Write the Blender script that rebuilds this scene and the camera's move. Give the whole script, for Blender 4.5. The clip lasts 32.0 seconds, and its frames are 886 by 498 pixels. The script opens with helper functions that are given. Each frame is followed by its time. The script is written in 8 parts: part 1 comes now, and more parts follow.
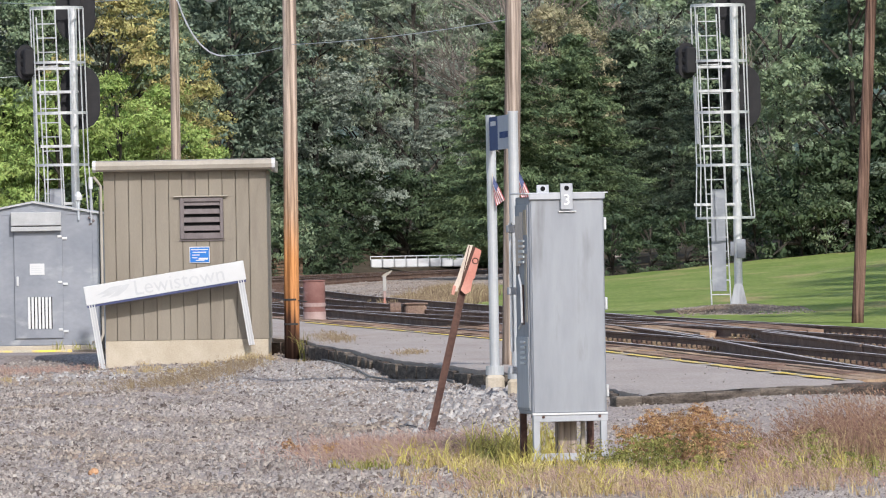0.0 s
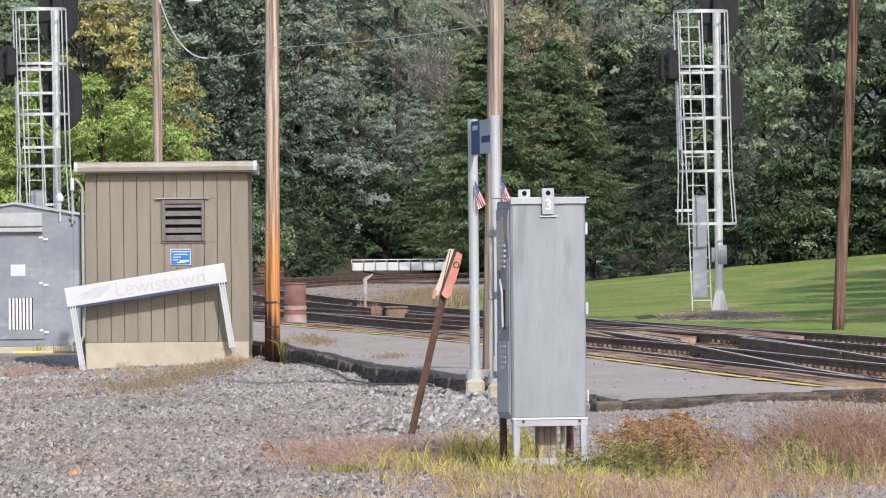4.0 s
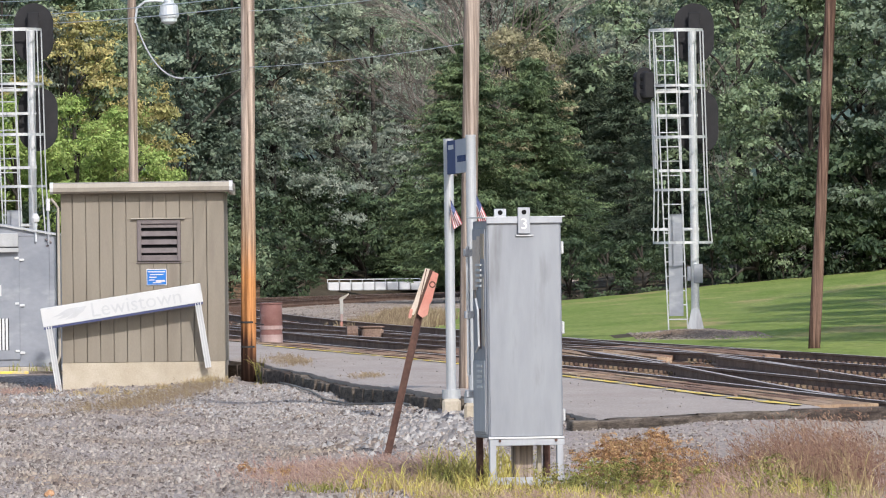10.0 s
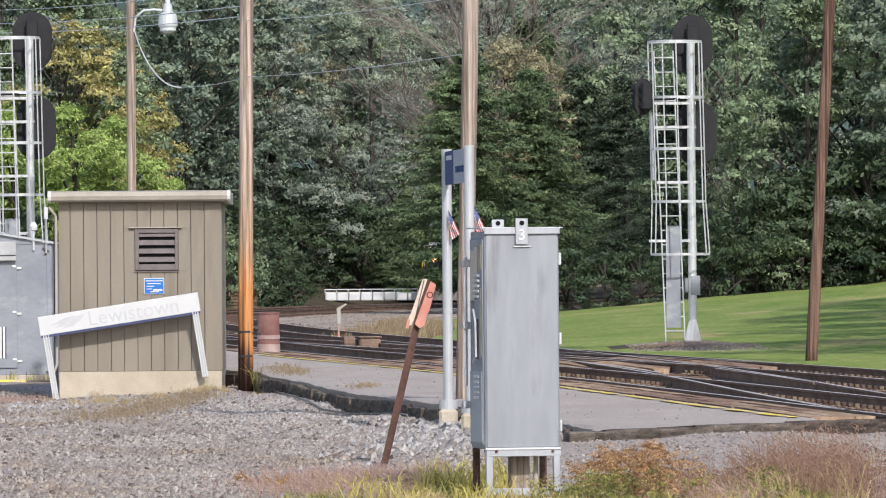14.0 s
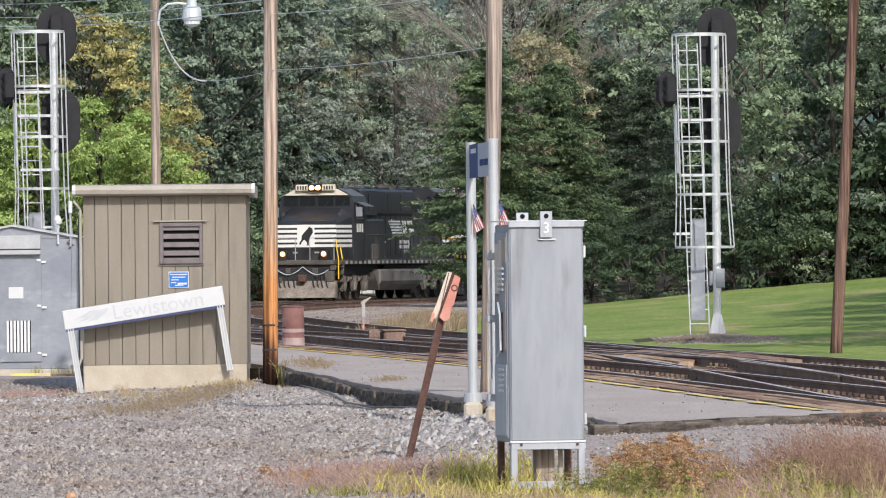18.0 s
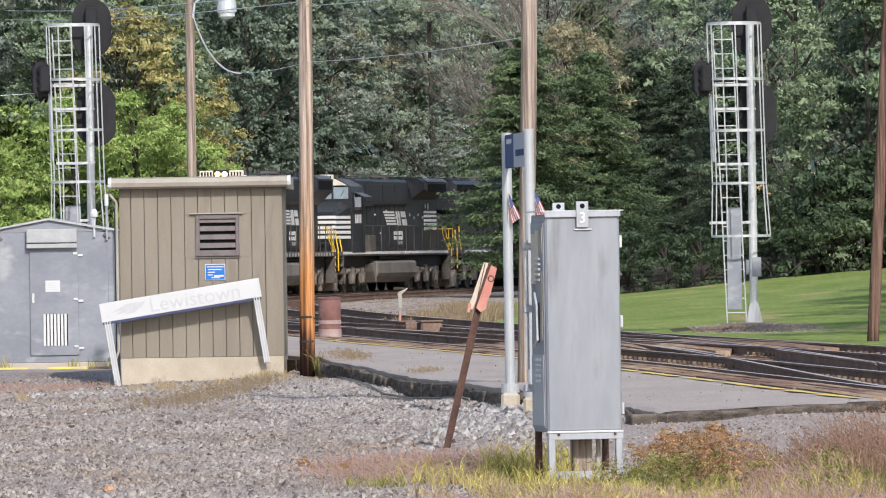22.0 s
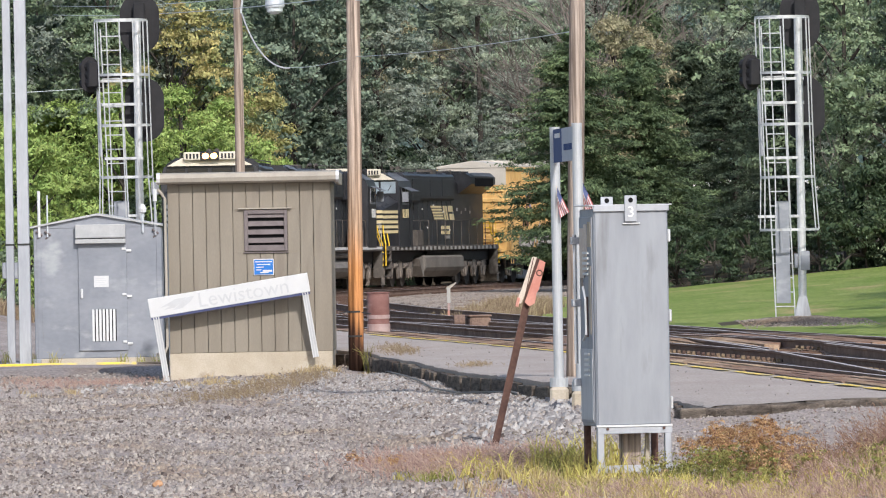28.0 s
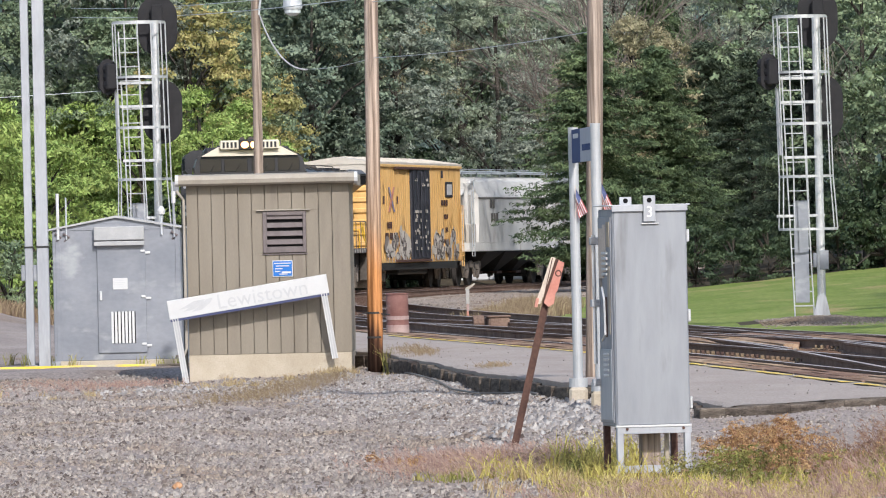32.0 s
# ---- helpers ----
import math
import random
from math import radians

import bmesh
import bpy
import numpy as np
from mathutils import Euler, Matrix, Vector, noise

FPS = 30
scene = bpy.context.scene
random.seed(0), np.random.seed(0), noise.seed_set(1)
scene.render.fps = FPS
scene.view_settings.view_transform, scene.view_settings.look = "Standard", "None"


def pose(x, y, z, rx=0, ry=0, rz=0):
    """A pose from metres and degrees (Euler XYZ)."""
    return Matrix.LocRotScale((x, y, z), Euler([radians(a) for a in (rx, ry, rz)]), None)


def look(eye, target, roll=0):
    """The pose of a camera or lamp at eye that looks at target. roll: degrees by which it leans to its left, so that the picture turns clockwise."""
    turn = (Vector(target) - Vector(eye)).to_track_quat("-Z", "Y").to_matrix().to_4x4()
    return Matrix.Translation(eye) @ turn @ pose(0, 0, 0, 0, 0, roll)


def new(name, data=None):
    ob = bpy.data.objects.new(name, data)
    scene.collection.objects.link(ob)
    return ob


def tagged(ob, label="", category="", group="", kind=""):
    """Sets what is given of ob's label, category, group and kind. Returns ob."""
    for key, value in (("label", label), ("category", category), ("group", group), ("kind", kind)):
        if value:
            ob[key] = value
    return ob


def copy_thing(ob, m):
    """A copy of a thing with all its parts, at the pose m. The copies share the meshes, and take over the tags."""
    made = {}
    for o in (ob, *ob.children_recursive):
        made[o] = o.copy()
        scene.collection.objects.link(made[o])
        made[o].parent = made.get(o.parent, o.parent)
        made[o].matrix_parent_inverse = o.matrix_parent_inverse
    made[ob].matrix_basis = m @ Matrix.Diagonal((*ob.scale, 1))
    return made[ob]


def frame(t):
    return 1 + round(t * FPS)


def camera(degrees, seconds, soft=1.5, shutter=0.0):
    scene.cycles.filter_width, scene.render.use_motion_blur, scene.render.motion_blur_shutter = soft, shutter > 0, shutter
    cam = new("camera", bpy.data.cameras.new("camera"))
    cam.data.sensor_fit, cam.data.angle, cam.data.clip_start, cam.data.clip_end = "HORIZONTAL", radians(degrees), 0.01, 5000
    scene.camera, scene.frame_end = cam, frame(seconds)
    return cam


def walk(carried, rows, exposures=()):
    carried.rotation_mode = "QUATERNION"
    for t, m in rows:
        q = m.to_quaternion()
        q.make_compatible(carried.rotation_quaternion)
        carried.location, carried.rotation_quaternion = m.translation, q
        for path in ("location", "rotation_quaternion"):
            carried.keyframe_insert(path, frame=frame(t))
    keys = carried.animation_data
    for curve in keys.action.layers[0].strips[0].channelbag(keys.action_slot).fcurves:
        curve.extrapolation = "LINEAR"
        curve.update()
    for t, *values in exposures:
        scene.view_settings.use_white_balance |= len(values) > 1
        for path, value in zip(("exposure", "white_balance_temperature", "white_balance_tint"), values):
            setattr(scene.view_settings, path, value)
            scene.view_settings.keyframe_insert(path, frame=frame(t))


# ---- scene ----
# Camera: held by hand on one spot with a long lens; it only turns.
EYE = 1.55
cam = camera(6.411, 32.0, soft=1.1)
ROWS = [
    (0.0, -0.0000, -0.1105, -1.00),
    (0.5, -0.0168, -0.1277, -0.89),
    (1.0, -0.0398, -0.1301, -0.68),
    (1.5, -0.0649, -0.1264, -0.60),
    (2.0, -0.0877, -0.1139, -0.60),
    (2.5, -0.1101, -0.0967, -0.56),
    (3.0, -0.1267, -0.1025, -0.59),
    (3.5, -0.1344, -0.0955, -0.54),
    (5.5, -0.1691, -0.0599, -0.95),
    (6.0, -0.1796, -0.0632, -1.03),
    (6.5, -0.1956, -0.0472, -0.94),
    (7.0, -0.2200, -0.0285, -0.94),
    (7.5, -0.2365, -0.0116, -0.93),
    (8.0, -0.2532, -0.0055, -0.92),
    (8.5, -0.2704, 0.0030, -0.95),
    (9.0, -0.2843, 0.0154, -0.93),
    (9.5, -0.3027, 0.0392, -0.82),
    (10.0, -0.3125, 0.0553, -0.72),
    (10.5, -0.3301, 0.0588, -0.78),
    (11.0, -0.3508, 0.0797, -0.69),
    (11.5, -0.3616, 0.0921, -0.69),
    (12.0, -0.3703, 0.0918, -0.70),
    (12.5, -0.3800, 0.1018, -0.59),
    (13.0, -0.3851, 0.1138, -0.58),
    (13.5, -0.3746, 0.1307, -0.48),
    (15.5, -0.2920, 0.1306, -0.41),
    (16.0, -0.2683, 0.1308, -0.47),
    (16.5, -0.2421, 0.1189, -0.52),
    (17.0, -0.2244, 0.1277, -0.48),
    (17.5, -0.1842, 0.1002, -0.48),
    (18.0, -0.1528, 0.0831, -0.52),
    (18.5, -0.1154, 0.0795, -0.58),
    (19.0, -0.0822, 0.0728, -0.57),
    (19.5, -0.0473, 0.0646, -0.68),
    (20.0, -0.0097, 0.0582, -0.68),
    (20.5, 0.0080, 0.1049, -0.88),
    (21.0, 0.0602, 0.0342, -0.91),
    (21.5, 0.0851, 0.0140, -0.79),
    (22.0, 0.1110, 0.0192, -0.90),
    (22.5, 0.1009, -0.0175, -0.84),
    (23.0, 0.1049, -0.0039, -0.48),
    (23.5, 0.1364, -0.0126, -0.40),
    (24.0, 0.1655, 0.0070, -0.40),
    (24.5, 0.2044, -0.0115, -0.41),
    (25.0, 0.2366, -0.0094, -0.49),
    (25.5, 0.2740, 0.0027, -0.61),
    (27.5, 0.4377, -0.0326, -0.96),
    (28.0, 0.4625, -0.0150, -1.03),
    (28.5, 0.4896, -0.0139, -1.14),
    (29.0, 0.5123, -0.0182, -1.14),
    (29.5, 0.5253, 0.0053, -1.08),
    (30.0, 0.5499, 0.0077, -1.07),
    (30.5, 0.5667, 0.0033, -1.21),
    (31.0, 0.5783, 0.0055, -1.29),
    (31.5, 0.5919, -0.0010, -1.34),
    (32.0, 0.5986, -0.0063, -1.26),
]
walk(cam, [(t, pose(0, 0, EYE, 90 + pitch, 0, yaw) @ pose(0, 0, 0, 0, 0, roll)) for t, yaw, pitch, roll in ROWS])

# ---- light ----
SUN_ELEVATION, SUN_AZIMUTH = 36.0, 17.0   # azimuth: degrees to the right of straight behind the camera
world = bpy.data.worlds.new("sky")
scene.world = world
world.use_nodes = True
wn = world.node_tree.nodes
sky = wn.new("ShaderNodeTexSky")
sky.sky_type, sky.sun_disc = "NISHITA", False
sky.sun_elevation, sky.sun_rotation = radians(SUN_ELEVATION), radians(180 - SUN_AZIMUTH)
sky.air_density, sky.dust_density = 1.0, 1.5
wn["Background"].inputs["Strength"].default_value = 0.15
world.node_tree.links.new(sky.outputs["Color"], wn["Background"].inputs["Color"])
sun_dir = Vector((math.sin(radians(SUN_AZIMUTH)) * math.cos(radians(SUN_ELEVATION)),
                  -math.cos(radians(SUN_AZIMUTH)) * math.cos(radians(SUN_ELEVATION)), math.sin(radians(SUN_ELEVATION))))
sun = new("sun", bpy.data.lights.new("sun", "SUN"))
sun.data.energy, sun.data.angle, sun.data.color = 3.0, radians(0.55), (1.0, 0.96, 0.935)
sun.matrix_basis = look(sun_dir * 100, (0, 0, 0))
scene.view_settings.exposure = 0.34


# ---- materials ----
def material(name, color, rough=0.8, metal=0.0, vary=0.12, scale=6.0, fine=60.0, bump=0.15, depth=0.01, second=None, spread=0.5,
             random_value=0.0, island=False, translucent=0.0, stretch=(1, 1, 1), third=None, third_at=0.66, third_scale=1.5):
    """A surface with a coarse and a fine variation of its colour, a second tone laid in patches, and fine relief."""
    mat = bpy.data.materials.new(name)
    mat.use_nodes = True
    nt = mat.node_tree
    n, l = nt.nodes, nt.links
    bsdf = n["Principled BSDF"]
    coord = n.new("ShaderNodeTexCoord")
    mapping = n.new("ShaderNodeMapping")
    mapping.inputs["Scale"].default_value = stretch
    l.new(coord.outputs["Object"], mapping.inputs["Vector"])
    coarse = n.new("ShaderNodeTexNoise")
    coarse.inputs["Scale"].default_value, coarse.inputs["Detail"].default_value = scale, 6
    coarse.inputs["Roughness"].default_value = 0.62
    grain = n.new("ShaderNodeTexNoise")
    grain.inputs["Scale"].default_value, grain.inputs["Detail"].default_value = fine, 3
    for tex in (coarse, grain):
        l.new(mapping.outputs["Vector"], tex.inputs["Vector"])
    ramp = n.new("ShaderNodeValToRGB")
    ramp.color_ramp.elements[0].position, ramp.color_ramp.elements[1].position = 0.5 - 0.3 * spread, 0.5 + 0.3 * spread
    ramp.color_ramp.elements[0].color = (*color, 1)
    ramp.color_ramp.elements[1].color = (*(second or [min(1, c * (1 + 2 * vary)) for c in color]), 1)
    l.new(coarse.outputs["Fac"], ramp.inputs["Fac"])
    out = ramp.outputs["Color"]
    if third:
        patch = n.new("ShaderNodeTexNoise")
        patch.inputs["Scale"].default_value, patch.inputs["Detail"].default_value = third_scale, 8
        l.new(mapping.outputs["Vector"], patch.inputs["Vector"])
        edge = n.new("ShaderNodeValToRGB")
        edge.color_ramp.elements[0].position, edge.color_ramp.elements[1].position = third_at - 0.05, third_at + 0.06
        l.new(patch.outputs["Fac"], edge.inputs["Fac"])
        blend = n.new("ShaderNodeMix")
        blend.data_type = "RGBA"
        l.new(edge.outputs["Color"], blend.inputs["Factor"])
        l.new(out, blend.inputs["A"])
        blend.inputs["B"].default_value = (*third, 1)
        out = blend.outputs["Result"]
    hsv = n.new("ShaderNodeHueSaturation")
    l.new(out, hsv.inputs["Color"])
    value = n.new("ShaderNodeMapRange")
    value.inputs["From Min"].default_value, value.inputs["From Max"].default_value = 0.25, 0.75
    value.inputs["To Min"].default_value, value.inputs["To Max"].default_value = 1 - vary, 1 + vary
    l.new(grain.outputs["Fac"], value.inputs["Value"])
    last = value.outputs["Result"]
    if random_value:
        if island:
            src = n.new("ShaderNodeNewGeometry").outputs["Random Per Island"]
        else:
            src = n.new("ShaderNodeObjectInfo").outputs["Random"]
        spread_node = n.new("ShaderNodeMapRange")
        spread_node.inputs["To Min"].default_value, spread_node.inputs["To Max"].default_value = 1 - random_value, 1 + random_value
        l.new(src, spread_node.inputs["Value"])
        times = n.new("ShaderNodeMath")
        times.operation = "MULTIPLY"
        l.new(last, times.inputs[0]), l.new(spread_node.outputs["Result"], times.inputs[1])
        last = times.outputs["Value"]
        hue = n.new("ShaderNodeMapRange")
        hue.inputs["To Min"].default_value, hue.inputs["To Max"].default_value = 0.5 - 0.05 * random_value, 0.5 + 0.05 * random_value
        l.new(src, hue.inputs["Value"]), l.new(hue.outputs["Result"], hsv.inputs["Hue"])
    l.new(last, hsv.inputs["Value"])
    l.new(hsv.outputs["Color"], bsdf.inputs["Base Color"])
    bsdf.inputs["Roughness"].default_value, bsdf.inputs["Metallic"].default_value = rough, metal
    bsdf.inputs["Specular IOR Level"].default_value = 0.08 if rough >= 0.9 else 0.26 if translucent else 0.45
    if bump:
        b = n.new("ShaderNodeBump")
        b.inputs["Strength"].default_value, b.inputs["Distance"].default_value = bump, depth
        l.new(grain.outputs["Fac"], b.inputs["Height"]), l.new(b.outputs["Normal"], bsdf.inputs["Normal"])
    if translucent:
        tr = n.new("ShaderNodeBsdfTranslucent")
        l.new(hsv.outputs["Color"], tr.inputs["Color"])
        mix = n.new("ShaderNodeMixShader")
        mix.inputs["Fac"].default_value = translucent
        l.new(bsdf.outputs["BSDF"], mix.inputs[1]), l.new(tr.outputs["BSDF"], mix.inputs[2])
        l.new(mix.outputs["Shader"], n["Material Output"].inputs["Surface"])
    return mat


def glow(name, color, strength):
    mat = bpy.data.materials.new(name)
    mat.use_nodes = True
    bsdf = mat.node_tree.nodes["Principled BSDF"]
    bsdf.inputs["Base Color"].default_value = (*color, 1)
    bsdf.inputs["Emission Color"].default_value = (*color, 1)
    bsdf.inputs["Emission Strength"].default_value = strength
    return mat


M = {
    "gravel": material("gravel", (0.262, 0.224, 0.205), 0.95, vary=0.4, scale=0.35, fine=22, bump=1.0, depth=0.04, second=(0.366, 0.32, 0.298), third=(0.278, 0.222, 0.185), third_at=0.6, third_scale=0.4, stretch=(1, 0.6, 1)),
    "stone": material("stone", (0.275, 0.239, 0.212), 0.95, vary=0.25, scale=0.5, fine=50, second=(0.38, 0.338, 0.306), random_value=0.28, island=True, third=(0.31, 0.25, 0.2), third_at=0.58, third_scale=0.45, stretch=(1, 0.6, 1)),
    "pale_stone": material("pale_stone", (0.31, 0.288, 0.272), 0.95, vary=0.2, scale=3, fine=50, second=(0.4, 0.375, 0.355), random_value=0.35, island=True),
    "bank_stone": material("bank_stone", (0.25, 0.208, 0.175), 0.95, vary=0.3, scale=0.4, fine=50, second=(0.34, 0.295, 0.26), random_value=0.3, island=True, third=(0.22, 0.165, 0.125), third_at=0.55, third_scale=0.2),
    "track_stone": material("track_stone", (0.13, 0.105, 0.09), 0.95, vary=0.3, scale=2, fine=50, second=(0.23, 0.195, 0.172), random_value=0.35, island=True),
    "chair_rust": material("chair_rust", (0.09, 0.06, 0.045), 0.85, vary=0.3, scale=5, fine=40, second=(0.19, 0.125, 0.085), random_value=0.5),
    "ballast": material("ballast", (0.3, 0.25, 0.21), 0.95, vary=0.45, scale=0.5, fine=14, bump=1.0, depth=0.04, second=(0.4, 0.345, 0.295), stretch=(1, 0.6, 1), third=(0.24, 0.18, 0.14), third_at=0.58, third_scale=0.5),
    "lawn": material("lawn", (0.15, 0.215, 0.046), 0.95, vary=0.22, scale=0.5, fine=7, bump=0.8, depth=0.05, second=(0.24, 0.28, 0.084), third=(0.34, 0.29, 0.13), third_at=0.62, third_scale=0.35, stretch=(1, 0.22, 1)),
    "meadow": material("meadow", (0.06, 0.05, 0.034), 0.95, vary=0.3, scale=0.3, fine=4, bump=0.4, second=(0.1, 0.08, 0.056), third=(0.11, 0.09, 0.06), third_at=0.62, third_scale=0.5),
    "asphalt": material("asphalt", (0.355, 0.307, 0.275), 0.95, vary=0.16, scale=1.2, fine=40, bump=0.12, depth=0.005, second=(0.4, 0.348, 0.314), third=(0.345, 0.292, 0.262), third_at=0.6, third_scale=0.9, stretch=(1, 0.25, 1)),
    "yellow_paint": material("yellow_paint", (0.72, 0.50, 0.05), 0.7, scale=3, second=(0.80, 0.60, 0.12), third=(0.42, 0.38, 0.30), third_at=0.56, third_scale=2.2),
    "edge_timber": material("edge_timber", (0.052, 0.043, 0.037), 0.95, vary=0.4, scale=3, fine=25, bump=0.6, depth=0.02, second=(0.17, 0.14, 0.118), random_value=0.35, stretch=(1, 1, 6)),
    "plank": material("plank", (0.21, 0.13, 0.085), 0.95, vary=0.3, scale=1.2, fine=30, bump=0.4, second=(0.36, 0.25, 0.18), random_value=0.3, stretch=(4, 0.4, 1)),
    "tie": material("tie", (0.095, 0.062, 0.046), 0.95, vary=0.35, scale=2, fine=25, bump=0.5, second=(0.18, 0.12, 0.084), random_value=0.35),
    "rail_side": material("rail_side", (0.145, 0.098, 0.08), 0.95, vary=0.35, scale=1.5, fine=30, bump=0.3, second=(0.235, 0.165, 0.13)),
    "rail_top": material("rail_top", (0.33, 0.285, 0.265), 0.6, 0.1, vary=0.2, scale=2, fine=20, bump=0.05),
    "rust": material("rust", (0.062, 0.03, 0.024), 0.8, vary=0.3, scale=3, fine=30, bump=0.35, second=(0.115, 0.06, 0.045)),
    "siding": material("siding", (0.208, 0.18, 0.143), 0.8, vary=0.08, scale=1.4, fine=45, bump=0.25, depth=0.004, second=(0.24, 0.211, 0.17), stretch=(3, 3, 0.4), third=(0.188, 0.158, 0.13), third_at=0.66, third_scale=0.9),
    "siding_trim": material("siding_trim", (0.31, 0.28, 0.235), 0.7, vary=0.07, scale=2, fine=40, second=(0.38, 0.345, 0.295)),
    "vent": material("vent", (0.12, 0.10, 0.10), 0.6, vary=0.1, second=(0.165, 0.14, 0.14)),
    "dark": material("dark", (0.012, 0.012, 0.013), 0.9, bump=0),
    "concrete": material("concrete", (0.40, 0.345, 0.265), 0.95, vary=0.12, scale=2, fine=50, bump=0.3, second=(0.48, 0.425, 0.345), third=(0.29, 0.24, 0.18), third_at=0.62, third_scale=2.5),
    "galvanised": material("galvanised", (0.34, 0.355, 0.385), 0.55, 0.35, vary=0.06, scale=1.6, fine=12, bump=0.04, second=(0.42, 0.435, 0.465), third=(0.27, 0.275, 0.29), third_at=0.62, third_scale=1.1, stretch=(2.5, 2.5, 0.5)),
    "hut_steel": material("hut_steel", (0.215, 0.23, 0.262), 0.6, 0.35, vary=0.06, scale=1.3, fine=10, bump=0.04, second=(0.275, 0.29, 0.323), third=(0.36, 0.375, 0.395), third_at=0.61, third_scale=1.5, stretch=(1, 1, 1.6)),
    "hut_roof": material("hut_roof", (0.36, 0.365, 0.37), 0.7, 0.1, vary=0.06, second=(0.43, 0.435, 0.44)),
    "cabinet_steel": material("cabinet_steel", (0.235, 0.248, 0.275), 0.6, 0.3, vary=0.03, scale=1.3, fine=7, bump=0.05, second=(0.31, 0.326, 0.352), third=(0.175, 0.177, 0.187), third_at=0.6, third_scale=1.5, stretch=(2.6, 2.6, 0.5)),
    "bright_steel": material("bright_steel", (0.5, 0.51, 0.52), 0.5, 0.4, vary=0.1, scale=3, fine=30, bump=0.05, second=(0.62, 0.63, 0.64)),
    "white": material("white", (0.56, 0.565, 0.57), 0.6, vary=0.03, scale=1.5, second=(0.61, 0.615, 0.62)),
    "sign_grey": material("sign_grey", (0.485, 0.495, 0.51), 0.6, vary=0.04, bump=0),
    "sign_back": material("sign_back", (0.05, 0.06, 0.13), 0.7, vary=0.1),
    "sign_blue": material("sign_blue", (0.008, 0.135, 0.46), 0.5, vary=0.05, bump=0),
    "mark_blue": material("mark_blue", (0.2, 0.2, 0.36), 0.7, vary=0.15, scale=3, second=(0.36, 0.29, 0.3), bump=0),
    "navy": material("navy", (0.022, 0.05, 0.15), 0.8, vary=0.06, bump=0),
    "panel_grey": material("panel_grey", (0.36, 0.38, 0.42), 0.75, vary=0.05, bump=0),
    "post_silver": material("post_silver", (0.4, 0.415, 0.43), 0.45, 0.25, vary=0.05, scale=2, second=(0.47, 0.485, 0.5), bump=0.03),
    "pole_wood": material("pole_wood", (0.185, 0.144, 0.117), 0.9, vary=0.28, scale=3.5, fine=22, bump=0.7, depth=0.01, second=(0.42, 0.345, 0.29), stretch=(5, 5, 0.12), spread=0.3),
    "pole_dark": material("pole_dark", (0.07, 0.042, 0.034), 0.9, vary=0.3, scale=3.5, fine=22, bump=0.7, depth=0.01, second=(0.2, 0.125, 0.098), stretch=(5, 5, 0.12), spread=0.3),
    "orange_sign": material("orange_sign", (0.46, 0.18, 0.135), 0.6, vary=0.1, scale=4, second=(0.55, 0.27, 0.21)),
    "bare_board": material("bare_board", (0.50, 0.42, 0.34), 0.8, vary=0.12, scale=3, second=(0.60, 0.52, 0.44)),
    "faded_red": material("faded_red", (0.16, 0.07, 0.06), 0.75, vary=0.1, scale=3, second=(0.25, 0.13, 0.115), third=(0.33, 0.22, 0.2), third_at=0.62, third_scale=3.5),
    "faded_band": material("faded_band", (0.3, 0.205, 0.19), 0.7, vary=0.1, scale=3, second=(0.4, 0.3, 0.28)),
    "signal_black": material("signal_black", (0.012, 0.012, 0.014), 0.8, vary=0.15, scale=3, second=(0.022, 0.021, 0.024)),
    "rubber": material("rubber", (0.02, 0.02, 0.02), 0.6, vary=0.1),
    "insulator": material("insulator", (0.55, 0.60, 0.62), 0.25, vary=0.05, bump=0),
    "flag_red": material("flag_red", (0.58, 0.17, 0.18), 0.8, vary=0.08, bump=0),
    "scrawl_dark": material("scrawl_dark", (0.09, 0.08, 0.075), 0.7, vary=0.2, bump=0),
    "flag_white": material("flag_white", (0.80, 0.78, 0.76), 0.8, vary=0.05, bump=0),
    "flag_blue": material("flag_blue", (0.16, 0.19, 0.36), 0.8, vary=0.08, bump=0),
    "loco_black": material("loco_black", (0.0135, 0.014, 0.0175), 0.45, vary=0.25, scale=0.8, fine=12, bump=0.05, second=(0.033, 0.034, 0.039), third=(0.046, 0.042, 0.041), third_at=0.63, third_scale=0.9, stretch=(1, 1, 0.5)),
    "loco_dusty": material("loco_dusty", (0.065, 0.057, 0.05), 0.8, vary=0.2, scale=1.2, fine=12, bump=0.05, second=(0.115, 0.1, 0.087)),
    # grey of awnings, frames and mirrors; on sloping tops a painted sky reflection
    "loco_roof": material("loco_roof", (0.19, 0.20, 0.22), 0.5, vary=0.1, scale=1.2, second=(0.26, 0.27, 0.29)),
    # lighter than the black body: a sky reflection put into the colour
    "loco_sheen": material("loco_sheen", (0.05, 0.052, 0.06), 0.4, vary=0.15, scale=1.5, second=(0.085, 0.088, 0.1), bump=0),
    "loco_white": material("loco_white", (0.70, 0.69, 0.66), 0.55, vary=0.06, scale=1.5, second=(0.78, 0.77, 0.74), bump=0),
    "loco_cream": material("loco_cream", (0.62, 0.56, 0.44), 0.6, vary=0.06, scale=1.5, second=(0.70, 0.64, 0.53), bump=0),
    "stripe_buff": material("stripe_buff", (0.62, 0.52, 0.30), 0.6, vary=0.08, scale=1.5, bump=0),
    "sill_grey": material("sill_grey", (0.30, 0.29, 0.275), 0.6, vary=0.1, scale=1.5, second=(0.40, 0.39, 0.37)),
    "handrail_yellow": material("handrail_yellow", (0.72, 0.46, 0.03), 0.5, vary=0.05, bump=0),
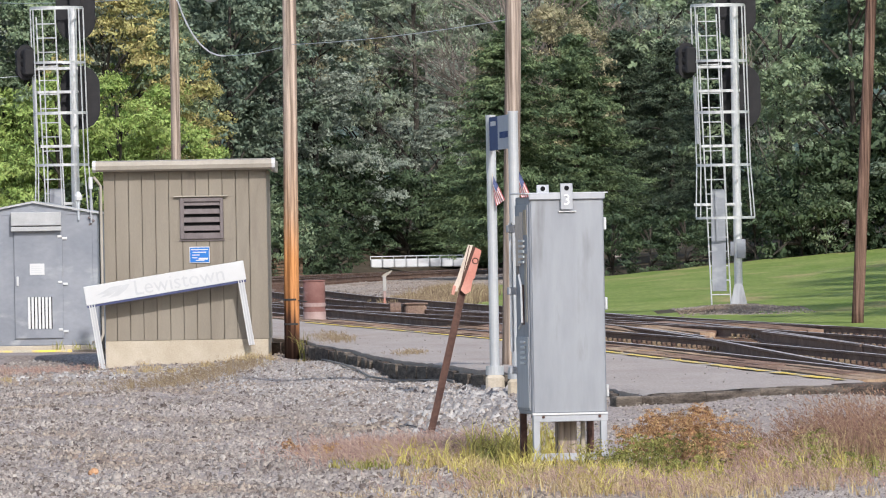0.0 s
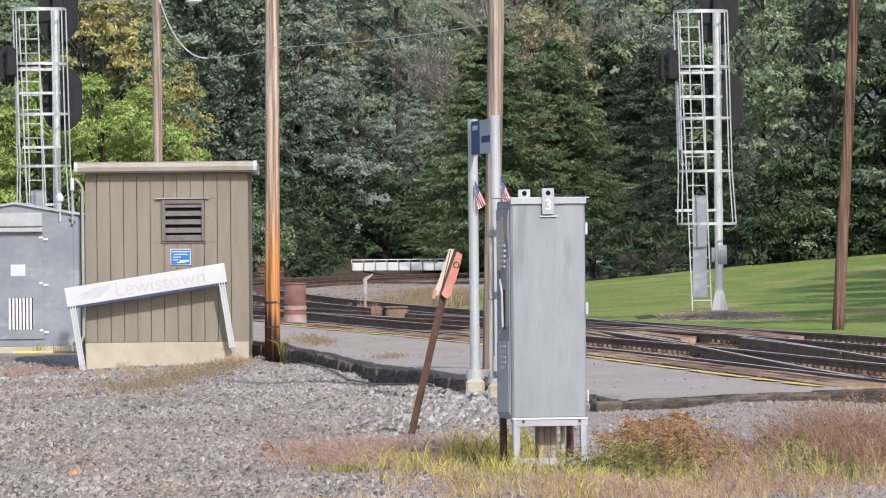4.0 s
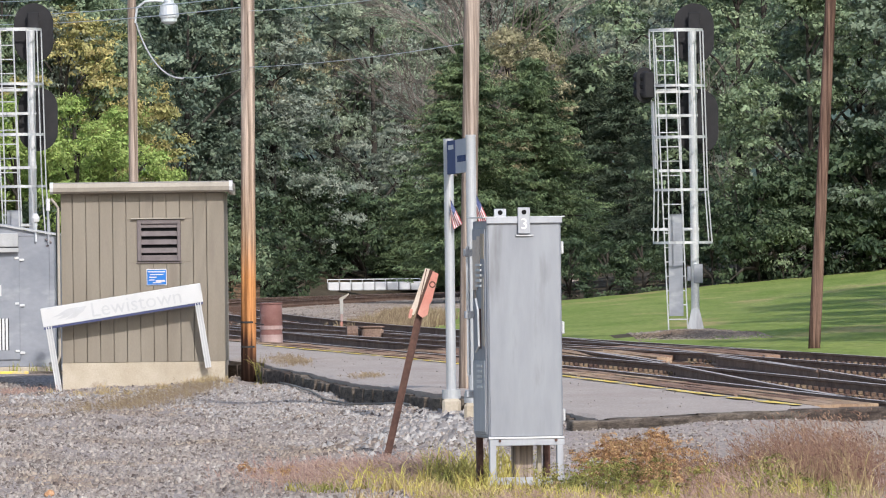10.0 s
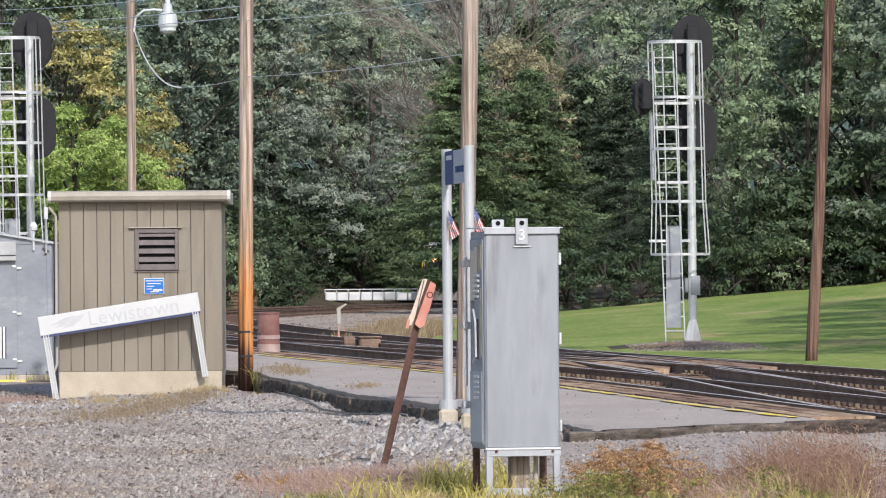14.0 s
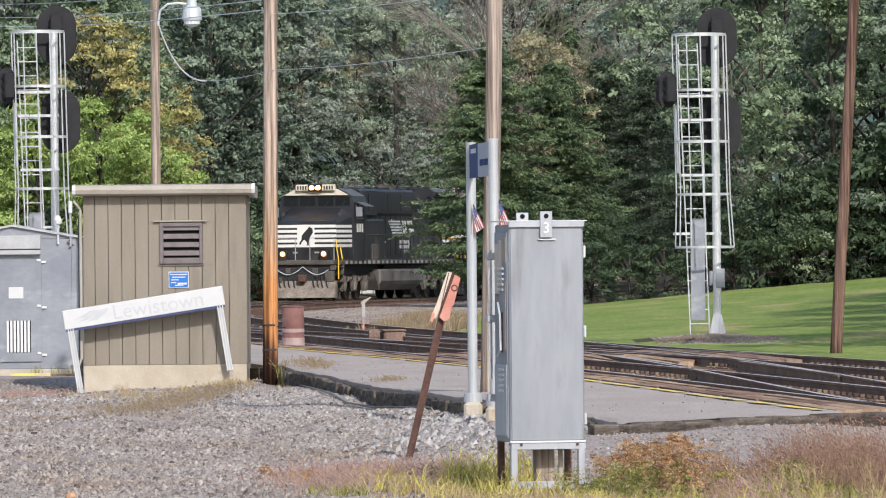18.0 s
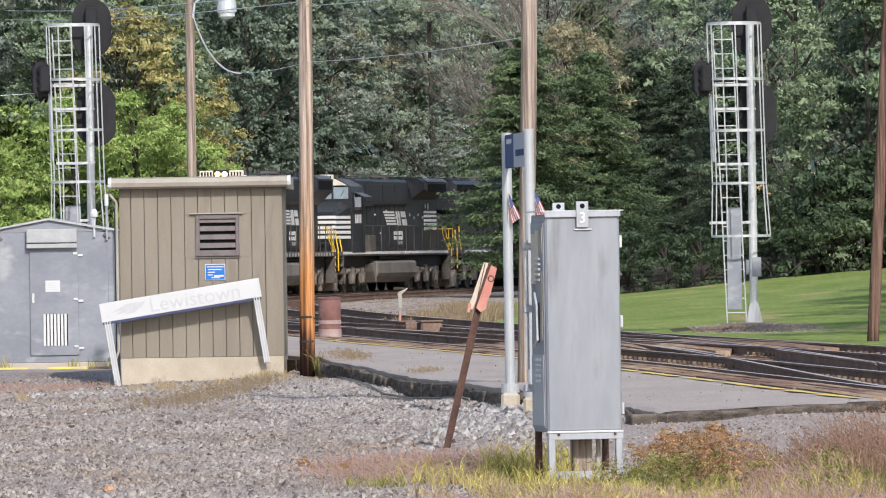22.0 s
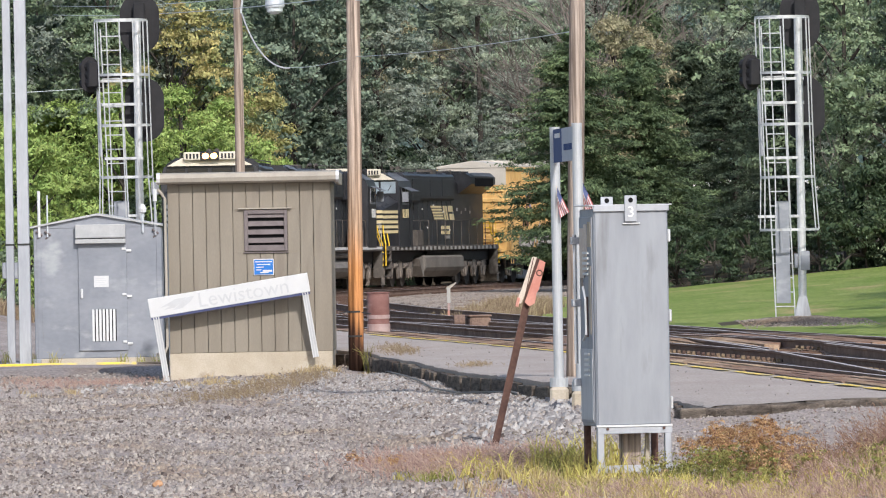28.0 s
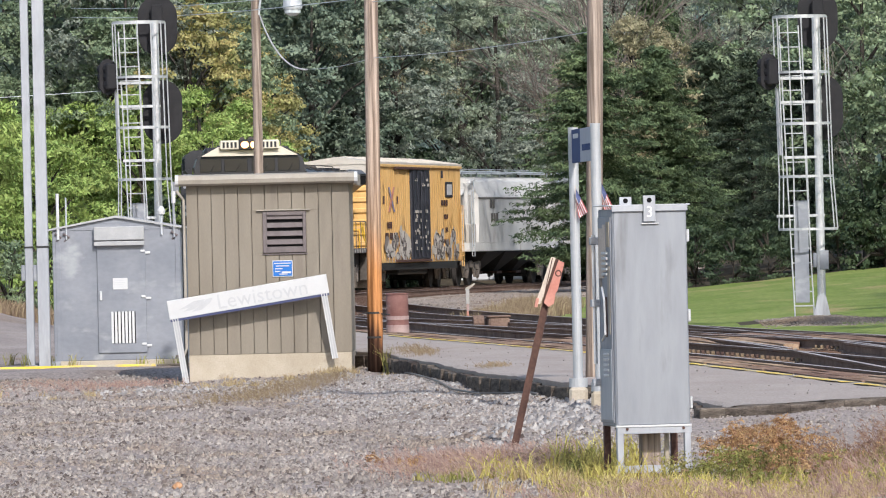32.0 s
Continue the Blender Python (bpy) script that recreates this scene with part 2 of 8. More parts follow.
    "truck_grey": material("truck_grey", (0.155, 0.13, 0.11), 0.85, vary=0.3, scale=2.5, fine=20, bump=0.2, second=(0.28, 0.238, 0.2)),
    "tank_grey": material("tank_grey", (0.15, 0.135, 0.12), 0.8, vary=0.15, scale=0.9, fine=14, bump=0.05, second=(0.22, 0.2, 0.18)),
    "wheel_steel": material("wheel_steel", (0.05, 0.045, 0.042), 0.7, 0.3, vary=0.15),
    "glass": material("glass", (0.014, 0.016, 0.018), 0.15, vary=0.1, bump=0),
    # windscreen glass with the sky's reflection put into its base colour
    "glass_sky": material("glass_sky", (0.3, 0.36, 0.4), 0.08, 0.2, vary=0.15, scale=2, bump=0),
    "car_yellow": material("car_yellow", (0.74, 0.45, 0.155), 0.7, vary=0.08, scale=0.7, fine=9, bump=0.03, second=(0.8, 0.525, 0.215), third=(0.42, 0.24, 0.09), third_at=0.66, third_scale=1.2, stretch=(2, 2, 0.6)),
    "car_roof": material("car_roof", (0.5, 0.46, 0.4), 0.7, vary=0.07, scale=0.6, second=(0.6, 0.56, 0.5)),
    "door_dark": material("door_dark", (0.022, 0.024, 0.034), 0.6, vary=0.15, scale=1.2, second=(0.045, 0.047, 0.06)),
    "hopper_grey": material("hopper_grey", (0.62, 0.61, 0.585), 0.7, vary=0.06, scale=0.6, fine=9, bump=0.03, second=(0.71, 0.7, 0.675), third=(0.46, 0.42, 0.38), third_at=0.68, third_scale=0.9, stretch=(2, 2, 0.5)),
    "graffiti_pale": material("graffiti_pale", (0.5, 0.46, 0.4), 0.7, vary=0.15, scale=3, second=(0.62, 0.57, 0.52), bump=0),
    "graffiti_grey": material("graffiti_grey", (0.22, 0.19, 0.17), 0.7, vary=0.1, scale=2, bump=0),
    # bark kept very dark: the shade under the crowns is in its colour
    "bark": material("bark", (0.032, 0.028, 0.024), 0.95, vary=0.3, scale=3, fine=14, bump=0.6, second=(0.07, 0.063, 0.054), stretch=(3, 3, 0.5)),
    "leaf_deep": material("leaf_deep", (0.09, 0.135, 0.1), 0.6, vary=0.28, scale=0.9, fine=4, bump=0, second=(0.24, 0.29, 0.2), random_value=0.24, island=True, translucent=0.2),
    "leaf_mid": material("leaf_mid", (0.115, 0.168, 0.105), 0.6, vary=0.28, scale=0.9, fine=4, bump=0, second=(0.3, 0.37, 0.215), random_value=0.24, island=True, translucent=0.2),
    "leaf_bright": material("leaf_bright", (0.21, 0.31, 0.085), 0.6, vary=0.28, scale=0.9, fine=4, bump=0, second=(0.39, 0.485, 0.15), random_value=0.24, island=True, translucent=0.2),
    "leaf_grey": material("leaf_grey", (0.165, 0.208, 0.165), 0.7, vary=0.28, scale=0.9, fine=4, bump=0, second=(0.325, 0.355, 0.285), random_value=0.24, island=True, translucent=0.2),
    "leaf_autumn": material("leaf_autumn", (0.28, 0.29, 0.11), 0.65, vary=0.28, scale=0.9, fine=4, bump=0, second=(0.5, 0.42, 0.18), random_value=0.24, island=True, translucent=0.2),
    "needle": material("needle", (0.054, 0.09, 0.05), 0.65, vary=0.2, scale=1.1, fine=5, bump=0, second=(0.2, 0.265, 0.125), random_value=0.28, island=True, translucent=0.15),
    # dark green needles, darkened further: the hollow's shade is in the colour
    "needle_shaded": material("needle_shaded", (0.0423, 0.0643, 0.0423), 0.65, vary=0.2, scale=1.1, fine=5, bump=0, second=(0.1149, 0.1471, 0.0901), random_value=0.28, island=True, translucent=0.15),
    # shrub leaves with the wood's shade put into a darker colour
    "leaf_shaded": material("leaf_shaded", (0.035, 0.058, 0.034), 0.6, vary=0.28, scale=0.9, fine=4, bump=0, second=(0.1, 0.14, 0.07), random_value=0.24, island=True, translucent=0.2),
    "leaf_tan": material("leaf_tan", (0.25, 0.245, 0.15), 0.7, vary=0.28, scale=0.9, fine=4, bump=0, second=(0.43, 0.38, 0.235), random_value=0.24, island=True, translucent=0.2),
    "leaf_pale": material("leaf_pale", (0.185, 0.24, 0.172), 0.7, vary=0.28, scale=0.9, fine=4, bump=0, second=(0.36, 0.405, 0.285), random_value=0.24, island=True, translucent=0.2),
    "twig_dark": material("twig_dark", (0.13, 0.11, 0.095), 0.9, vary=0.2, second=(0.22, 0.19, 0.165), bump=0),
    "twig": material("twig", (0.17, 0.155, 0.13), 0.9, vary=0.2, second=(0.25, 0.23, 0.2), bump=0),
    # bluish green: distance haze is put into the ridge's colour
    "hill": material("hill", (0.05, 0.08, 0.07), 0.95, vary=0.2, scale=0.02, fine=0.2, bump=0.3, depth=1.0, second=(0.08, 0.112, 0.098)),
    "grass_green": material("grass_green", (0.17, 0.185, 0.05), 0.8, vary=0.2, bump=0, scale=1.5, second=(0.33, 0.29, 0.10), random_value=0.4, island=True, translucent=0.25),
    "grass_straw": material("grass_straw", (0.33, 0.245, 0.13), 0.85, vary=0.2, bump=0, scale=1.5, second=(0.45, 0.35, 0.2), random_value=0.35, island=True, translucent=0.25),
    "grass_red": material("grass_red", (0.2, 0.115, 0.085), 0.85, vary=0.2, bump=0, scale=1.5, second=(0.32, 0.2, 0.145), random_value=0.4, island=True, translucent=0.25),
    "grass_dry": material("grass_dry", (0.215, 0.158, 0.102), 0.85, vary=0.2, bump=0, scale=1.5, second=(0.305, 0.236, 0.155), random_value=0.35, island=True, translucent=0.2),
    "grass_yellow": material("grass_yellow", (0.38, 0.33, 0.085), 0.8, vary=0.2, bump=0, scale=1.5, second=(0.52, 0.43, 0.15), random_value=0.35, island=True, translucent=0.3),
    "grass_pink": material("grass_pink", (0.34, 0.22, 0.185), 0.85, vary=0.2, bump=0, scale=1.5, second=(0.42, 0.30, 0.25), random_value=0.3, island=True, translucent=0.25),
    "stone_rust": material("stone_rust", (0.36, 0.19, 0.1), 0.95, vary=0.2, scale=20, second=(0.48, 0.3, 0.18)),
    "weed_orange": material("weed_orange", (0.37, 0.2, 0.1), 0.85, vary=0.2, bump=0, scale=1.5, second=(0.46, 0.295, 0.16), random_value=0.4, island=True, translucent=0.25),
    "lamp_grey": material("lamp_grey", (0.50, 0.53, 0.56), 0.5, 0.2, vary=0.06),
    # emitting ring that stands in for the warm glare round the lamps
    "reflector": glow("reflector", (1.0, 0.48, 0.17), 1.1),
    "headlight": glow("headlight", (1.0, 0.7, 0.36), 14.0),
    "ditchlight": glow("ditchlight", (1.0, 0.6, 0.36), 2.2),
}


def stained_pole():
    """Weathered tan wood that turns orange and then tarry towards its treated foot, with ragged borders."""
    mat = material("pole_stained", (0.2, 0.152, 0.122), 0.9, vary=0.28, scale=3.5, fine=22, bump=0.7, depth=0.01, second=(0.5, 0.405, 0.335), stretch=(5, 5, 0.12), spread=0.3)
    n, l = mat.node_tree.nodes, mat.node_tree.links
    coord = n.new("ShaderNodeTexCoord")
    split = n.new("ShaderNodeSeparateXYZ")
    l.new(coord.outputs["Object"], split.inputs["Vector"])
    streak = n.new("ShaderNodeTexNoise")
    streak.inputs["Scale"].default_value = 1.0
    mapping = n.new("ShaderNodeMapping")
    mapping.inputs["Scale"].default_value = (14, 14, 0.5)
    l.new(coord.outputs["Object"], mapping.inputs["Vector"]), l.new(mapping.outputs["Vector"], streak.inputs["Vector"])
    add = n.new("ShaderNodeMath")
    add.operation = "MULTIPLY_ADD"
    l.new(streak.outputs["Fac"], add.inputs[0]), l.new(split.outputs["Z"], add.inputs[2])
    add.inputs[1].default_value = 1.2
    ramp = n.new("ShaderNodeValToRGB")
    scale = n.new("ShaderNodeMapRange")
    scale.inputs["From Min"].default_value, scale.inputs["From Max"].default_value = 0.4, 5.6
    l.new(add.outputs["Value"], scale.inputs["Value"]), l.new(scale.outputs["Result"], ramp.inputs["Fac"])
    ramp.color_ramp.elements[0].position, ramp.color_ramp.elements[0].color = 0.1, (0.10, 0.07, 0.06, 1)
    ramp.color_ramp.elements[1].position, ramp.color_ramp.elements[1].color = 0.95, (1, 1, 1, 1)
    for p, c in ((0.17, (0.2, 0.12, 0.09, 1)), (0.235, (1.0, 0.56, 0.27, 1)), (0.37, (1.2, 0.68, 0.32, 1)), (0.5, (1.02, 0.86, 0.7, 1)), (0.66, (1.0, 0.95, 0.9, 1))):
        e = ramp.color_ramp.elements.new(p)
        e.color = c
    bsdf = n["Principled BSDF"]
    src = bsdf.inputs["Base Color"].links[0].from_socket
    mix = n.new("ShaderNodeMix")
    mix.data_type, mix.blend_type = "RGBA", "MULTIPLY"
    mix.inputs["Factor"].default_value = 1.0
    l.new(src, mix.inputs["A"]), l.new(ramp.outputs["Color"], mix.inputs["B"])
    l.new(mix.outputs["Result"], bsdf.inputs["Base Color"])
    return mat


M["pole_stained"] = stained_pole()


# ---- building helpers ----
def mesh_of(bm, mat=None, smooth=False):
    me = bpy.data.meshes.new("mesh")
    bm.to_mesh(me)
    bm.free()
    for m in (mat if isinstance(mat, (list, tuple)) else [mat]):
        if m:
            me.materials.append(M[m])
    if smooth:
        me.polygons.foreach_set("use_smooth", [True] * len(me.polygons))
    return me


def part(name, bm, mat, parent=None, label="", smooth=False):
    """One mesh object under a thing or under a part."""
    ob = new(name, bm if isinstance(bm, bpy.types.Mesh) else mesh_of(bm, mat, smooth))
    ob.parent = parent
    if label:
        ob["label"] = label
    return ob


def thing(name, m, label, category, group="", kind=""):
    ob = new(name)
    ob.empty_display_size = 0.2
    ob.matrix_basis = m
    return tagged(ob, label, category, group, kind)


def box(bm, x0, x1, y0, y1, z0, z1, bevel=0.0, m=None):
    r = bmesh.ops.create_cube(bm, size=1)
    bmesh.ops.transform(bm, matrix=Matrix.Translation(((x0 + x1) / 2, (y0 + y1) / 2, (z0 + z1) / 2)) @ Matrix.Diagonal((x1 - x0, y1 - y0, z1 - z0, 1)), verts=r["verts"])
    verts = r["verts"]
    if bevel:
        edges = list({e for v in verts for e in v.link_edges})
        r = bmesh.ops.bevel(bm, geom=edges, offset=bevel, segments=1, affect="EDGES", clamp_overlap=True)
        verts = list({v for f in r["faces"] for v in f.verts})
    if m is not None:
        bmesh.ops.transform(bm, matrix=m, verts=verts)
    return verts


def boxes(*specs, bevel=0.0):
    bm = bmesh.new()
    for s in specs:
        box(bm, *s, bevel=bevel)
    return bm


def tube(bm, p, q, r0, r1=None, seg=10, caps=True):
    p, q = Vector(p), Vector(q)
    r1 = r0 if r1 is None else r1
    d = q - p
    m = Matrix.Translation((p + q) / 2) @ d.to_track_quat("Z", "Y").to_matrix().to_4x4()
    r = bmesh.ops.create_cone(bm, cap_ends=caps, segments=seg, radius1=r0, radius2=r1, depth=d.length, matrix=m)
    return r["verts"]


def tubes(*specs, seg=8):
    bm = bmesh.new()
    for s in specs:
        tube(bm, *s, seg=seg)
    return bm


def polyline(bm, pts, r, seg=6):
    """A round rod swept along points as one connected mesh; r is one radius or one for each point."""
    pts = [Vector(p) for p in pts]
    rs = list(r) if isinstance(r, (list, tuple)) else [r] * len(pts)
    whole = (pts[-1] - pts[0]).normalized() if (pts[-1] - pts[0]).length > 1e-6 else Vector((1, 0, 0))
    ref = min((Vector((1, 0, 0)), Vector((0, 1, 0)), Vector((0, 0, 1))), key=lambda a: max(abs(a.dot((q - p).normalized())) for p, q in zip(pts, pts[1:])))
    rings = []
    for i, p in enumerate(pts):
        d = (pts[min(i + 1, len(pts) - 1)] - pts[max(i - 1, 0)])
        d = d.normalized() if d.length > 1e-6 else whole
        u = ref.cross(d).normalized()
        w = d.cross(u)
        rings.append([bm.verts.new(p + u * rs[i] * math.cos(2 * math.pi * k / seg) + w * rs[i] * math.sin(2 * math.pi * k / seg)) for k in range(seg)])
    for a, b in zip(rings, rings[1:]):
        for k in range(seg):
            bm.faces.new((a[k], a[(k + 1) % seg], b[(k + 1) % seg], b[k]))
    bm.faces.new(rings[0][::-1]), bm.faces.new(rings[-1])
    return bm


def prism(bm, outline, axis, a, b):
    """An outline of 2D points pushed along an axis ('x', 'y' or 'z') from a to b."""
    def at(p, d):
        return {"x": (d, p[0], p[1]), "y": (p[0], d, p[1]), "z": (p[0], p[1], d)}[axis]
    lo = [bm.verts.new(at(p, a)) for p in outline]
    hi = [bm.verts.new(at(p, b)) for p in outline]
    bm.faces.new(lo), bm.faces.new(hi[::-1])
    k = len(outline)
    for i in range(k):
        bm.faces.new((lo[i], hi[i], hi[(i + 1) % k], lo[(i + 1) % k]))
    bmesh.ops.recalc_face_normals(bm, faces=bm.faces)
    return bm


def lathe(profile, seg=16):
    bm = bmesh.new()
    rings = [[bm.verts.new((r * math.cos(2 * math.pi * i / seg), r * math.sin(2 * math.pi * i / seg), z)) for i in range(seg)] for r, z in profile]
    for a, b in zip(rings, rings[1:]):
        for i in range(seg):
            bm.faces.new((a[i], a[(i + 1) % seg], b[(i + 1) % seg], b[i]))
    bm.faces.new(rings[0][::-1]), bm.faces.new(rings[-1])
    return bm


def raw(name, verts, faces, mats, label="", category="", kind="", parent=None, index=None, group=""):
    me = bpy.data.meshes.new("mesh")
    me.from_pydata(verts, [], faces)
    for m in mats:
        me.materials.append(M[m])
    if index is not None:
        me.polygons.foreach_set("material_index", index)
    me.update()
    ob = new(name, me)
    ob.parent = parent
    return tagged(ob, label, category, group, kind)


def lettering(text, size, mat, parent, m, name="lettering", depth=0.002, align="CENTER"):
    cu = bpy.data.curves.new("letters", "FONT")
    cu.body, cu.size, cu.extrude, cu.align_x, cu.align_y = text, size, depth, align, "CENTER"
    cu.resolution_u = 3
    tmp = bpy.data.objects.new("letters", cu)
    scene.collection.objects.link(tmp)
    me = bpy.data.meshes.new_from_object(tmp.evaluated_get(bpy.context.evaluated_depsgraph_get()))
    bpy.data.objects.remove(tmp)
    me.materials.clear()
    me.materials.append(M[mat])
    ob = new(name, me)
    ob.parent, ob.matrix_basis = parent, m
    return ob


# ---- plan of the tracks: the main line bends to the left behind the hut, then away to the right ----
PLAN_Y = np.array([-60, 20, 60, 85, 114, 147, 165, 185, 205, 221, 235, 249, 260, 270, 284, 291, 301.5, 312, 322.5, 333, 350, 370, 400, 450, 560, 700], float)
PLAN_X = np.array([19.2, 11.5, 7.8, 5.45, 2.75, -1.2, -3.05, -5.0, -6.65, -7.72, -8.6, -9.3, -9.7, -9.75, -9.2, -8.6, -7.35, -5.65, -3.5, -0.85, 4.0, 10.6, 22, 45, 105, 190], float)


def spline(xs, ys):
    """Natural cubic spline through the points."""
    n = len(xs)
    h = np.diff(xs)
    a, b = np.eye(n), np.zeros(n)
    for i in range(1, n - 1):
        a[i, i - 1:i + 2] = h[i - 1], 2 * (h[i - 1] + h[i]), h[i]
        b[i] = 6 * ((ys[i + 1] - ys[i]) / h[i] - (ys[i] - ys[i - 1]) / h[i - 1])
    m = np.linalg.solve(a, b)

    def f(x):
        x = np.asarray(x, float)
        i = np.clip(np.searchsorted(xs, x) - 1, 0, n - 2)
        l, r, w = x - xs[i], xs[i + 1] - x, h[i]
        return (m[i] * r ** 3 + m[i + 1] * l ** 3) / (6 * w) + (ys[i] / w - m[i] * w / 6) * r + (ys[i + 1] / w - m[i + 1] * w / 6) * l
    return f


_raw = spline(PLAN_Y, PLAN_X)
_ys = np.arange(-60, 700.1, 1.0)
_xs = _raw(_ys)
for _ in range(30):                      # ease the curve
    _xs[1:-1] = (_xs[:-2] + 2 * _xs[1:-1] + _xs[2:]) / 4
_len = np.concatenate([[0], np.cumsum(np.hypot(np.diff(_xs), np.diff(_ys)))])
SPACING = 3.75


def track_x(y):
    return np.interp(y, _ys, _xs)


def on_track(s, offset=0.0):
    """A point s metres along the main line (s grows away from the camera), shifted to the right by offset, and the heading."""
    x, y = np.interp(s, _len, _xs), np.interp(s, _len, _ys)
    x2, y2 = np.interp(s + 1, _len, _xs), np.interp(s + 1, _len, _ys)
    d = np.array([x2 - x, y2 - y]) / max(1e-9, math.hypot(x2 - x, y2 - y))
    return x + offset * d[1], y - offset * d[0], d


def s_at(y):
    return float(np.interp(y, _ys, _len))


# front edge of the platform: distance ahead against sideways place
EDGE_Y = [60, 75.6, 84, 86, 88.8, 90.4, 93, 95.8, 98, 102.4, 108.4, 114, 120.5, 122, 150, 200]
EDGE_X = [3.6, 1.9, 1.22, 1.06, 0.76, 0.44, 0.17, -0.14, -0.5, -0.87, -1.26, -1.82, -2.12, -2.6, -5.4, -10.0]


def smooth01(t):
    t = np.clip(t, 0, 1)
    return t * t * (3 - 2 * t)


def ground_z(x, y):
    x, y = np.asarray(x, float), np.asarray(y, float)
    dx = np.interp(y, EDGE_Y, EDGE_X) - x
    brow = 74.1 + np.clip(x - 1.83, 0, 2.95) * 1.5
    d = np.where(y < np.minimum(brow, 75.6), np.hypot(np.maximum(1.9 - x, 0), (brow - y) * 0.2), np.maximum(dx, 0))
    brink = np.interp(y, [60, 76, 82, 108, 116, 120], [-0.14, -0.10, -0.2, -0.23, -0.25, -0.27])
    z = brink - (0.37 + brink) * smooth01(d / 2.6)
    z = z + 0.05 * smooth01((x - 2.0) / 0.8) * np.exp(-np.clip(brow - y, 0, 60) / 3) * (y < brow + 0.3)
    z = z - 0.15 * np.exp(-((x + 2.15) / 0.35) ** 2 - ((y - 118) / 2.5) ** 2)
    z = np.where(y > 124, -0.28, z)
    z = np.where((dx < -0.1) & (y >= brow + 0.3), -0.30, z)
    bed = (x > track_x(y) - 1.75) & (x < track_x(y) + SPACING + 1.75) & (y > 76.5) & (y > brow)
    z = np.where(bed, -0.205, z)
    t = np.clip((y - 130) / 130, 0, 2.2)
    right = smooth01((x - track_x(y) - SPACING - 2.0) / 1.5)
    lawn = -0.27 + t * np.maximum(0.12, 0.28 + 0.078 * (x - 5.4))
    z = z * (1 - right * (y > 95)) + right * (y > 95) * lawn
    left = smooth01((track_x(y) - 4.0 - x) / 8) * smooth01((y - 150) / 30)
    z = z + left * 1.4
    z = z + 0.13 * np.exp(-((x - 5.9) / 1.4) ** 2 - ((y - 165) / 4.0) ** 2)
    far = smooth01((y - 335) / 40) * smooth01((np.abs(track_x(y) - x) - 3) / 5)
    z = z + far * 1.2
    bump = 0.012 * np.sin(x * 2.1 + np.sin(y * 0.7)) * np.sin(y * 0.55 + x) + 0.008 * np.sin(x * 5.3 + y * 0.9) + 0.03 * np.sin(x * 0.9 + 1.3 + 0.2 * y) * np.sin(y * 0.31) + 0.015 * np.sin(x * 3.1 - y * 0.45)
    return z + bump * np.where(y < 124, 1, 0.5)


def is_lawn(x, y):
    return (y > 120) & (x > track_x(y) + SPACING + 1.95 + np.maximum(0, (y - 190) * 0.085)) & (y < 267) & (((x - 5.9) / 1.5) ** 2 + ((y - 165) / 4.5) ** 2 > 1)


def build_ground():
    gx = np.concatenate([[-3000, -900, -300, -120, -60, -35], np.arange(-22, 30.01, 0.4), [36, 48, 70, 120, 300, 900, 3000]])
    gy = np.concatenate([[-3000, -600, -100, -30, 0, 20, 35], np.arange(44, 128, 0.6), np.arange(128, 345, 1.6), [350, 360, 380, 420, 500, 650, 900, 1500, 3500]])
    X, Y = np.meshgrid(gx, gy)
    Z = ground_z(X, Y)
    Z = np.where((np.abs(X) > 60) | (Y > 460) | (Y < 20), -0.3, Z)
    nx, ny = len(gx), len(gy)
    verts = np.stack([X, Y, Z], -1).reshape(-1, 3)
    i = np.arange(nx - 1)[None, :] + nx * np.arange(ny - 1)[:, None]
    faces = np.stack([i, i + 1, i + 1 + nx, i + nx], -1).reshape(-1, 4)
    cx, cy = verts[faces].mean(1)[:, 0], verts[faces].mean(1)[:, 1]
    near_track = (cx > track_x(cy) - 2.6) & (cx < track_x(cy) + SPACING + 2.8) & (cy > 60)
    index = np.where(is_lawn(cx, cy), 1, np.where(near_track | ((cy > 124) & (cy < 345) & (cx < np.minimum(track_x(cy) + 25, 3.4)) & (cx > track_x(cy) - 2.8)), 2, np.where(((cy > 135) & (cx > track_x(cy))) | (cy > 188) | (np.abs(cx) > 40), 3, 0)))
    ob = raw("ground", verts.tolist(), faces.tolist(), ["gravel", "lawn", "ballast", "meadow"], "grey crushed stone yard with mown grass beyond the tracks", "ground", "structure", index=index.tolist())
    ob.data.polygons.foreach_set("use_smooth", [True] * len(faces))


build_ground()


# ---- rails, ties, platform ----
RAIL = [(-0.07, -0.165), (-0.07, -0.150), (-0.012, -0.135), (-0.012, -0.040), (-0.036, -0.030), (-0.036, 0.0), (0.036, 0.0), (0.036, -0.030), (0.012, -0.040), (0.012, -0.135), (0.07, -0.150), (0.07, -0.165)]


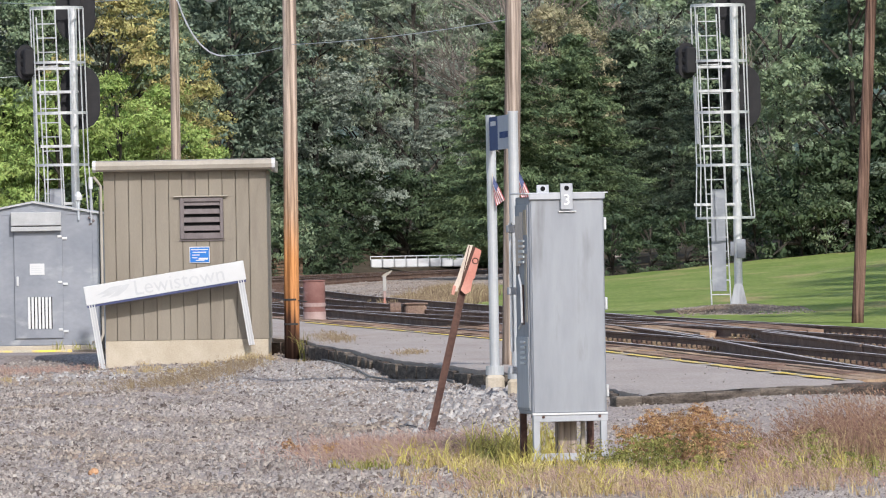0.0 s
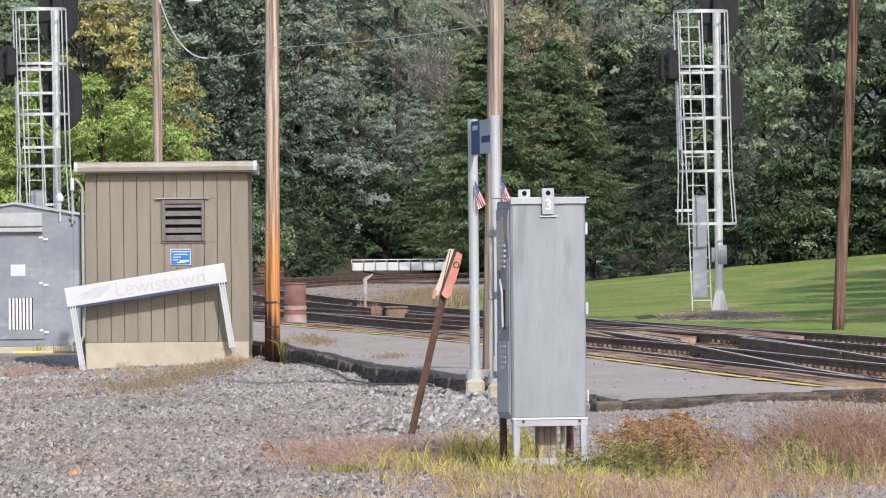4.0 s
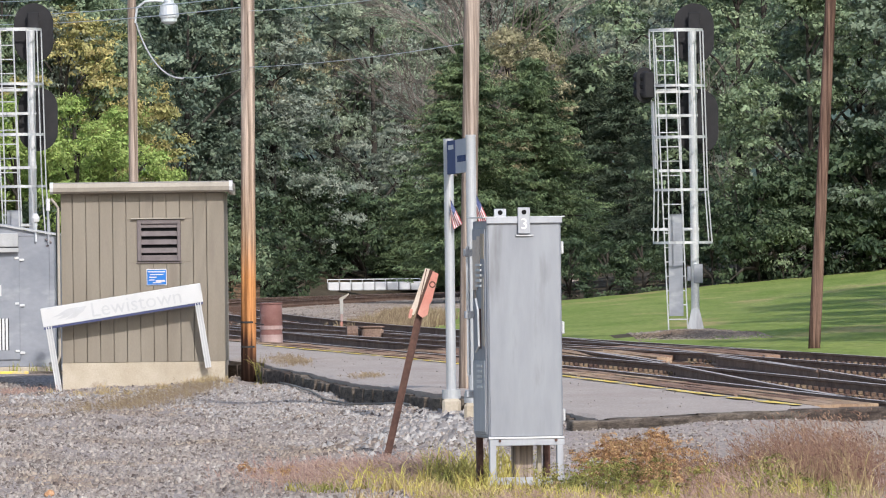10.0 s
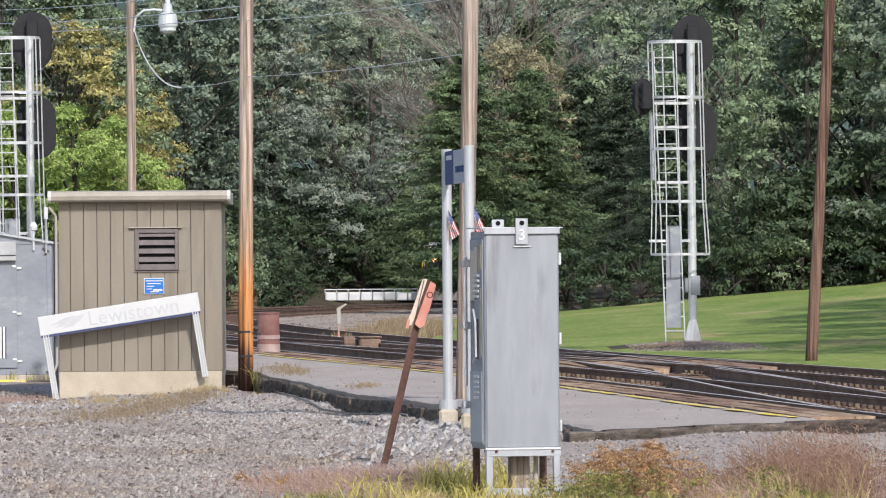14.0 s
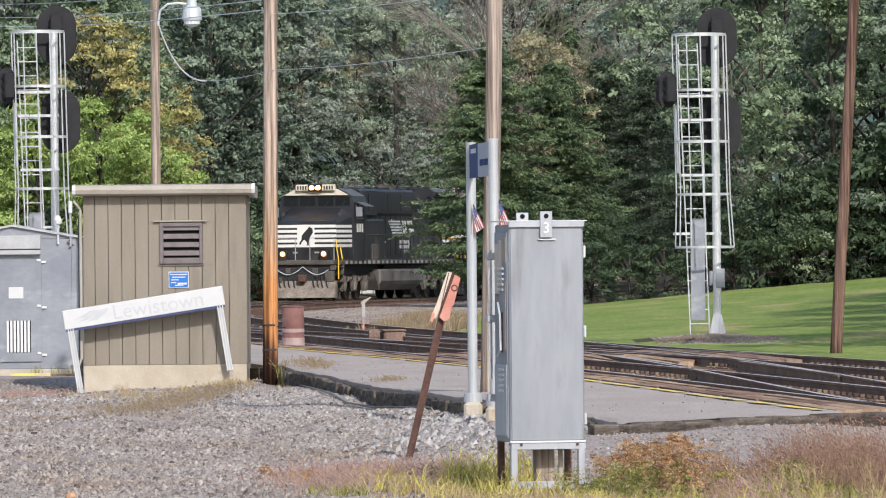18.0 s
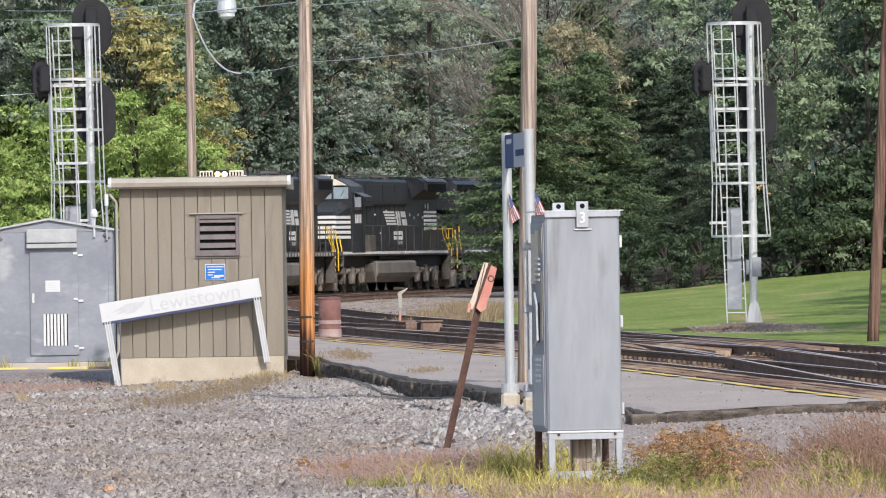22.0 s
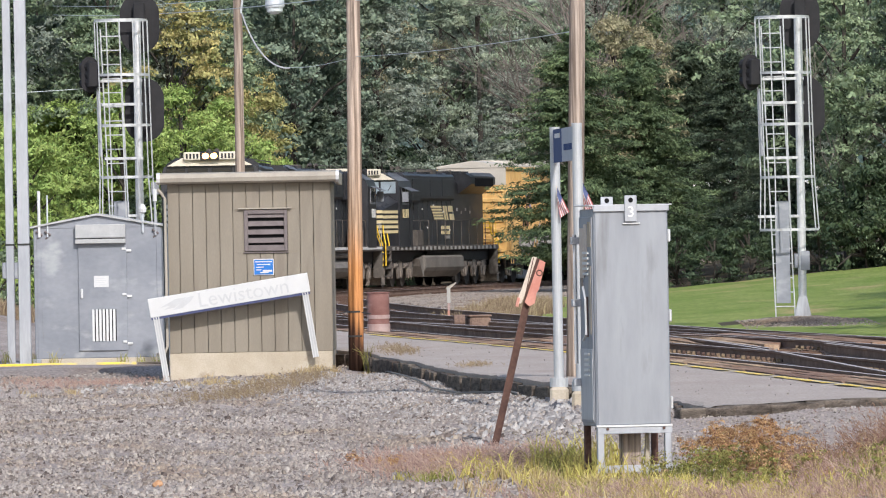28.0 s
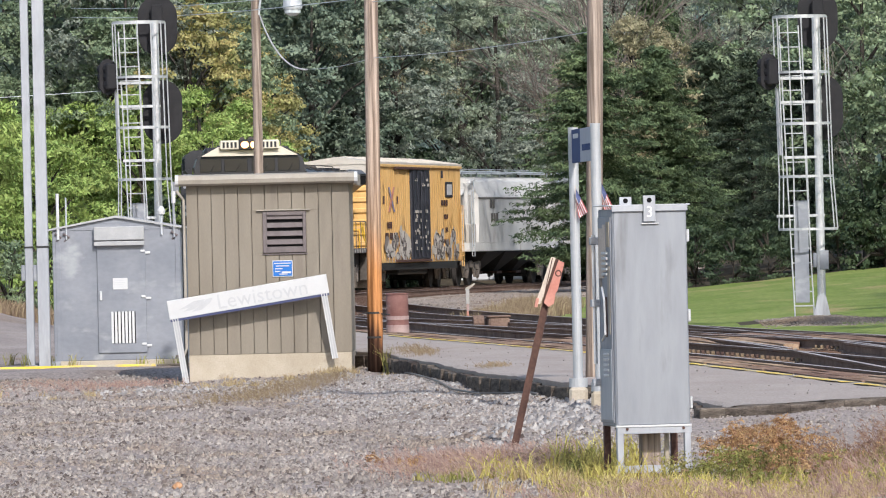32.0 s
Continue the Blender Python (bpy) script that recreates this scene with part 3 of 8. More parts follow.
def sweep_rail(points, parent, name="rail", label=""):
    """A rail's section swept along points (x, y); the running surface has a polished material."""
    pts = np.array(points, float)
    d = np.gradient(pts, axis=0)
    d /= np.linalg.norm(d, axis=1)[:, None]
    side = np.stack([d[:, 1], -d[:, 0]], 1)
    verts, faces, index = [], [], []
    k = len(RAIL)
    for p, n in zip(pts, side):
        for a, z in RAIL:
            verts.append((p[0] + n[0] * a, p[1] + n[1] * a, z))
    for i in range(len(pts) - 1):
        for j in range(k):
            a, b = i * k + j, i * k + (j + 1) % k
            faces.append((a, b, b + k, a + k))
            index.append(1 if j == 5 else 0)
    faces.append(tuple(range(k))[::-1]), index.append(0)
    ob = raw(name, verts, faces, ["rail_side", "rail_top"], label, parent=parent, index=index)
    return ob


def track_points(s0, s1, off, step=2.0):
    return [on_track(s, off)[:2] for s in np.arange(s0, s1 + 0.01, step)]


GAUGE = 1.505
S0, S1 = s_at(-40), s_at(640)
tie_bm = bmesh.new()
box(tie_bm, -1.3, 1.3, -0.115, 0.115, -0.19, 0, bevel=0.012)
TIE = mesh_of(tie_bm, "tie")
chair_bm = boxes((-0.09, 0.06, -0.08, 0.08, 0.0, 0.022), (-0.03, 0.03, -0.035, 0.035, 0.022, 0.07), bevel=0.008)
CHAIR = mesh_of(chair_bm, "chair_rust")
for name, off in (("main_track", 0.0), ("second_track", SPACING)):
    track = thing(name, Matrix(), "steel rails on weathered wooden ties, running through the ballast", "railway track", kind="structure")
    for side in (-1, 1):
        sweep_rail(track_points(S0, S1, off + side * GAUGE / 2), track)
    # the ties that the camera passes nearest one by one, the rest joined
    s, k = s_at(66), 0
    chairs = 0
    far_v, far_f = [], []
    while s < s_at(345):
        x, y, d = on_track(s, off)
        ang = math.atan2(d[1], d[0]) - math.pi / 2
        if k < 230:
            t = part("tie", TIE, None, track)
            if 74 < y < 124 and chairs < 290:
                for side in (-1, 1):
                    cx, cy, _ = on_track(s, off + side * GAUGE / 2 - 0.11)
                    ch = part("rail_chair", CHAIR, None, track)
                    ch.matrix_basis = pose(cx, cy, -0.16, 0, 0, math.degrees(ang))
                    chairs += 1
            t.matrix_basis = pose(x, y, -0.165 + 0.012 * math.sin(k * 3.7), 0, 0, math.degrees(ang) + 0.6 * math.sin(k * 1.9))
        else:
            c, n = np.array([x, y]), np.array([d[1], -d[0]])
            base = len(far_v)
            for a, b, z in ((-1, -1, -0.35), (1, -1, -0.35), (1, 1, -0.35), (-1, 1, -0.35), (-1, -1, -0.165), (1, -1, -0.165), (1, 1, -0.165), (-1, 1, -0.165)):
                q = c + n * 1.3 * a + d * 0.115 * b
                far_v.append((q[0], q[1], z))
            far_f += [tuple(base + i for i in f) for f in ((4, 5, 6, 7), (0, 1, 5, 4), (1, 2, 6, 5), (2, 3, 7, 6), (3, 0, 4, 7))]
        s += 0.53
        k += 1
    if far_v:
        raw("ties", far_v, far_f, ["tie"], "weathered wooden ties", kind="stuff", parent=track)


def crossover(y0, y1, off0, off1, name):
    """Rails that lead from one track across to the other, with guard rails beside them."""
    cross = thing(name, Matrix(), "rusty switch rails crossing from one track to the other", "railway switch", kind="structure")
    s0, s1 = s_at(y0), s_at(y1)
    for side in (-1, 1):
        pts = []
        for s in np.arange(s0, s1, 1.5):
            t = (s - s0) / (s1 - s0)
            pts.append(on_track(s, off0 + (off1 - off0) * float(smooth01(t) * 0.35 + t * 0.65) + side * GAUGE / 2)[:2])
        sweep_rail(pts, cross, "switch_rail")
    for s_mid, side in ((0.42, 1), (0.58, -1)):
        pts = []
        for s in np.arange(s0 + (s1 - s0) * (s_mid - 0.12), s0 + (s1 - s0) * (s_mid + 0.12), 1.5):
            t = (s - s0) / (s1 - s0)
            pts.append(on_track(s, off0 + (off1 - off0) * t + side * (GAUGE / 2 - 0.14))[:2])
        sweep_rail(pts, cross, "guard_rail")
    return cross


crossover(84, 150, 0.0, SPACING, "near_crossover")
crossover(122, 196, SPACING, 0.0, "far_crossover")


def build_platform():
    plat = thing("platform", Matrix(), "worn grey asphalt station platform edged with black timbers", "platform", kind="structure")
    rng = random.Random(5)
    front = [(float(x), float(y)) for x, y in zip(EDGE_X, EDGE_Y) if 75 < y < 151]
    # asphalt deck as a strip between the two edges, its front broken off unevenly over the timbers
    verts, faces = [], []
    fy = list(np.arange(74.1, 126, 0.45)) + [128, 132, 136, 140, 145, 150]
    cols = 10
    for i, y in enumerate(fy):
        x0 = (float(np.interp(y, EDGE_Y, EDGE_X)) if y > 75.6 else 1.86) - 0.02 + rng.uniform(-0.014, 0.014) + 0.015 * math.sin(y * 1.7)
        x1 = float(track_x(max(y, 78.6))) - 1.9
        for j in range(cols + 1):
            t = (j / cols) ** 1.6
            z = 0.014 + 0.02 * math.sin(y * 0.6 + t * 5) * t * (1 - t) + 0.006 * math.sin(y * 2.3 + j) * (0 < j < cols)
            if j == 0:
                z = -0.02 + rng.uniform(-0.008, 0.008)
            elif j == 1:
                z -= 0.012
            xx = x0 + (x1 - x0) * t
            brow = 74.1 + max(0.0, xx - 1.83) * 1.5
            verts.append((xx, y if y > 80 else brow + (80 - brow) * (y - 74.1) / 5.9, z))
    n = len(verts)
    for i in range(len(fy) - 1):
        for j in range(cols):
            a = i * (cols + 1) + j
            faces.append((a, a + 1, a + cols + 2, a + cols + 1))
    for i in range(len(fy) - 1):
        a, b = i * (cols + 1), (i + 1) * (cols + 1)
        verts += [(verts[a][0] + 0.03, verts[a][1], -0.2), (verts[b][0] + 0.03, verts[b][1], -0.2)]
        faces.append((len(verts) - 2, a, b, len(verts) - 1))
    raw("asphalt_deck", verts, faces, ["asphalt"], "patched grey asphalt", parent=plat)
    # pebbles lying on the asphalt
    bm = bmesh.new()
    for _ in range(90):
        y = rng.uniform(77.5, 120)
        xa, xb = float(np.interp(y, EDGE_Y, EDGE_X)) + 0.25, float(track_x(y)) - 2.2
        r = rng.uniform(0.005, 0.012)
        bmesh.ops.create_icosphere(bm, subdivisions=1, radius=r, matrix=pose(rng.uniform(xa, xb), y, 0.022, rng.uniform(0, 90), rng.uniform(0, 90), 0) @ Matrix.Diagonal((1, 1, 0.7, 1)))
    tagged(part("pebbles", bm, "tank_grey", plat, "loose pebbles"), kind="stuff")
    # broken yellow line
    y = 79.0
    while y < 140:
        ln = rng.uniform(0.9, 2.6)
        a, b = y, min(140, y + ln)
        k = 4
        q = []
        for i in range(k + 1):
            yy = a + (b - a) * i / k
            q += [(float(track_x(yy)) - 2.0 - rng.uniform(0.09, 0.16), yy, 0.026), (float(track_x(yy)) - 2.0 + rng.uniform(-0.02, 0.02), yy, 0.026)]
        raw("yellow_line", q, [(2 * i, 2 * i + 1, 2 * i + 3, 2 * i + 2) for i in range(k)], ["yellow_paint"], "worn yellow edge line", parent=plat)
        y += ln + rng.choice((0.03, 0.05, 0.1, 0.25, 0.6))
    # planks along the rail
    for i, y in enumerate(np.arange(79.0, 150, 3.03)):
        for a, b in ((0.0, 0.2), (0.22, 0.42), (0.45, 0.62)):
            x0, x1 = float(track_x(y)) - 1.86, float(track_x(y + 3)) - 1.86
            bm = bmesh.new()
            j0, j1, up = rng.uniform(-0.03, 0.02), rng.uniform(-0.02, 0.03), rng.uniform(-0.008, 0.006)
            vs = [bm.verts.new(p) for p in ((x0 + a + j0, y, -0.06), (x0 + b, y, -0.06), (x1 + b, y + 3 + j1, -0.06), (x1 + a + j1, y + 3, -0.06))]
            top = [bm.verts.new((v.co.x, v.co.y, 0.026 + up + rng.uniform(-0.004, 0.004))) for v in vs]
            bm.faces.new(top)
            for k in range(4):
                bm.faces.new((vs[k], vs[(k + 1) % 4], top[(k + 1) % 4], top[k]))
            part("plank", bm, "plank", plat)
    # upright timbers along the ragged front edge
    for (xa, ya), (xb, yb) in zip(front, front[1:]):
        ln = math.hypot(xb - xa, yb - ya)
        n = max(1, round(ln / 1.9))
        for i in range(n):
            t, w = (i + 0.5) / n, 0.5 * ln / n - 0.02
            x, y = xa + (xb - xa) * t, ya + (yb - ya) * t
            h = -0.04 + rng.uniform(-0.03, 0.015)
            bm = bmesh.new()
            for k in range(3):
                a0, a1 = -w + 2 * w * k / 3, -w + 2 * w * (k + 1) / 3 - rng.choice((0.0, 0.02, 0.05))
                box(bm, -0.09 + rng.uniform(-0.03, 0.03), 0.05, a0, a1, -0.36, h - rng.uniform(0, 0.025), bevel=0.008)
            ob = part("edge_timber", bm, "edge_timber", plat)
            ob.matrix_basis = pose(x + rng.uniform(-0.03, 0.02), y, 0, rng.uniform(-0.4, 0.4), rng.uniform(-5, 3), math.degrees(math.atan2(yb - ya, xb - xa)) - 90 + rng.uniform(-0.8, 0.8))
    for x0, x1, ya, yb, up in ((1.56, 1.8, 73.8, 73.85, 0.0), (1.84, 2.9, 73.95, 75.55, 0.01), (2.91, 3.85, 75.57, 77.0, 0.014), (3.86, 4.76, 77.02, 78.4, 0.02)):
        bm = bmesh.new()
        L = math.hypot(x1 - x0, yb - ya)
        n = max(1, int(L / 0.3))
        for k in range(n):
            box(bm, L * k / n, L * (k + 1) / n, -0.13 + rng.uniform(-0.02, 0.02), 0.13, -0.2, up + rng.uniform(-0.012, 0.008), bevel=0.012)
        ob = part("end_timber", bm, "edge_timber", plat, "dark weathered end timber")
        ob.matrix_basis = pose(x0, ya, 0, 0, 0, math.degrees(math.atan2(yb - ya, x1 - x0)))


build_platform()


def build_crossing():
    """Worn timbers laid between the rails where people walk over the tracks."""
    c = thing("timber_crossing", Matrix(), "worn brown timber walkway laid between the rails", "track crossing", kind="structure")
    rng = random.Random(8)
    for x0, x1 in ((-1.2, -0.86), (-0.66, 0.66), (0.86, 2.88), (3.08, 4.42)):
        n = max(1, round((x1 - x0) / 0.25))
        for i in range(n):
            for ya, yb in ((124.5, 129.4), (129.5, 135.5)):
                a, b = x0 + (x1 - x0) * i / n + 0.01, x0 + (x1 - x0) * (i + 1) / n - 0.01
                ya, yb = ya + rng.uniform(-0.9, 0.9) * (ya < 127), yb + rng.uniform(-0.05, 0.0)
                q = [(float(track_x(yy)) + xx, yy) for xx, yy in ((a, ya), (b, ya), (b, yb), (a, yb))]
                bm = bmesh.new()
                lo = [bm.verts.new((*p, -0.17)) for p in q]
                hi = [bm.verts.new((*p, (-0.07 if k < 2 and ya < 127 else -0.015) + rng.uniform(-0.02, 0.012))) for k, p in enumerate(q)]
                bm.faces.new(hi)
                for k in range(4):
                    bm.faces.new((lo[k], lo[(k + 1) % 4], hi[(k + 1) % 4], hi[k]))
                part("plank", bm, "plank", c)


build_crossing()


# ---- shack with the fallen station sign ----
def build_shack():
    x0, x1, y0, y1 = -5.126, -2.667, 119.7, 122.4
    shack = thing("shack", Matrix(), "tan vertical-board utility shack on a concrete base", "shed")
    bm = boxes((x0, x1, y0, y1, -0.5, 0.008))
    part("foundation", bm, "concrete", shack, "stained concrete foundation")
    bm = boxes((x0 + 0.01, x1 - 0.01, y0 + 0.035, y1, 0.008, 2.58))
    part("wall", bm, "siding", shack)
    grooves = [x0 - 0.002] + [-4.949 + 0.2027 * i for i in range(11)] + [x1 + 0.002]
    for g0, g1 in zip(grooves, grooves[1:]):
        a, b = g0 + 0.0045, g1 - 0.0045
        lv0, lv1 = -3.98, -3.30
        if a < lv1 - 0.02 and b > lv0 + 0.02:
            spans = ((0.012, 1.525), (2.175, 2.57))
        else:
            spans = ((0.012, 2.57),)
        bm = bmesh.new()
        for z0, z1 in spans:
            box(bm, a, b, y0 - 0.004, y0 + 0.03, z0, z1, bevel=0.003)
        if len(spans) == 2:
            if a < lv0 - 0.01:
                box(bm, a, lv0 + 0.012, y0 - 0.004, y0 + 0.03, 1.525, 2.175)
            if b > lv1 + 0.01:
                box(bm, lv1 - 0.012, b, y0 - 0.004, y0 + 0.03, 1.525, 2.175)
        part("board", bm, "siding", shack)
    for i in range(13):
        a = y0 + i * 0.2
        part("board", boxes((x1 - 0.01, x1 + 0.01, a + 0.01, a + 0.19, 0.01, 2.57), bevel=0.003), "siding", shack)
    # roof with its deep gutter-like fascia
    roof = boxes((x0 - 0.13, x1 + 0.13, y0 - 0.16, y1 + 0.1, 2.60, 2.66), bevel=0.008)
    roof = part("roof", roof, "siding_trim", shack, "low tan metal roof")
    bm = bmesh.new()
    prism(bm, [(y0 - 0.16, 2.57), (y0 - 0.22, 2.60), (y0 - 0.24, 2.66), (y0 - 0.22, 2.72), (y0 - 0.10, 2.74), (y0 - 0.10, 2.57)], "x", x0 - 0.10, x1 + 0.10)
    part("fascia", bm, "siding_trim", roof)
    for xa, xb in ((x0 - 0.15, x0 - 0.1), (x1 + 0.1, x1 + 0.15)):
        bm = bmesh.new()
        prism(bm, [(y0 - 0.17, 2.57), (y0 - 0.235, 2.60), (y0 - 0.255, 2.66), (y0 - 0.235, 2.725), (y0 - 0.09, 2.745), (y0 - 0.09, 2.565)], "x", xa, xb)
        part("end_cap", bm, "white", roof, "pale fascia end cap")
    part("side_fascia", boxes((x1 + 0.08, x1 + 0.13, y0 - 0.1, y1 + 0.1, 2.54, 2.72), bevel=0.006), "siding_trim", roof)
    # louvred vent
    lx0, lx1, lz0, lz1 = -3.97, -3.316, 1.537, 2.16
    vent = part("vent", boxes((lx0, lx1, y0 + 0.02, y0 + 0.05, lz0, lz1)), "dark", shack, "dark louvred vent")
    bm = bmesh.new()
    for s in ((lx0, lx0 + 0.06, lz0, lz1), (lx1 - 0.05, lx1, lz0, lz1), (lx0 + 0.06, lx1 - 0.05, lz0, lz0 + 0.09), (lx0 + 0.06, lx1 - 0.05, lz1 - 0.06, lz1)):
        box(bm, s[0], s[1], y0 - 0.035, y0 + 0.02, s[2], s[3], bevel=0.004)
    part("vent_frame", bm, "vent", vent)
    for i in range(4):
        bm = bmesh.new()
        z = lz0 + 0.19 + i * 0.127
        prism(bm, [(y0 - 0.03, z - 0.062), (y0 - 0.025, z - 0.068), (y0 + 0.02, z + 0.004), (y0 + 0.014, z + 0.010)], "x", lx0 + 0.06, lx1 - 0.05)
        part("slat", bm, "vent", vent)
    part("drip_cap", boxes((lx0 - 0.09, lx1 + 0.07, y0 - 0.06, y0 - 0.006, 2.172, 2.19), bevel=0.004), "siding_trim", vent)
    part("vent_sill", boxes((lx0 - 0.02, lx1 + 0.02, y0 - 0.03, y0 - 0.006, 1.505, 1.522), bevel=0.003), "vent", vent)
    # blue notice
    notice = part("notice", boxes((-3.838, -3.53, y0 - 0.022, y0 - 0.012, 1.17, 1.418), bevel=0.004), "white", shack, "small blue enamel notice with white writing")
    part("notice_face", boxes((-3.826, -3.542, y0 - 0.026, y0 - 0.022, 1.182, 1.406), bevel=0.001), "sign_blue", notice)
    for i, (a, b) in enumerate(((0.05, 0.95), (0.14, 0.86), (0.1, 0.5), (0.1, 0.38), (0.3, 0.75))):
        z = 1.375 - i * 0.041
        part("text_bar", boxes((-3.826 + 0.284 * a, -3.826 + 0.284 * b, y0 - 0.029, y0 - 0.026, z - 0.007, z + 0.007)), "white", notice)
    part("text_block", boxes((-3.70, -3.558, y0 - 0.029, y0 - 0.026, 1.222, 1.25)), "white", notice)
    # downpipe on the corner
    bm = bmesh.new()
    polyline(bm, [(x0 - 0.14, y0 - 0.1, 2.5), (x0 - 0.09, y0 - 0.1, 2.44), (x0 - 0.035, y0 - 0.06, 2.36), (x0 - 0.035, y0 - 0.06, 0.12), (x0 - 0.07, y0 - 0.08, 0.02), (x0 - 0.2, y0 - 0.1, 0.0)], 0.022, 8)
    part("downpipe", bm, "siding_trim", shack, "pale metal downpipe")
    part("corner_conduit", tubes((((x0 - 0.05, y0 + 0.1, -0.4)), (x0 - 0.05, y0 + 0.1, 2.3), 0.03)), "rubber", shack)


build_shack()


def build_station_sign():
    sign = thing("station_sign", pose(-4.207, 119.36, 0.874, 7, -8.44, 0), "long white station name board fallen aslant against the shack", "sign")
    hw, hh = 1.222, 0.143
    board = part("board", boxes((-hw, hw, 0, 0.06, -hh, hh), bevel=0.006), "white", sign, "sun-bleached white board")
    part("underside", boxes((-hw + 0.01, hw - 0.01, 0.002, 0.07, -hh - 0.035, -hh)), "sign_back", board, "dark blue lower edge")
    lettering("Lewistown", 0.32, "sign_grey", board, pose(0.22, -0.004, -0.005, 90, 0, 0))
    for xa, za, xb, zb in ((-1.07, -0.015, -0.72, 0.085), (-1.0, -0.055, -0.63, 0.085), (-0.88, -0.08, -0.52, 0.085)):
        bm = bmesh.new()
        prism(bm, [(xa, za), (xa + 0.16, za + 0.012), (xa + 0.3, (za + zb) / 2 + 0.01), (xb, zb), (xb - 0.1, zb - 0.004), (xa + 0.14, (za + zb) / 2)], "y", -0.005, 0.0)
        part("emblem_stripe", bm, "sign_grey", board, "faded grey swoosh")
    for x in (-1.14, 1.14):
        leg = part("leg", boxes((x - 0.045, x + 0.045, 0.02, 0.05, -hh - 1.0, -hh + 0.01), bevel=0.004), "sign_grey", sign, "white grooved aluminium post")
        for dx in (-0.045, -0.008, 0.03):
            part("flange", boxes((x + dx, x + dx + 0.016, 0.0, 0.02, -hh - 1.0, -hh)), "white", leg)


build_station_sign()


# ---- signal hut ----
def build_hut():
    x0, x1, y0, y1, z0, z1 = -7.9, -5.76, 132.0, 134.6, -0.2, 1.98
    hut = thing("signal_hut", Matrix(), "grey galvanised steel signal hut with a shallow gable roof", "equipment hut")
    part("body", boxes((x0, x1, y0, y1, z0, z1), bevel=0.01), "hut_steel", hut)
    bm = bmesh.new()
    prism(bm, [(x0 - 0.06, z1), ((x0 + x1) / 2, z1 + 0.2), (x1 + 0.06, z1), (x1 + 0.06, z1 + 0.03), ((x0 + x1) / 2, z1 + 0.235), (x0 - 0.06, z1 + 0.03)], "y", y0 - 0.06, y1 + 0.06)
    part("roof", bm, "hut_roof", hut, "weathered pale roof sheet")
    bm = bmesh.new()
    prism(bm, [(x0, z1), ((x0 + x1) / 2, z1 + 0.2), (x1, z1)], "y", y0 - 0.005, y0 + 0.02)
    part("gable", bm, "hut_steel", hut)
    for x in (x0 + 0.09, x1 - 0.05):
        part("corner_seam", boxes((x - 0.04, x + 0.04, y0 - 0.012, y0, z0, z1), bevel=0.004), "hut_steel", hut)
    door = part("door", boxes((-7.16, -6.35, y0 - 0.03, y0, -0.08, 1.72), bevel=0.006), "hut_steel", hut, "flush steel door")
    canopy = part("canopy", boxes((-7.2, -6.36, y0 - 0.13, y0, 1.80, 2.03), bevel=0.012), "hut_roof", hut, "pale steel door canopy")
    part("canopy_gap", boxes((-7.19, -6.37, y0 - 0.118, y0, 1.785, 1.80)), "dark", canopy)
    part("canopy_lip", boxes((-7.2, -6.36, y0 - 0.13, y0, 1.71, 1.785), bevel=0.008), "hut_roof", canopy)
    part("label_plate", boxes((-6.9, -6.655, y0 - 0.036, y0 - 0.03, 0.98, 1.17), bevel=0.003), "white", door, "white paper notice")
    for i in range(4):
        part("text_bar", boxes((-6.88, -6.72 + 0.03 * (i % 2), y0 - 0.038, y0 - 0.036, 1.12 - i * 0.035, 1.132 - i * 0.035)), "sign_grey", door)
    for i in range(7):
        x = -6.94 + i * 0.058
        part("louvre_strip", boxes((x, x + 0.041, y0 - 0.042, y0 - 0.03, 0.08, 0.61), bevel=0.004), "white", door, "cream louvre strip")
        part("louvre_gap", boxes((x + 0.041, x + 0.058, y0 - 0.034, y0 - 0.03, 0.08, 0.61)), "dark", door)
    hd = part("handle", boxes((-7.125, -7.085, y0 - 0.06, y0 - 0.03, 0.8, 0.96), bevel=0.008), "bright_steel", door)
    for z in (0.05, 0.84, 1.6):
        hinge = part("hinge", boxes((-6.43, -6.36, y0 - 0.05, y0 - 0.03, z - 0.005, z + 0.035), bevel=0.006), "white", door, "bright steel hinge")
        part("hinge_leaf", boxes((-6.355, -6.27, y0 - 0.03, y0 - 0.004, z - 0.035, z + 0.005), bevel=0.006), "white", hinge)
    part("base_sill", boxes((x0 + 0.1, x1 - 0.1, y0 - 0.1, y0, -0.3, -0.2), bevel=0.01), "concrete", hut)
    part("skid", boxes((x0 - 0.05, x1 + 0.05, y0 - 0.02, y1, -0.34, -0.2), bevel=0.01), "galvanised", hut)
    # aerials on the roof corners
    for x, h, r, m in ((-7.80, 0.62, 0.026, "white"), (-7.66, 0.55, 0.014, "lamp_grey"), (-5.86, 0.42, 0.02, "galvanised")):
        a = part("aerial", tubes(((x, y0 - 0.03, z1 - 0.15), (x, y0 - 0.03, z1 + h), r)), m, hut, "slim roof aerial")
        part("bracket", tubes(((x - 0.05, y0 - 0.04, z1 - 0.05), (x + 0.05, y0 - 0.01, z1 - 0.12), 0.02), ((x - 0.04, y0, z1 - 0.18), (x + 0.05, y0, z1 - 0.1), 0.015)), "vent", a)
    part("aerial_cap", lathe([(0.01, 0.42), (0.06, 0.44), (0.07, 0.5), (0.04, 0.56), (0.01, 0.58)], 10), "white", hut, "white mushroom aerial").matrix_basis = pose(-6.07, y0 - 0.03, z1 - 0.2)
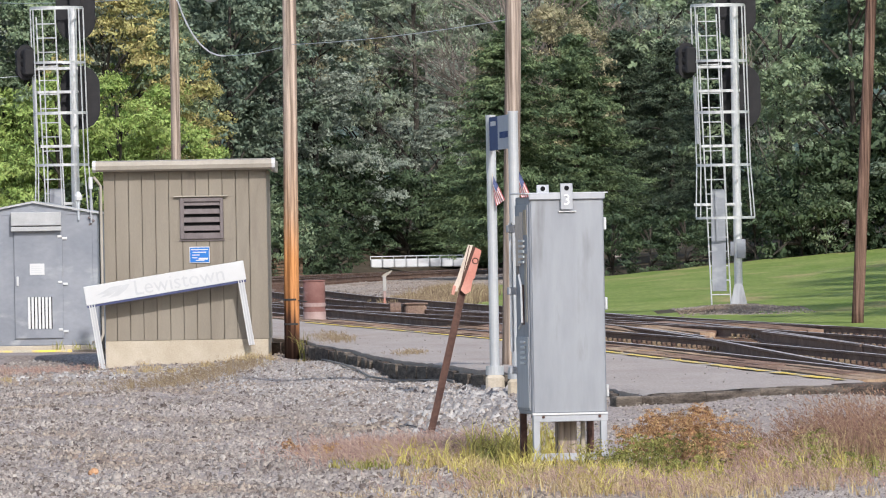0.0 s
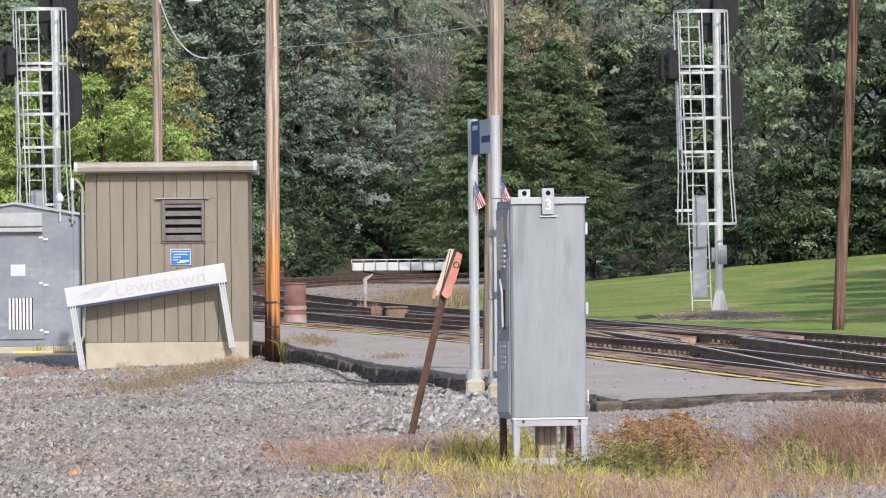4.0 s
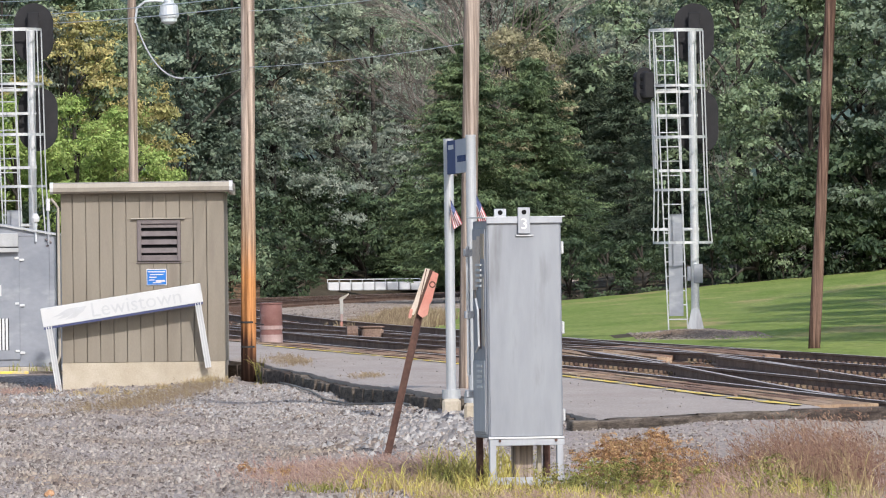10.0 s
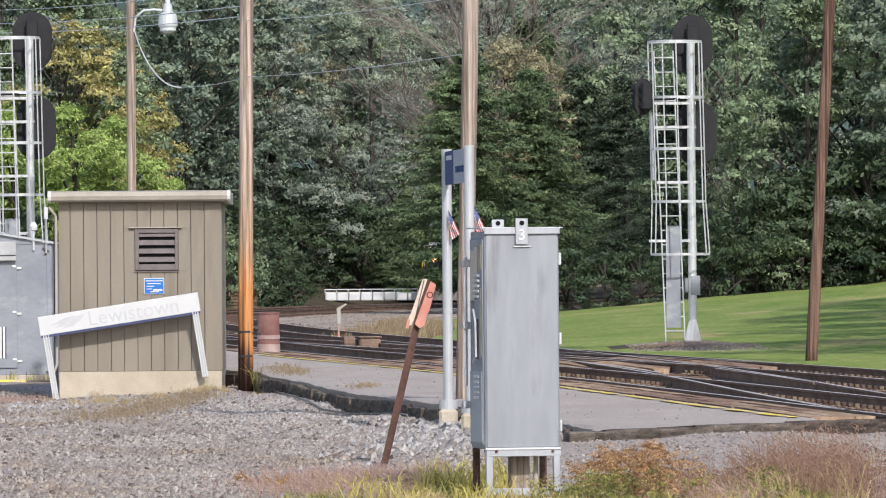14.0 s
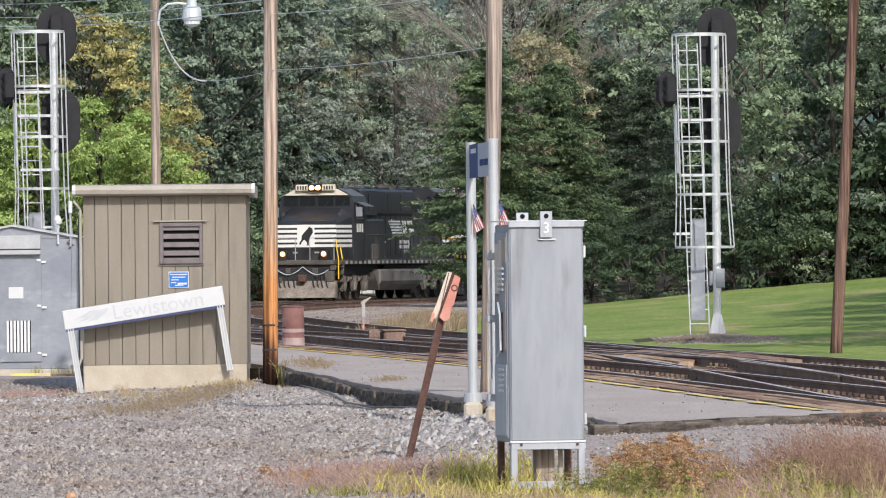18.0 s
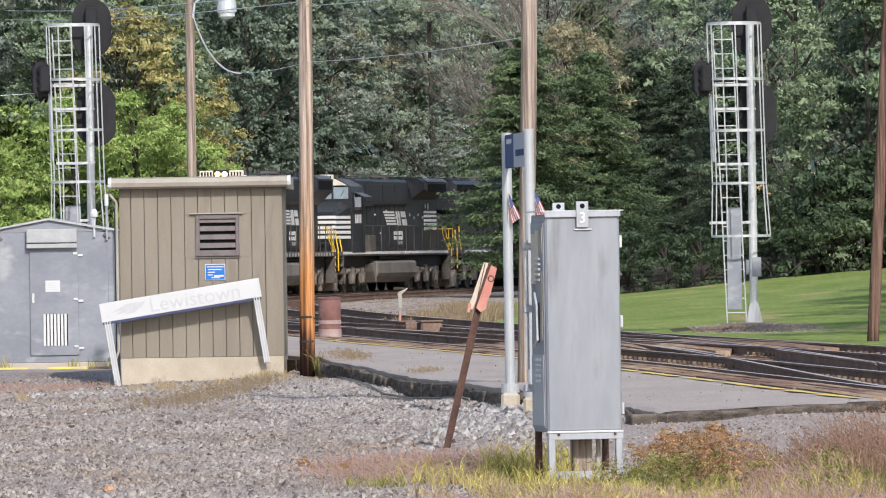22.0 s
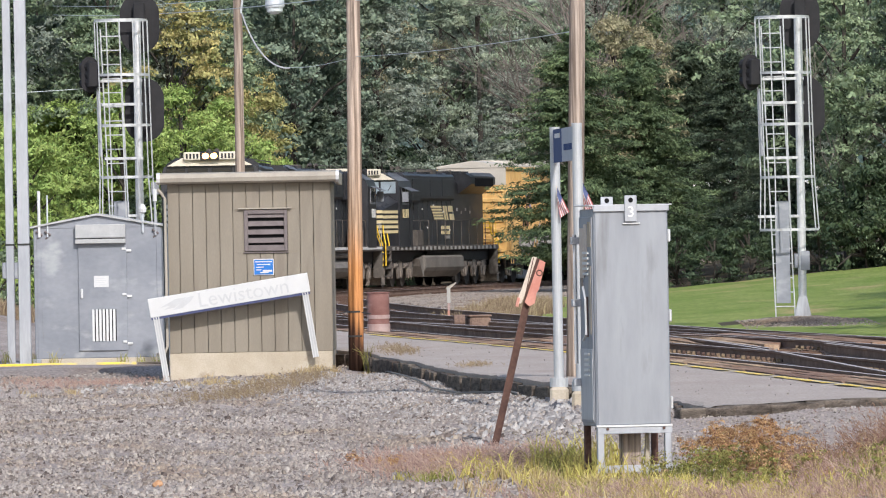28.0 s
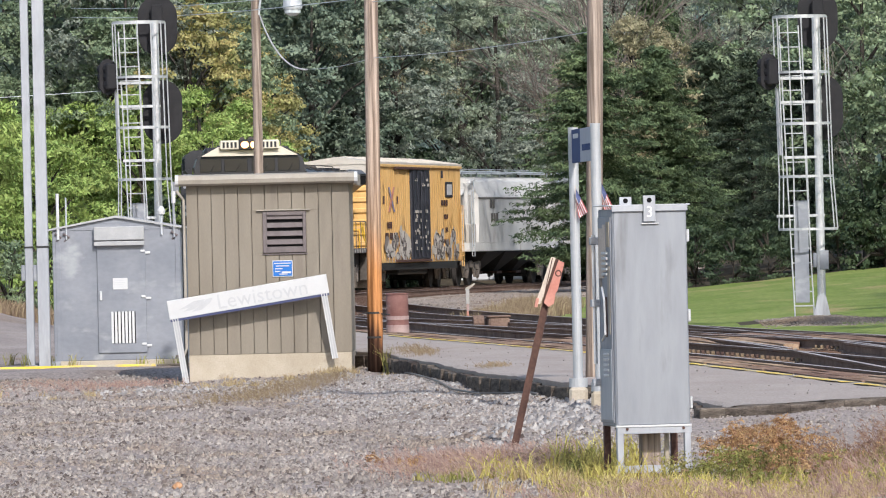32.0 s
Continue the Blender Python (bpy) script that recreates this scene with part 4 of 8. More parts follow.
    part("aerial_stem", tubes(((-6.07, y0 - 0.03, z1 - 0.1), (-6.07, y0 - 0.03, z1 + 0.24), 0.02)), "lamp_grey", hut)
    part("aerial_tip", tubes(((-5.86, y0 - 0.03, z1 + 0.42), (-5.86, y0 - 0.03, z1 + 0.62), 0.036), seg=10), "white", hut, "white aerial tip")


build_hut()


# two tall square posts beside the hut
for x, w, y in ((-8.33, 0.066, 132.6), (-7.94, 0.095, 130.0)):
    post = thing("steel_post", pose(x, y, -0.3), "tall square galvanised steel post beside the hut", "post", "posts by the hut")
    part("shaft", boxes((-w, w, -w, w, 0, 9), bevel=0.008), "galvanised", post)
    part("base_plate", boxes((-w * 1.6, w * 1.6, -w * 1.6, w * 1.6, 0, 0.04), bevel=0.005), "galvanised", post)
    part("strap", boxes((-w - 0.01, w + 0.01, -w - 0.01, w + 0.01, 2.0, 2.03)), "rubber", post)
    part("junction_box", boxes((-w - 0.07, -w, -0.06, 0.06, 1.45, 1.72), bevel=0.01), "hut_steel", post)


# ---- relay cabinet on legs ----
def build_cabinet():
    c = thing("relay_cabinet", pose(0.99, 63.2, -0.27, 0, 0, 11.5), "grey galvanised relay cabinet on short legs among the weeds", "cabinet")
    w, d, z0, z1 = 0.305, 0.52, 0.363, 2.10
    part("body", boxes((-w, w, 0.0, d, z0, z1), bevel=0.008), "cabinet_steel", c)
    part("front_panel", boxes((-w + 0.012, w - 0.012, -0.012, 0.0, z0 + 0.012, z1 - 0.01), bevel=0.004), "cabinet_steel", c, "streaked steel front panel")
    part("top_cover", boxes((-w - 0.04, w + 0.03, -0.03, d + 0.02, z1 + 0.024, z1 + 0.034), bevel=0.003), "bright_steel", c)
    part("cover_lip", boxes((-w - 0.005, w + 0.005, -0.033, -0.02, z1 - 0.022, z1 + 0.03), bevel=0.004), "galvanised", c)
    for x, y, za, zb, w2 in ((-0.005, -0.047, z1 - 0.105, z1 + 0.105, 0.05), (-0.135, 0.25, z1 + 0.02, z1 + 0.098, 0.05)):
        lug = part("lifting_lug", boxes((x - w2, x + w2, y, y + 0.014, za, zb), bevel=0.004), "galvanised", c, "steel lifting lug")
        part("hole", tubes(((x, y - 0.003, z1 + 0.067), (x, y + 0.002, z1 + 0.067), 0.02), seg=12), "dark", lug)
        if za < z1:
            lettering("3", 0.12, "flag_white", lug, pose(x, y - 0.004, z1 - 0.03, 90, 0, 0), "number")
    part("lug_weld", boxes((-0.07, 0.075, -0.03, -0.012, z1 - 0.125, z1 - 0.113), bevel=0.003), "bright_steel", c)
    # the side towards the yard: rusty edge, hinges, louvres and pipes
    part("side_panel", boxes((-w - 0.012, -w, 0.03, d - 0.03, z0 + 0.03, z1 - 0.06), bevel=0.003), "cabinet_steel", c, "weathered side panel")
    for ya, yb, za, zb, m in ((0.05, 0.16, z1 - 0.3, z1 - 0.1, "concrete"), (0.2, 0.3, z1 - 0.5, z1 - 0.12, "bare_board"), (0.36, 0.44, z1 - 0.62, z1 - 0.3, "truck_grey"), (0.06, 0.14, z1 - 1.0, z1 - 0.45, "siding_trim"), (0.18, 0.3, z1 - 1.02, z1 - 0.7, "rust")):
        part("worn_patch", boxes((-w - 0.017, -w - 0.012, ya, yb, za, zb)), m, c, "patch of worn paint and rust")
    part("side_lower", boxes((-w - 0.02, -w - 0.012, 0.04, d - 0.04, z0 + 0.05, z0 + 0.62), bevel=0.003), "galvanised", c)
    part("side_rust", boxes((-w - 0.018, -w - 0.012, 0.30, d - 0.06, z1 - 0.55, z1 - 0.15)), "bare_board", c, "paint-worn strip")
    for i in range(5):
        part("side_louvre", boxes((-w - 0.03, -w - 0.012, 0.12, 0.3, z1 - 0.36 - i * 0.042, z1 - 0.34 - i * 0.042), bevel=0.002), "bright_steel", c)
        part("side_louvre", boxes((-w - 0.03, -w - 0.02, 0.12, 0.3, z0 + 0.40 + i * 0.042, z0 + 0.42 + i * 0.042), bevel=0.002), "bright_steel", c)
    bm = bmesh.new()
    polyline(bm, [(-w - 0.05, 0.2, z1 - 0.62), (-w - 0.05, 0.12, z1 - 0.72), (-w - 0.05, 0.1, z1 - 1.0), (-w - 0.05, 0.22, z1 - 1.05)], 0.009)
    part("conduit", bm, "bright_steel", c)
    bm = bmesh.new()
    polyline(bm, [(-w - 0.05, d - 0.03, z1 - 0.2), (-w - 0.05, d - 0.03, z0 + 0.5)], 0.016)
    part("lock_rod", bm, "bright_steel", c)
    for z in (z1 - 0.25, z1 - 0.75, z0 + 0.35):
        part("rod_bracket", boxes((-w - 0.08, -w, d - 0.06, d, z - 0.03, z + 0.03), bevel=0.004), "galvanised", c)
    for z in (z1 - 0.22, z1 - 0.86, z0 + 0.18):
        part("hinge", boxes((w, w + 0.022, 0.0, 0.06, z - 0.05, z + 0.05), bevel=0.006), "bright_steel", c)
    # legs and frame
    part("top_frame", boxes((-w + 0.005, w + 0.005, -0.02, 0.03, z0 - 0.06, z0 - 0.006), bevel=0.003), "galvanised", c)
    part("frame_lip", boxes((-w - 0.005, w + 0.005, -0.028, 0.0, z0 - 0.006, z0 + 0.010), bevel=0.002), "white", c, "pale bottom flange")
    part("bottom_frame", boxes((-w - 0.01, w + 0.01, -0.02, 0.02, -0.01, 0.05), bevel=0.003), "galvanised", c)
    for x in (-w + 0.03, w - 0.03):
        for y, m in ((0.0, "galvanised"), (d - 0.03, "rust")):
            part("leg", boxes((x - 0.026, x + 0.026, y - 0.018, y + 0.03, -0.1, z0), bevel=0.003), m, c, "steel angle leg")
    part("cable_duct", boxes((-0.05, 0.10, 0.2, 0.34, -0.1, z0), bevel=0.004), "pole_wood", c)
    part("pipe", tubes(((0.15, 0.2, -0.1), (0.15, 0.2, z0), 0.02)), "concrete", c)
    for x in (-0.22, 0.24):
        part("bolt", tubes(((x, -0.03, z0 - 0.02), (x, -0.02, z0 - 0.02), 0.012)), "rust", c)


build_cabinet()


# ---- platform name sign on two posts ----
def build_platform_sign():
    s = thing("platform_sign", Matrix(), "station name sign on two silver posts, seen nearly edge-on", "sign")
    posts = ((0.557, 88.6), (0.782, 85.9))
    for x, y in posts:
        p = part("post", tubes(((x, y, 0.0), (x, y, 2.85), 0.055), seg=16), "post_silver", s, "round silver post", smooth=False)
        part("flange", tubes(((x, y, -0.04), (x, y, 0.06), 0.105), seg=18), "post_silver", p)
        bm = bmesh.new()
        box(bm, x - 0.105, x + 0.105, y - 0.13, y + 0.13, -0.42, -0.04, bevel=0.03)
        part("footing", bm, "concrete", p, "rough concrete footing")
        part("cap", tubes(((x, y, 2.85), (x, y, 2.87), 0.058), seg=16), "post_silver", p)
    (xa, ya), (xb, yb) = posts
    bm = bmesh.new()
    d = Vector((xb - xa, yb - ya, 0))
    m = Matrix.Translation((xa, ya, 0)) @ Matrix.Rotation(math.atan2(d.y, d.x), 4, "Z")
    L = d.length
    box(bm, 0.0, L * 0.40, -0.02, 0.02, 2.47, 2.84, m=m)
    part("blue_panel", bm, "navy", s, "navy blue end panel")
    bm = bmesh.new()
    box(bm, L * 0.40, L, -0.02, 0.02, 2.47, 2.84, m=m)
    panel = part("name_panel", bm, "panel_grey", s, "grey-blue name panel")
    for i in range(7):
        bm = bmesh.new()
        a = L * (0.5 + i * 0.055)
        box(bm, a, a + 0.10, -0.026, 0.026, 2.59, 2.66, m=m)
        part("text_bar", bm, "navy", panel)
    bm = bmesh.new()
    box(bm, L * 0.1, L * 0.32, -0.026, 0.026, 2.74, 2.79, m=m)
    part("text_bar", bm, "white", panel)


build_platform_sign()


def build_flag(x, y, z, h):
    """A small flag hanging limp in folds from its stick."""
    f = thing("small_flag", pose(x, y, z), "small striped flag hanging limp from a sign post", "flag", "flags on the sign posts")
    part("stick", tubes(((0, 0, -h * 0.95), (0, 0, 0.02), 0.004), seg=6), "bare_board", f)
    cols, rows = 7, 9
    def at(u, v):
        return (0.004 + u * (0.13 * (1 - v) + 0.03 * v), -0.02 + 0.018 * math.sin(u * 4 + v * 7), -h * (0.5 * v * (1 - u) + u * (0.8 + 0.2 * v)))
    for i in range(rows):
        for block in (0, 1):
            c0, c1 = (0, 3) if block == 0 else (3, cols)
            canton = block == 0 and i < 5
            if block == 0 and i >= 5:
                continue
            c0 = 0 if i >= 5 else c0
            bm = bmesh.new()
            for j in range(c0, c1):
                q = [bm.verts.new(at(a / cols, b / rows)) for a, b in ((j, i), (j + 1, i), (j + 1, i + 1), (j, i + 1))]
                bm.faces.new(q)
            r = bmesh.ops.solidify(bm, geom=bm.faces[:], thickness=0.002)
            part("canton" if canton else "stripe", bm, "flag_blue" if canton else ("flag_red" if i % 2 == 0 else "flag_white"), f)


build_flag(0.57, 88.5, 2.19, 0.34)
build_flag(0.835, 85.95, 2.22, 0.36)


# ---- wooden poles ----
def pole(name, x, y, z0, x_top, z_top, r, mats, label):
    p = thing(name, pose(x, y, z0), label, "utility pole")
    h = z_top - z0
    lean = (x_top - x) / h
    zs = [0.0] + [b for b, _ in mats[:-1]] + [h]
    for (za, zb), (_, m) in zip(zip(zs, zs[1:]), mats):
        n = max(2, int((zb - za) / 0.5))
        hs = [za + (zb - za) * i / n for i in range(n + 1)]
        bm = polyline(bmesh.new(), [(lean * a, 0.006 * math.sin(a * 2.3), a) for a in hs], [r * (1 - 0.018 * a) * (1 + 0.012 * math.sin(a * 5 + x)) for a in hs], 16)
        part("shaft", bm, m, p, smooth=True)
    return p


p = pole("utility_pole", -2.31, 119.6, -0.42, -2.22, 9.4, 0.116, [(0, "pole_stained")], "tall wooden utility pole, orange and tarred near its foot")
for z in (0.63, 1.0):
    part("wire_band", tubes(((0.0, 0, z), (0.0, 0, z + 0.03), 0.118), seg=14), "rubber", p)
part("wire_stub", tubes(((0.1, -0.05, 1.0), (0.24, -0.1, 0.98), 0.008), ((-0.24, -0.05, 0.99), (-0.1, -0.05, 1.02), 0.008)), "rubber", p)
pole("utility_pole", 0.755, 92, -0.3, 0.985, 9.0, 0.10, [(0, "pole_wood")], "tall weathered wooden utility pole behind the cabinet")
pole("utility_pole", 7.56, 145, -0.45, 8.21, 10.4, 0.112, [(0, "pole_dark")], "dark brown leaning utility pole on the grass")


def build_light_pole():
    p = pole("lamp_pole", -5.375, 160, -0.3, -5.35, 9.5, 0.103, [(0, "pole_wood")], "wooden pole with a bell-shaped area light on a bent arm")
    bm = bmesh.new()
    polyline(bm, [(0.08, -0.05, 6.65), (0.12, -0.08, 6.95), (0.28, -0.1, 7.08), (0.5, -0.1, 7.10), (0.66, -0.1, 7.08)], 0.025, 8)
    part("arm", bm, "lamp_grey", p, "bent grey steel arm")
    shade = lathe([(0.02, 0.36), (0.05, 0.34), (0.06, 0.26), (0.09, 0.24), (0.10, 0.10), (0.18, 0.04), (0.20, -0.16), (0.19, -0.2), (0.02, -0.2)], 18)
    part("shade", shade, "lamp_grey", p, "grey bell-shaped lamp housing", smooth=False).matrix_basis = pose(0.77, -0.1, 6.95)
    part("lens", lathe([(0.17, 0.0), (0.16, -0.08), (0.08, -0.13), (0.01, -0.14)], 16), "insulator", p, "glass lens").matrix_basis = pose(0.77, -0.1, 6.75)
    bm = bmesh.new()
    pts = []
    for i in range(13):
        t = i / 12
        pts.append((0.1 + 0.95 * t ** 1.1, -0.05, 6.65 - 1.13 * (1 - (1 - t) ** 2.2)))
    polyline(bm, pts, 0.018, 6)
    part("drop_cable", bm, "galvanised", p, "drooping service cable")


build_light_pole()


def wire(points, r, label="thin overhead wire"):
    bm = bmesh.new()
    polyline(bm, points, r, 5)
    ob = part("overhead_wire", bm, "lamp_grey")
    return tagged(ob, label, "wire", "overhead wires", "structure")


def sag(a, b, drop, n=14):
    a, b = Vector(a), Vector(b)
    return [a.lerp(b, i / n) - Vector((0, 0, drop * 4 * (i / n) * (1 - i / n))) for i in range(n + 1)]


wire(sag((-4.33, 159.9, 5.23), (-2.24, 119.7, 4.46), 0.05), 0.005)
wire(sag((-2.24, 119.6, 4.45), (0.93, 92, 4.05), 0.05), 0.005)
for za, zb in ((8.2, 5.37), (8.45, 5.53), (8.8, 5.79)):
    wire(sag((-12.5, 220, za), (-2.24, 119.6, zb), 0.12), 0.008)
for za, zb in ((5.30, 4.72), (5.72, 5.05)):
    wire(sag((-2.24, 119.6, za), (0.93, 92, zb), 0.05), 0.005)


wire(sag((-14.5, 168.3, 4.9), (-8.5, 168.3, 5.08), 0.04), 0.007)


# ---- leaning rusty post with an orange board ----
def build_leaning_post():
    ang = math.degrees(math.atan2(0.289 + 0.15, 1.45 + 0.365))
    p = thing("leaning_post", pose(-0.17, 75, -0.44, 0, ang, 0), "rusty steel post leaning aslant with a faded orange board", "sign post")
    bm = boxes((-0.034, 0.034, 0.0, 0.008, 0, 1.92), (-0.034, -0.026, -0.03, 0.0, 0, 1.92), (0.026, 0.034, -0.03, 0.0, 0, 1.92))
    part("post", bm, "rust", p, "rusty flanged steel post")
    bm = bmesh.new()
    prism(bm, [(-0.02, 1.49), (0.03, 1.46), (0.075, 1.50), (0.07, 1.60), (0.085, 1.64), (0.09, 1.90), (0.03, 1.915), (0.0, 1.66)], "y", -0.05, -0.035)
    board = part("orange_board", bm, "orange_sign", p, "faded orange board with a round mark")
    bm = bmesh.new()
    ring = bmesh.ops.create_circle(bm, cap_ends=True, segments=20, radius=0.032, matrix=Matrix.Translation((0.055, -0.053, 1.79)) @ Matrix.Rotation(radians(90), 4, "X"))
    part("mark", bm, "rust", board)
    bm = bmesh.new()
    bmesh.ops.create_circle(bm, cap_ends=True, segments=20, radius=0.02, matrix=Matrix.Translation((0.055, -0.055, 1.79)) @ Matrix.Rotation(radians(90), 4, "X"))
    part("mark_centre", bm, "orange_sign", board)
    bm = bmesh.new()
    prism(bm, [(-0.10, 1.46), (-0.05, 1.47), (-0.03, 1.60), (0.0, 1.93), (-0.045, 1.925), (-0.075, 1.62)], "y", -0.02, -0.012)
    part("bare_board", bm, "bare_board", p, "bare edge of a second board")
    part("lower_flap", boxes((-0.10, -0.07, -0.03, -0.015, 1.43, 1.52), bevel=0.004), "orange_sign", p)


build_leaning_post()


# ---- faded traffic barrel ----
barrel = thing("barrel", pose(-2.375, 145, -0.08), "faded red plastic barrel with a pale band on the platform", "barrel")
part("body", lathe([(0.19, 0.0), (0.21, 0.03), (0.205, 0.27), (0.2, 0.3), (0.2, 0.42), (0.205, 0.45), (0.2, 0.6), (0.205, 0.62), (0.2, 0.78), (0.19, 0.81)], 20), "faded_red", barrel, smooth=True)
part("band", lathe([(0.2085, 0.335), (0.2095, 0.34), (0.2095, 0.40), (0.2085, 0.405)], 20), "faded_band", barrel)
part("lower_band", lathe([(0.2105, 0.05), (0.2135, 0.06), (0.211, 0.235), (0.208, 0.24)], 20), "faded_band", barrel)
part("rim", lathe([(0.205, 0.79), (0.213, 0.80), (0.213, 0.82), (0.2, 0.825)], 20), "faded_red", barrel)


# ---- railway signals with caged ladders ----
def build_signal():
    s = thing("railway_signal", pose(6.15, 165, -0.17), "tall aluminium railway signal mast with a caged ladder and black heads", "railway signal", "railway signals")
    part("mast", tubes(((0, 0, 0.3), (0, 0, 6.36), 0.088), seg=14), "bright_steel", s, smooth=False)
    bm = bmesh.new()
    prism(bm, [(-0.20, 0.02), (0.20, 0.02), (0.085, 0.55), (-0.085, 0.55)], "y", -0.12, -0.09)
    prism(bm, [(-0.20, 0.02), (0.20, 0.02), (0.085, 0.55), (-0.085, 0.55)], "y", 0.09, 0.12)
    box(bm, -0.085, 0.085, -0.1, 0.1, 0.02, 0.56)
    part("base_casting", bm, "galvanised", s, "tapered base casting")
    part("base_plate", boxes((-0.24, 0.24, -0.24, 0.24, 0.0, 0.03)), "galvanised", s)
    # ladder, leaning a little
    lean = 0.22 / 6.4
    def lx(z):
        return -0.36 - lean * z
    ladder = part("ladder_rail", tubes(((lx(0) - 0.20, -0.05, 0.0), (lx(6.2) - 0.20, -0.05, 6.2), 0.016)), "bright_steel", s)
    part("ladder_rail", tubes(((lx(0) + 0.20, -0.05, 0.0), (lx(6.2) + 0.20, -0.05, 6.2), 0.016)), "bright_steel", s)
    for i in range(20):
        z = 0.35 + i * 0.3
        part("rung", tubes(((lx(z) - 0.2, -0.05, z), (lx(z) + 0.2, -0.05, z), 0.013), seg=6), "bright_steel", ladder)
    part("climb_guard", boxes((lx(1.2) - 0.15, lx(1.2) + 0.15, -0.09, -0.08, 0.42, 2.55), bevel=0.004), "hut_steel", s, "flat grey climb guard")
    # cage hoops and bars
    zs = [1.95, 3.05, 4.15, 5.22, 6.38]
    def hoop(z):
        w = 0.56 + 0.05 * max(0, (3.0 - z))
        cx = -0.25 - 0.02 * (z - 2)
        return [(cx + w * math.cos(a), -0.05 - 0.72 * math.sin(a), z) for a in np.linspace(0, math.pi, 13)]
    for z in zs:
        bm = bmesh.new()
        h = hoop(z)
        for p_, q_ in zip(h, h[1:]):
            d = Vector(q_) - Vector(p_)
            m = Matrix.Translation((Vector(p_) + Vector(q_)) / 2) @ Matrix.Rotation(math.atan2(d.y, d.x), 4, "Z")
            box(bm, -d.length / 2, d.length / 2, -0.004, 0.004, -0.026, 0.026, m=m)
        box(bm, h[-1][0], h[0][0], -0.055, -0.045, z - 0.025, z + 0.025)
        part("cage_hoop", bm, "bright_steel", s, "flat aluminium hoop")
    for i in (0, 2, 4, 6, 8, 10, 12):
        bm = bmesh.new()
        pts = [hoop(z)[i] for z in zs]
        polyline(bm, pts, 0.015, 5)
        part("cage_bar", bm, "bright_steel", s)
    for z, w in ((1.95 + 0.28, 0.72), (4.6, 0.05), (5.1, 0.05), (3.45, 0.0)):
        part("bracket", boxes((lx(z) - 0.25 - w * 0.3, 0.1, -0.07, 0.0, z - 0.03, z + 0.03), bevel=0.006), "bright_steel", s)
    part("number_plate", boxes((-0.03, 0.16, -0.1, -0.085, 1.1, 1.5), bevel=0.01), "hut_steel", s, "blank pale plate")
    part("side_box", boxes((-0.16, -0.08, -0.06, 0.1, 1.15, 1.45), bevel=0.01), "hut_steel", s)
    # heads: round-ended black targets seen from behind
    def target(name, x, y, z, w, h, turn):
        g = part(name, bmesh.new(), "signal_black", s, "black signal head with a rounded backing board")
        g.matrix_basis = pose(x, y, z, 0, 0, turn)
        outline = []
        for a in np.linspace(0, math.pi, 12):
            outline.append((w * math.cos(a), (h - w) + w * math.sin(a)))
        for a in np.linspace(math.pi, 2 * math.pi, 12):
            outline.append((w * math.cos(a), -(h - w) + w * math.sin(a)))
        bm = bmesh.new()
        prism(bm, outline, "y", 0.0, 0.02)
        part("backing", bm, "signal_black", g)
        for zz in (-h * 0.45, 0.0, h * 0.45):
            bm = bmesh.new()
            tube(bm, (0, -0.16, zz), (0, 0.0, zz), 0.11, 0.13, seg=12)
            tube(bm, (0, 0.0, zz), (0, 0.3, zz), 0.12, 0.12, seg=12)
            part("lamp_unit", bm, "signal_black", g)
        part("case", boxes((-0.12, 0.12, -0.22, -0.1, -h * 0.7, h * 0.7), bevel=0.02), "signal_black", g)
        return g
    target("signal_head", 0.05, 0.3, 6.32, 0.42, 0.63, 0)
    target("signal_head", 0.12, 0.3, 4.48, 0.42, 0.68, 0)
    target("signal_head", -1.0, -0.2, 5.24, 0.2, 0.38, 28)
    part("head_arm", tubes(((-0.9, -0.1, 5.2), (0.0, 0.0, 5.2), 0.03)), "signal_black", s)
    part("cable", tubes(((-0.84, -0.1, 4.9), (-0.8, -0.1, 3.5), 0.03)), "galvanised", s)
    return s


signal = build_signal()
left_signal = copy_thing(signal, pose(-7.78, 168, 0.1))


# ---- train ----
VEHICLES = []
CF = 8.2   # front of the cabs, from the middle of the locomotive


def quad_mesh(bm, pts):
    bm.faces.new([bm.verts.new(p) for p in pts])
    return bm


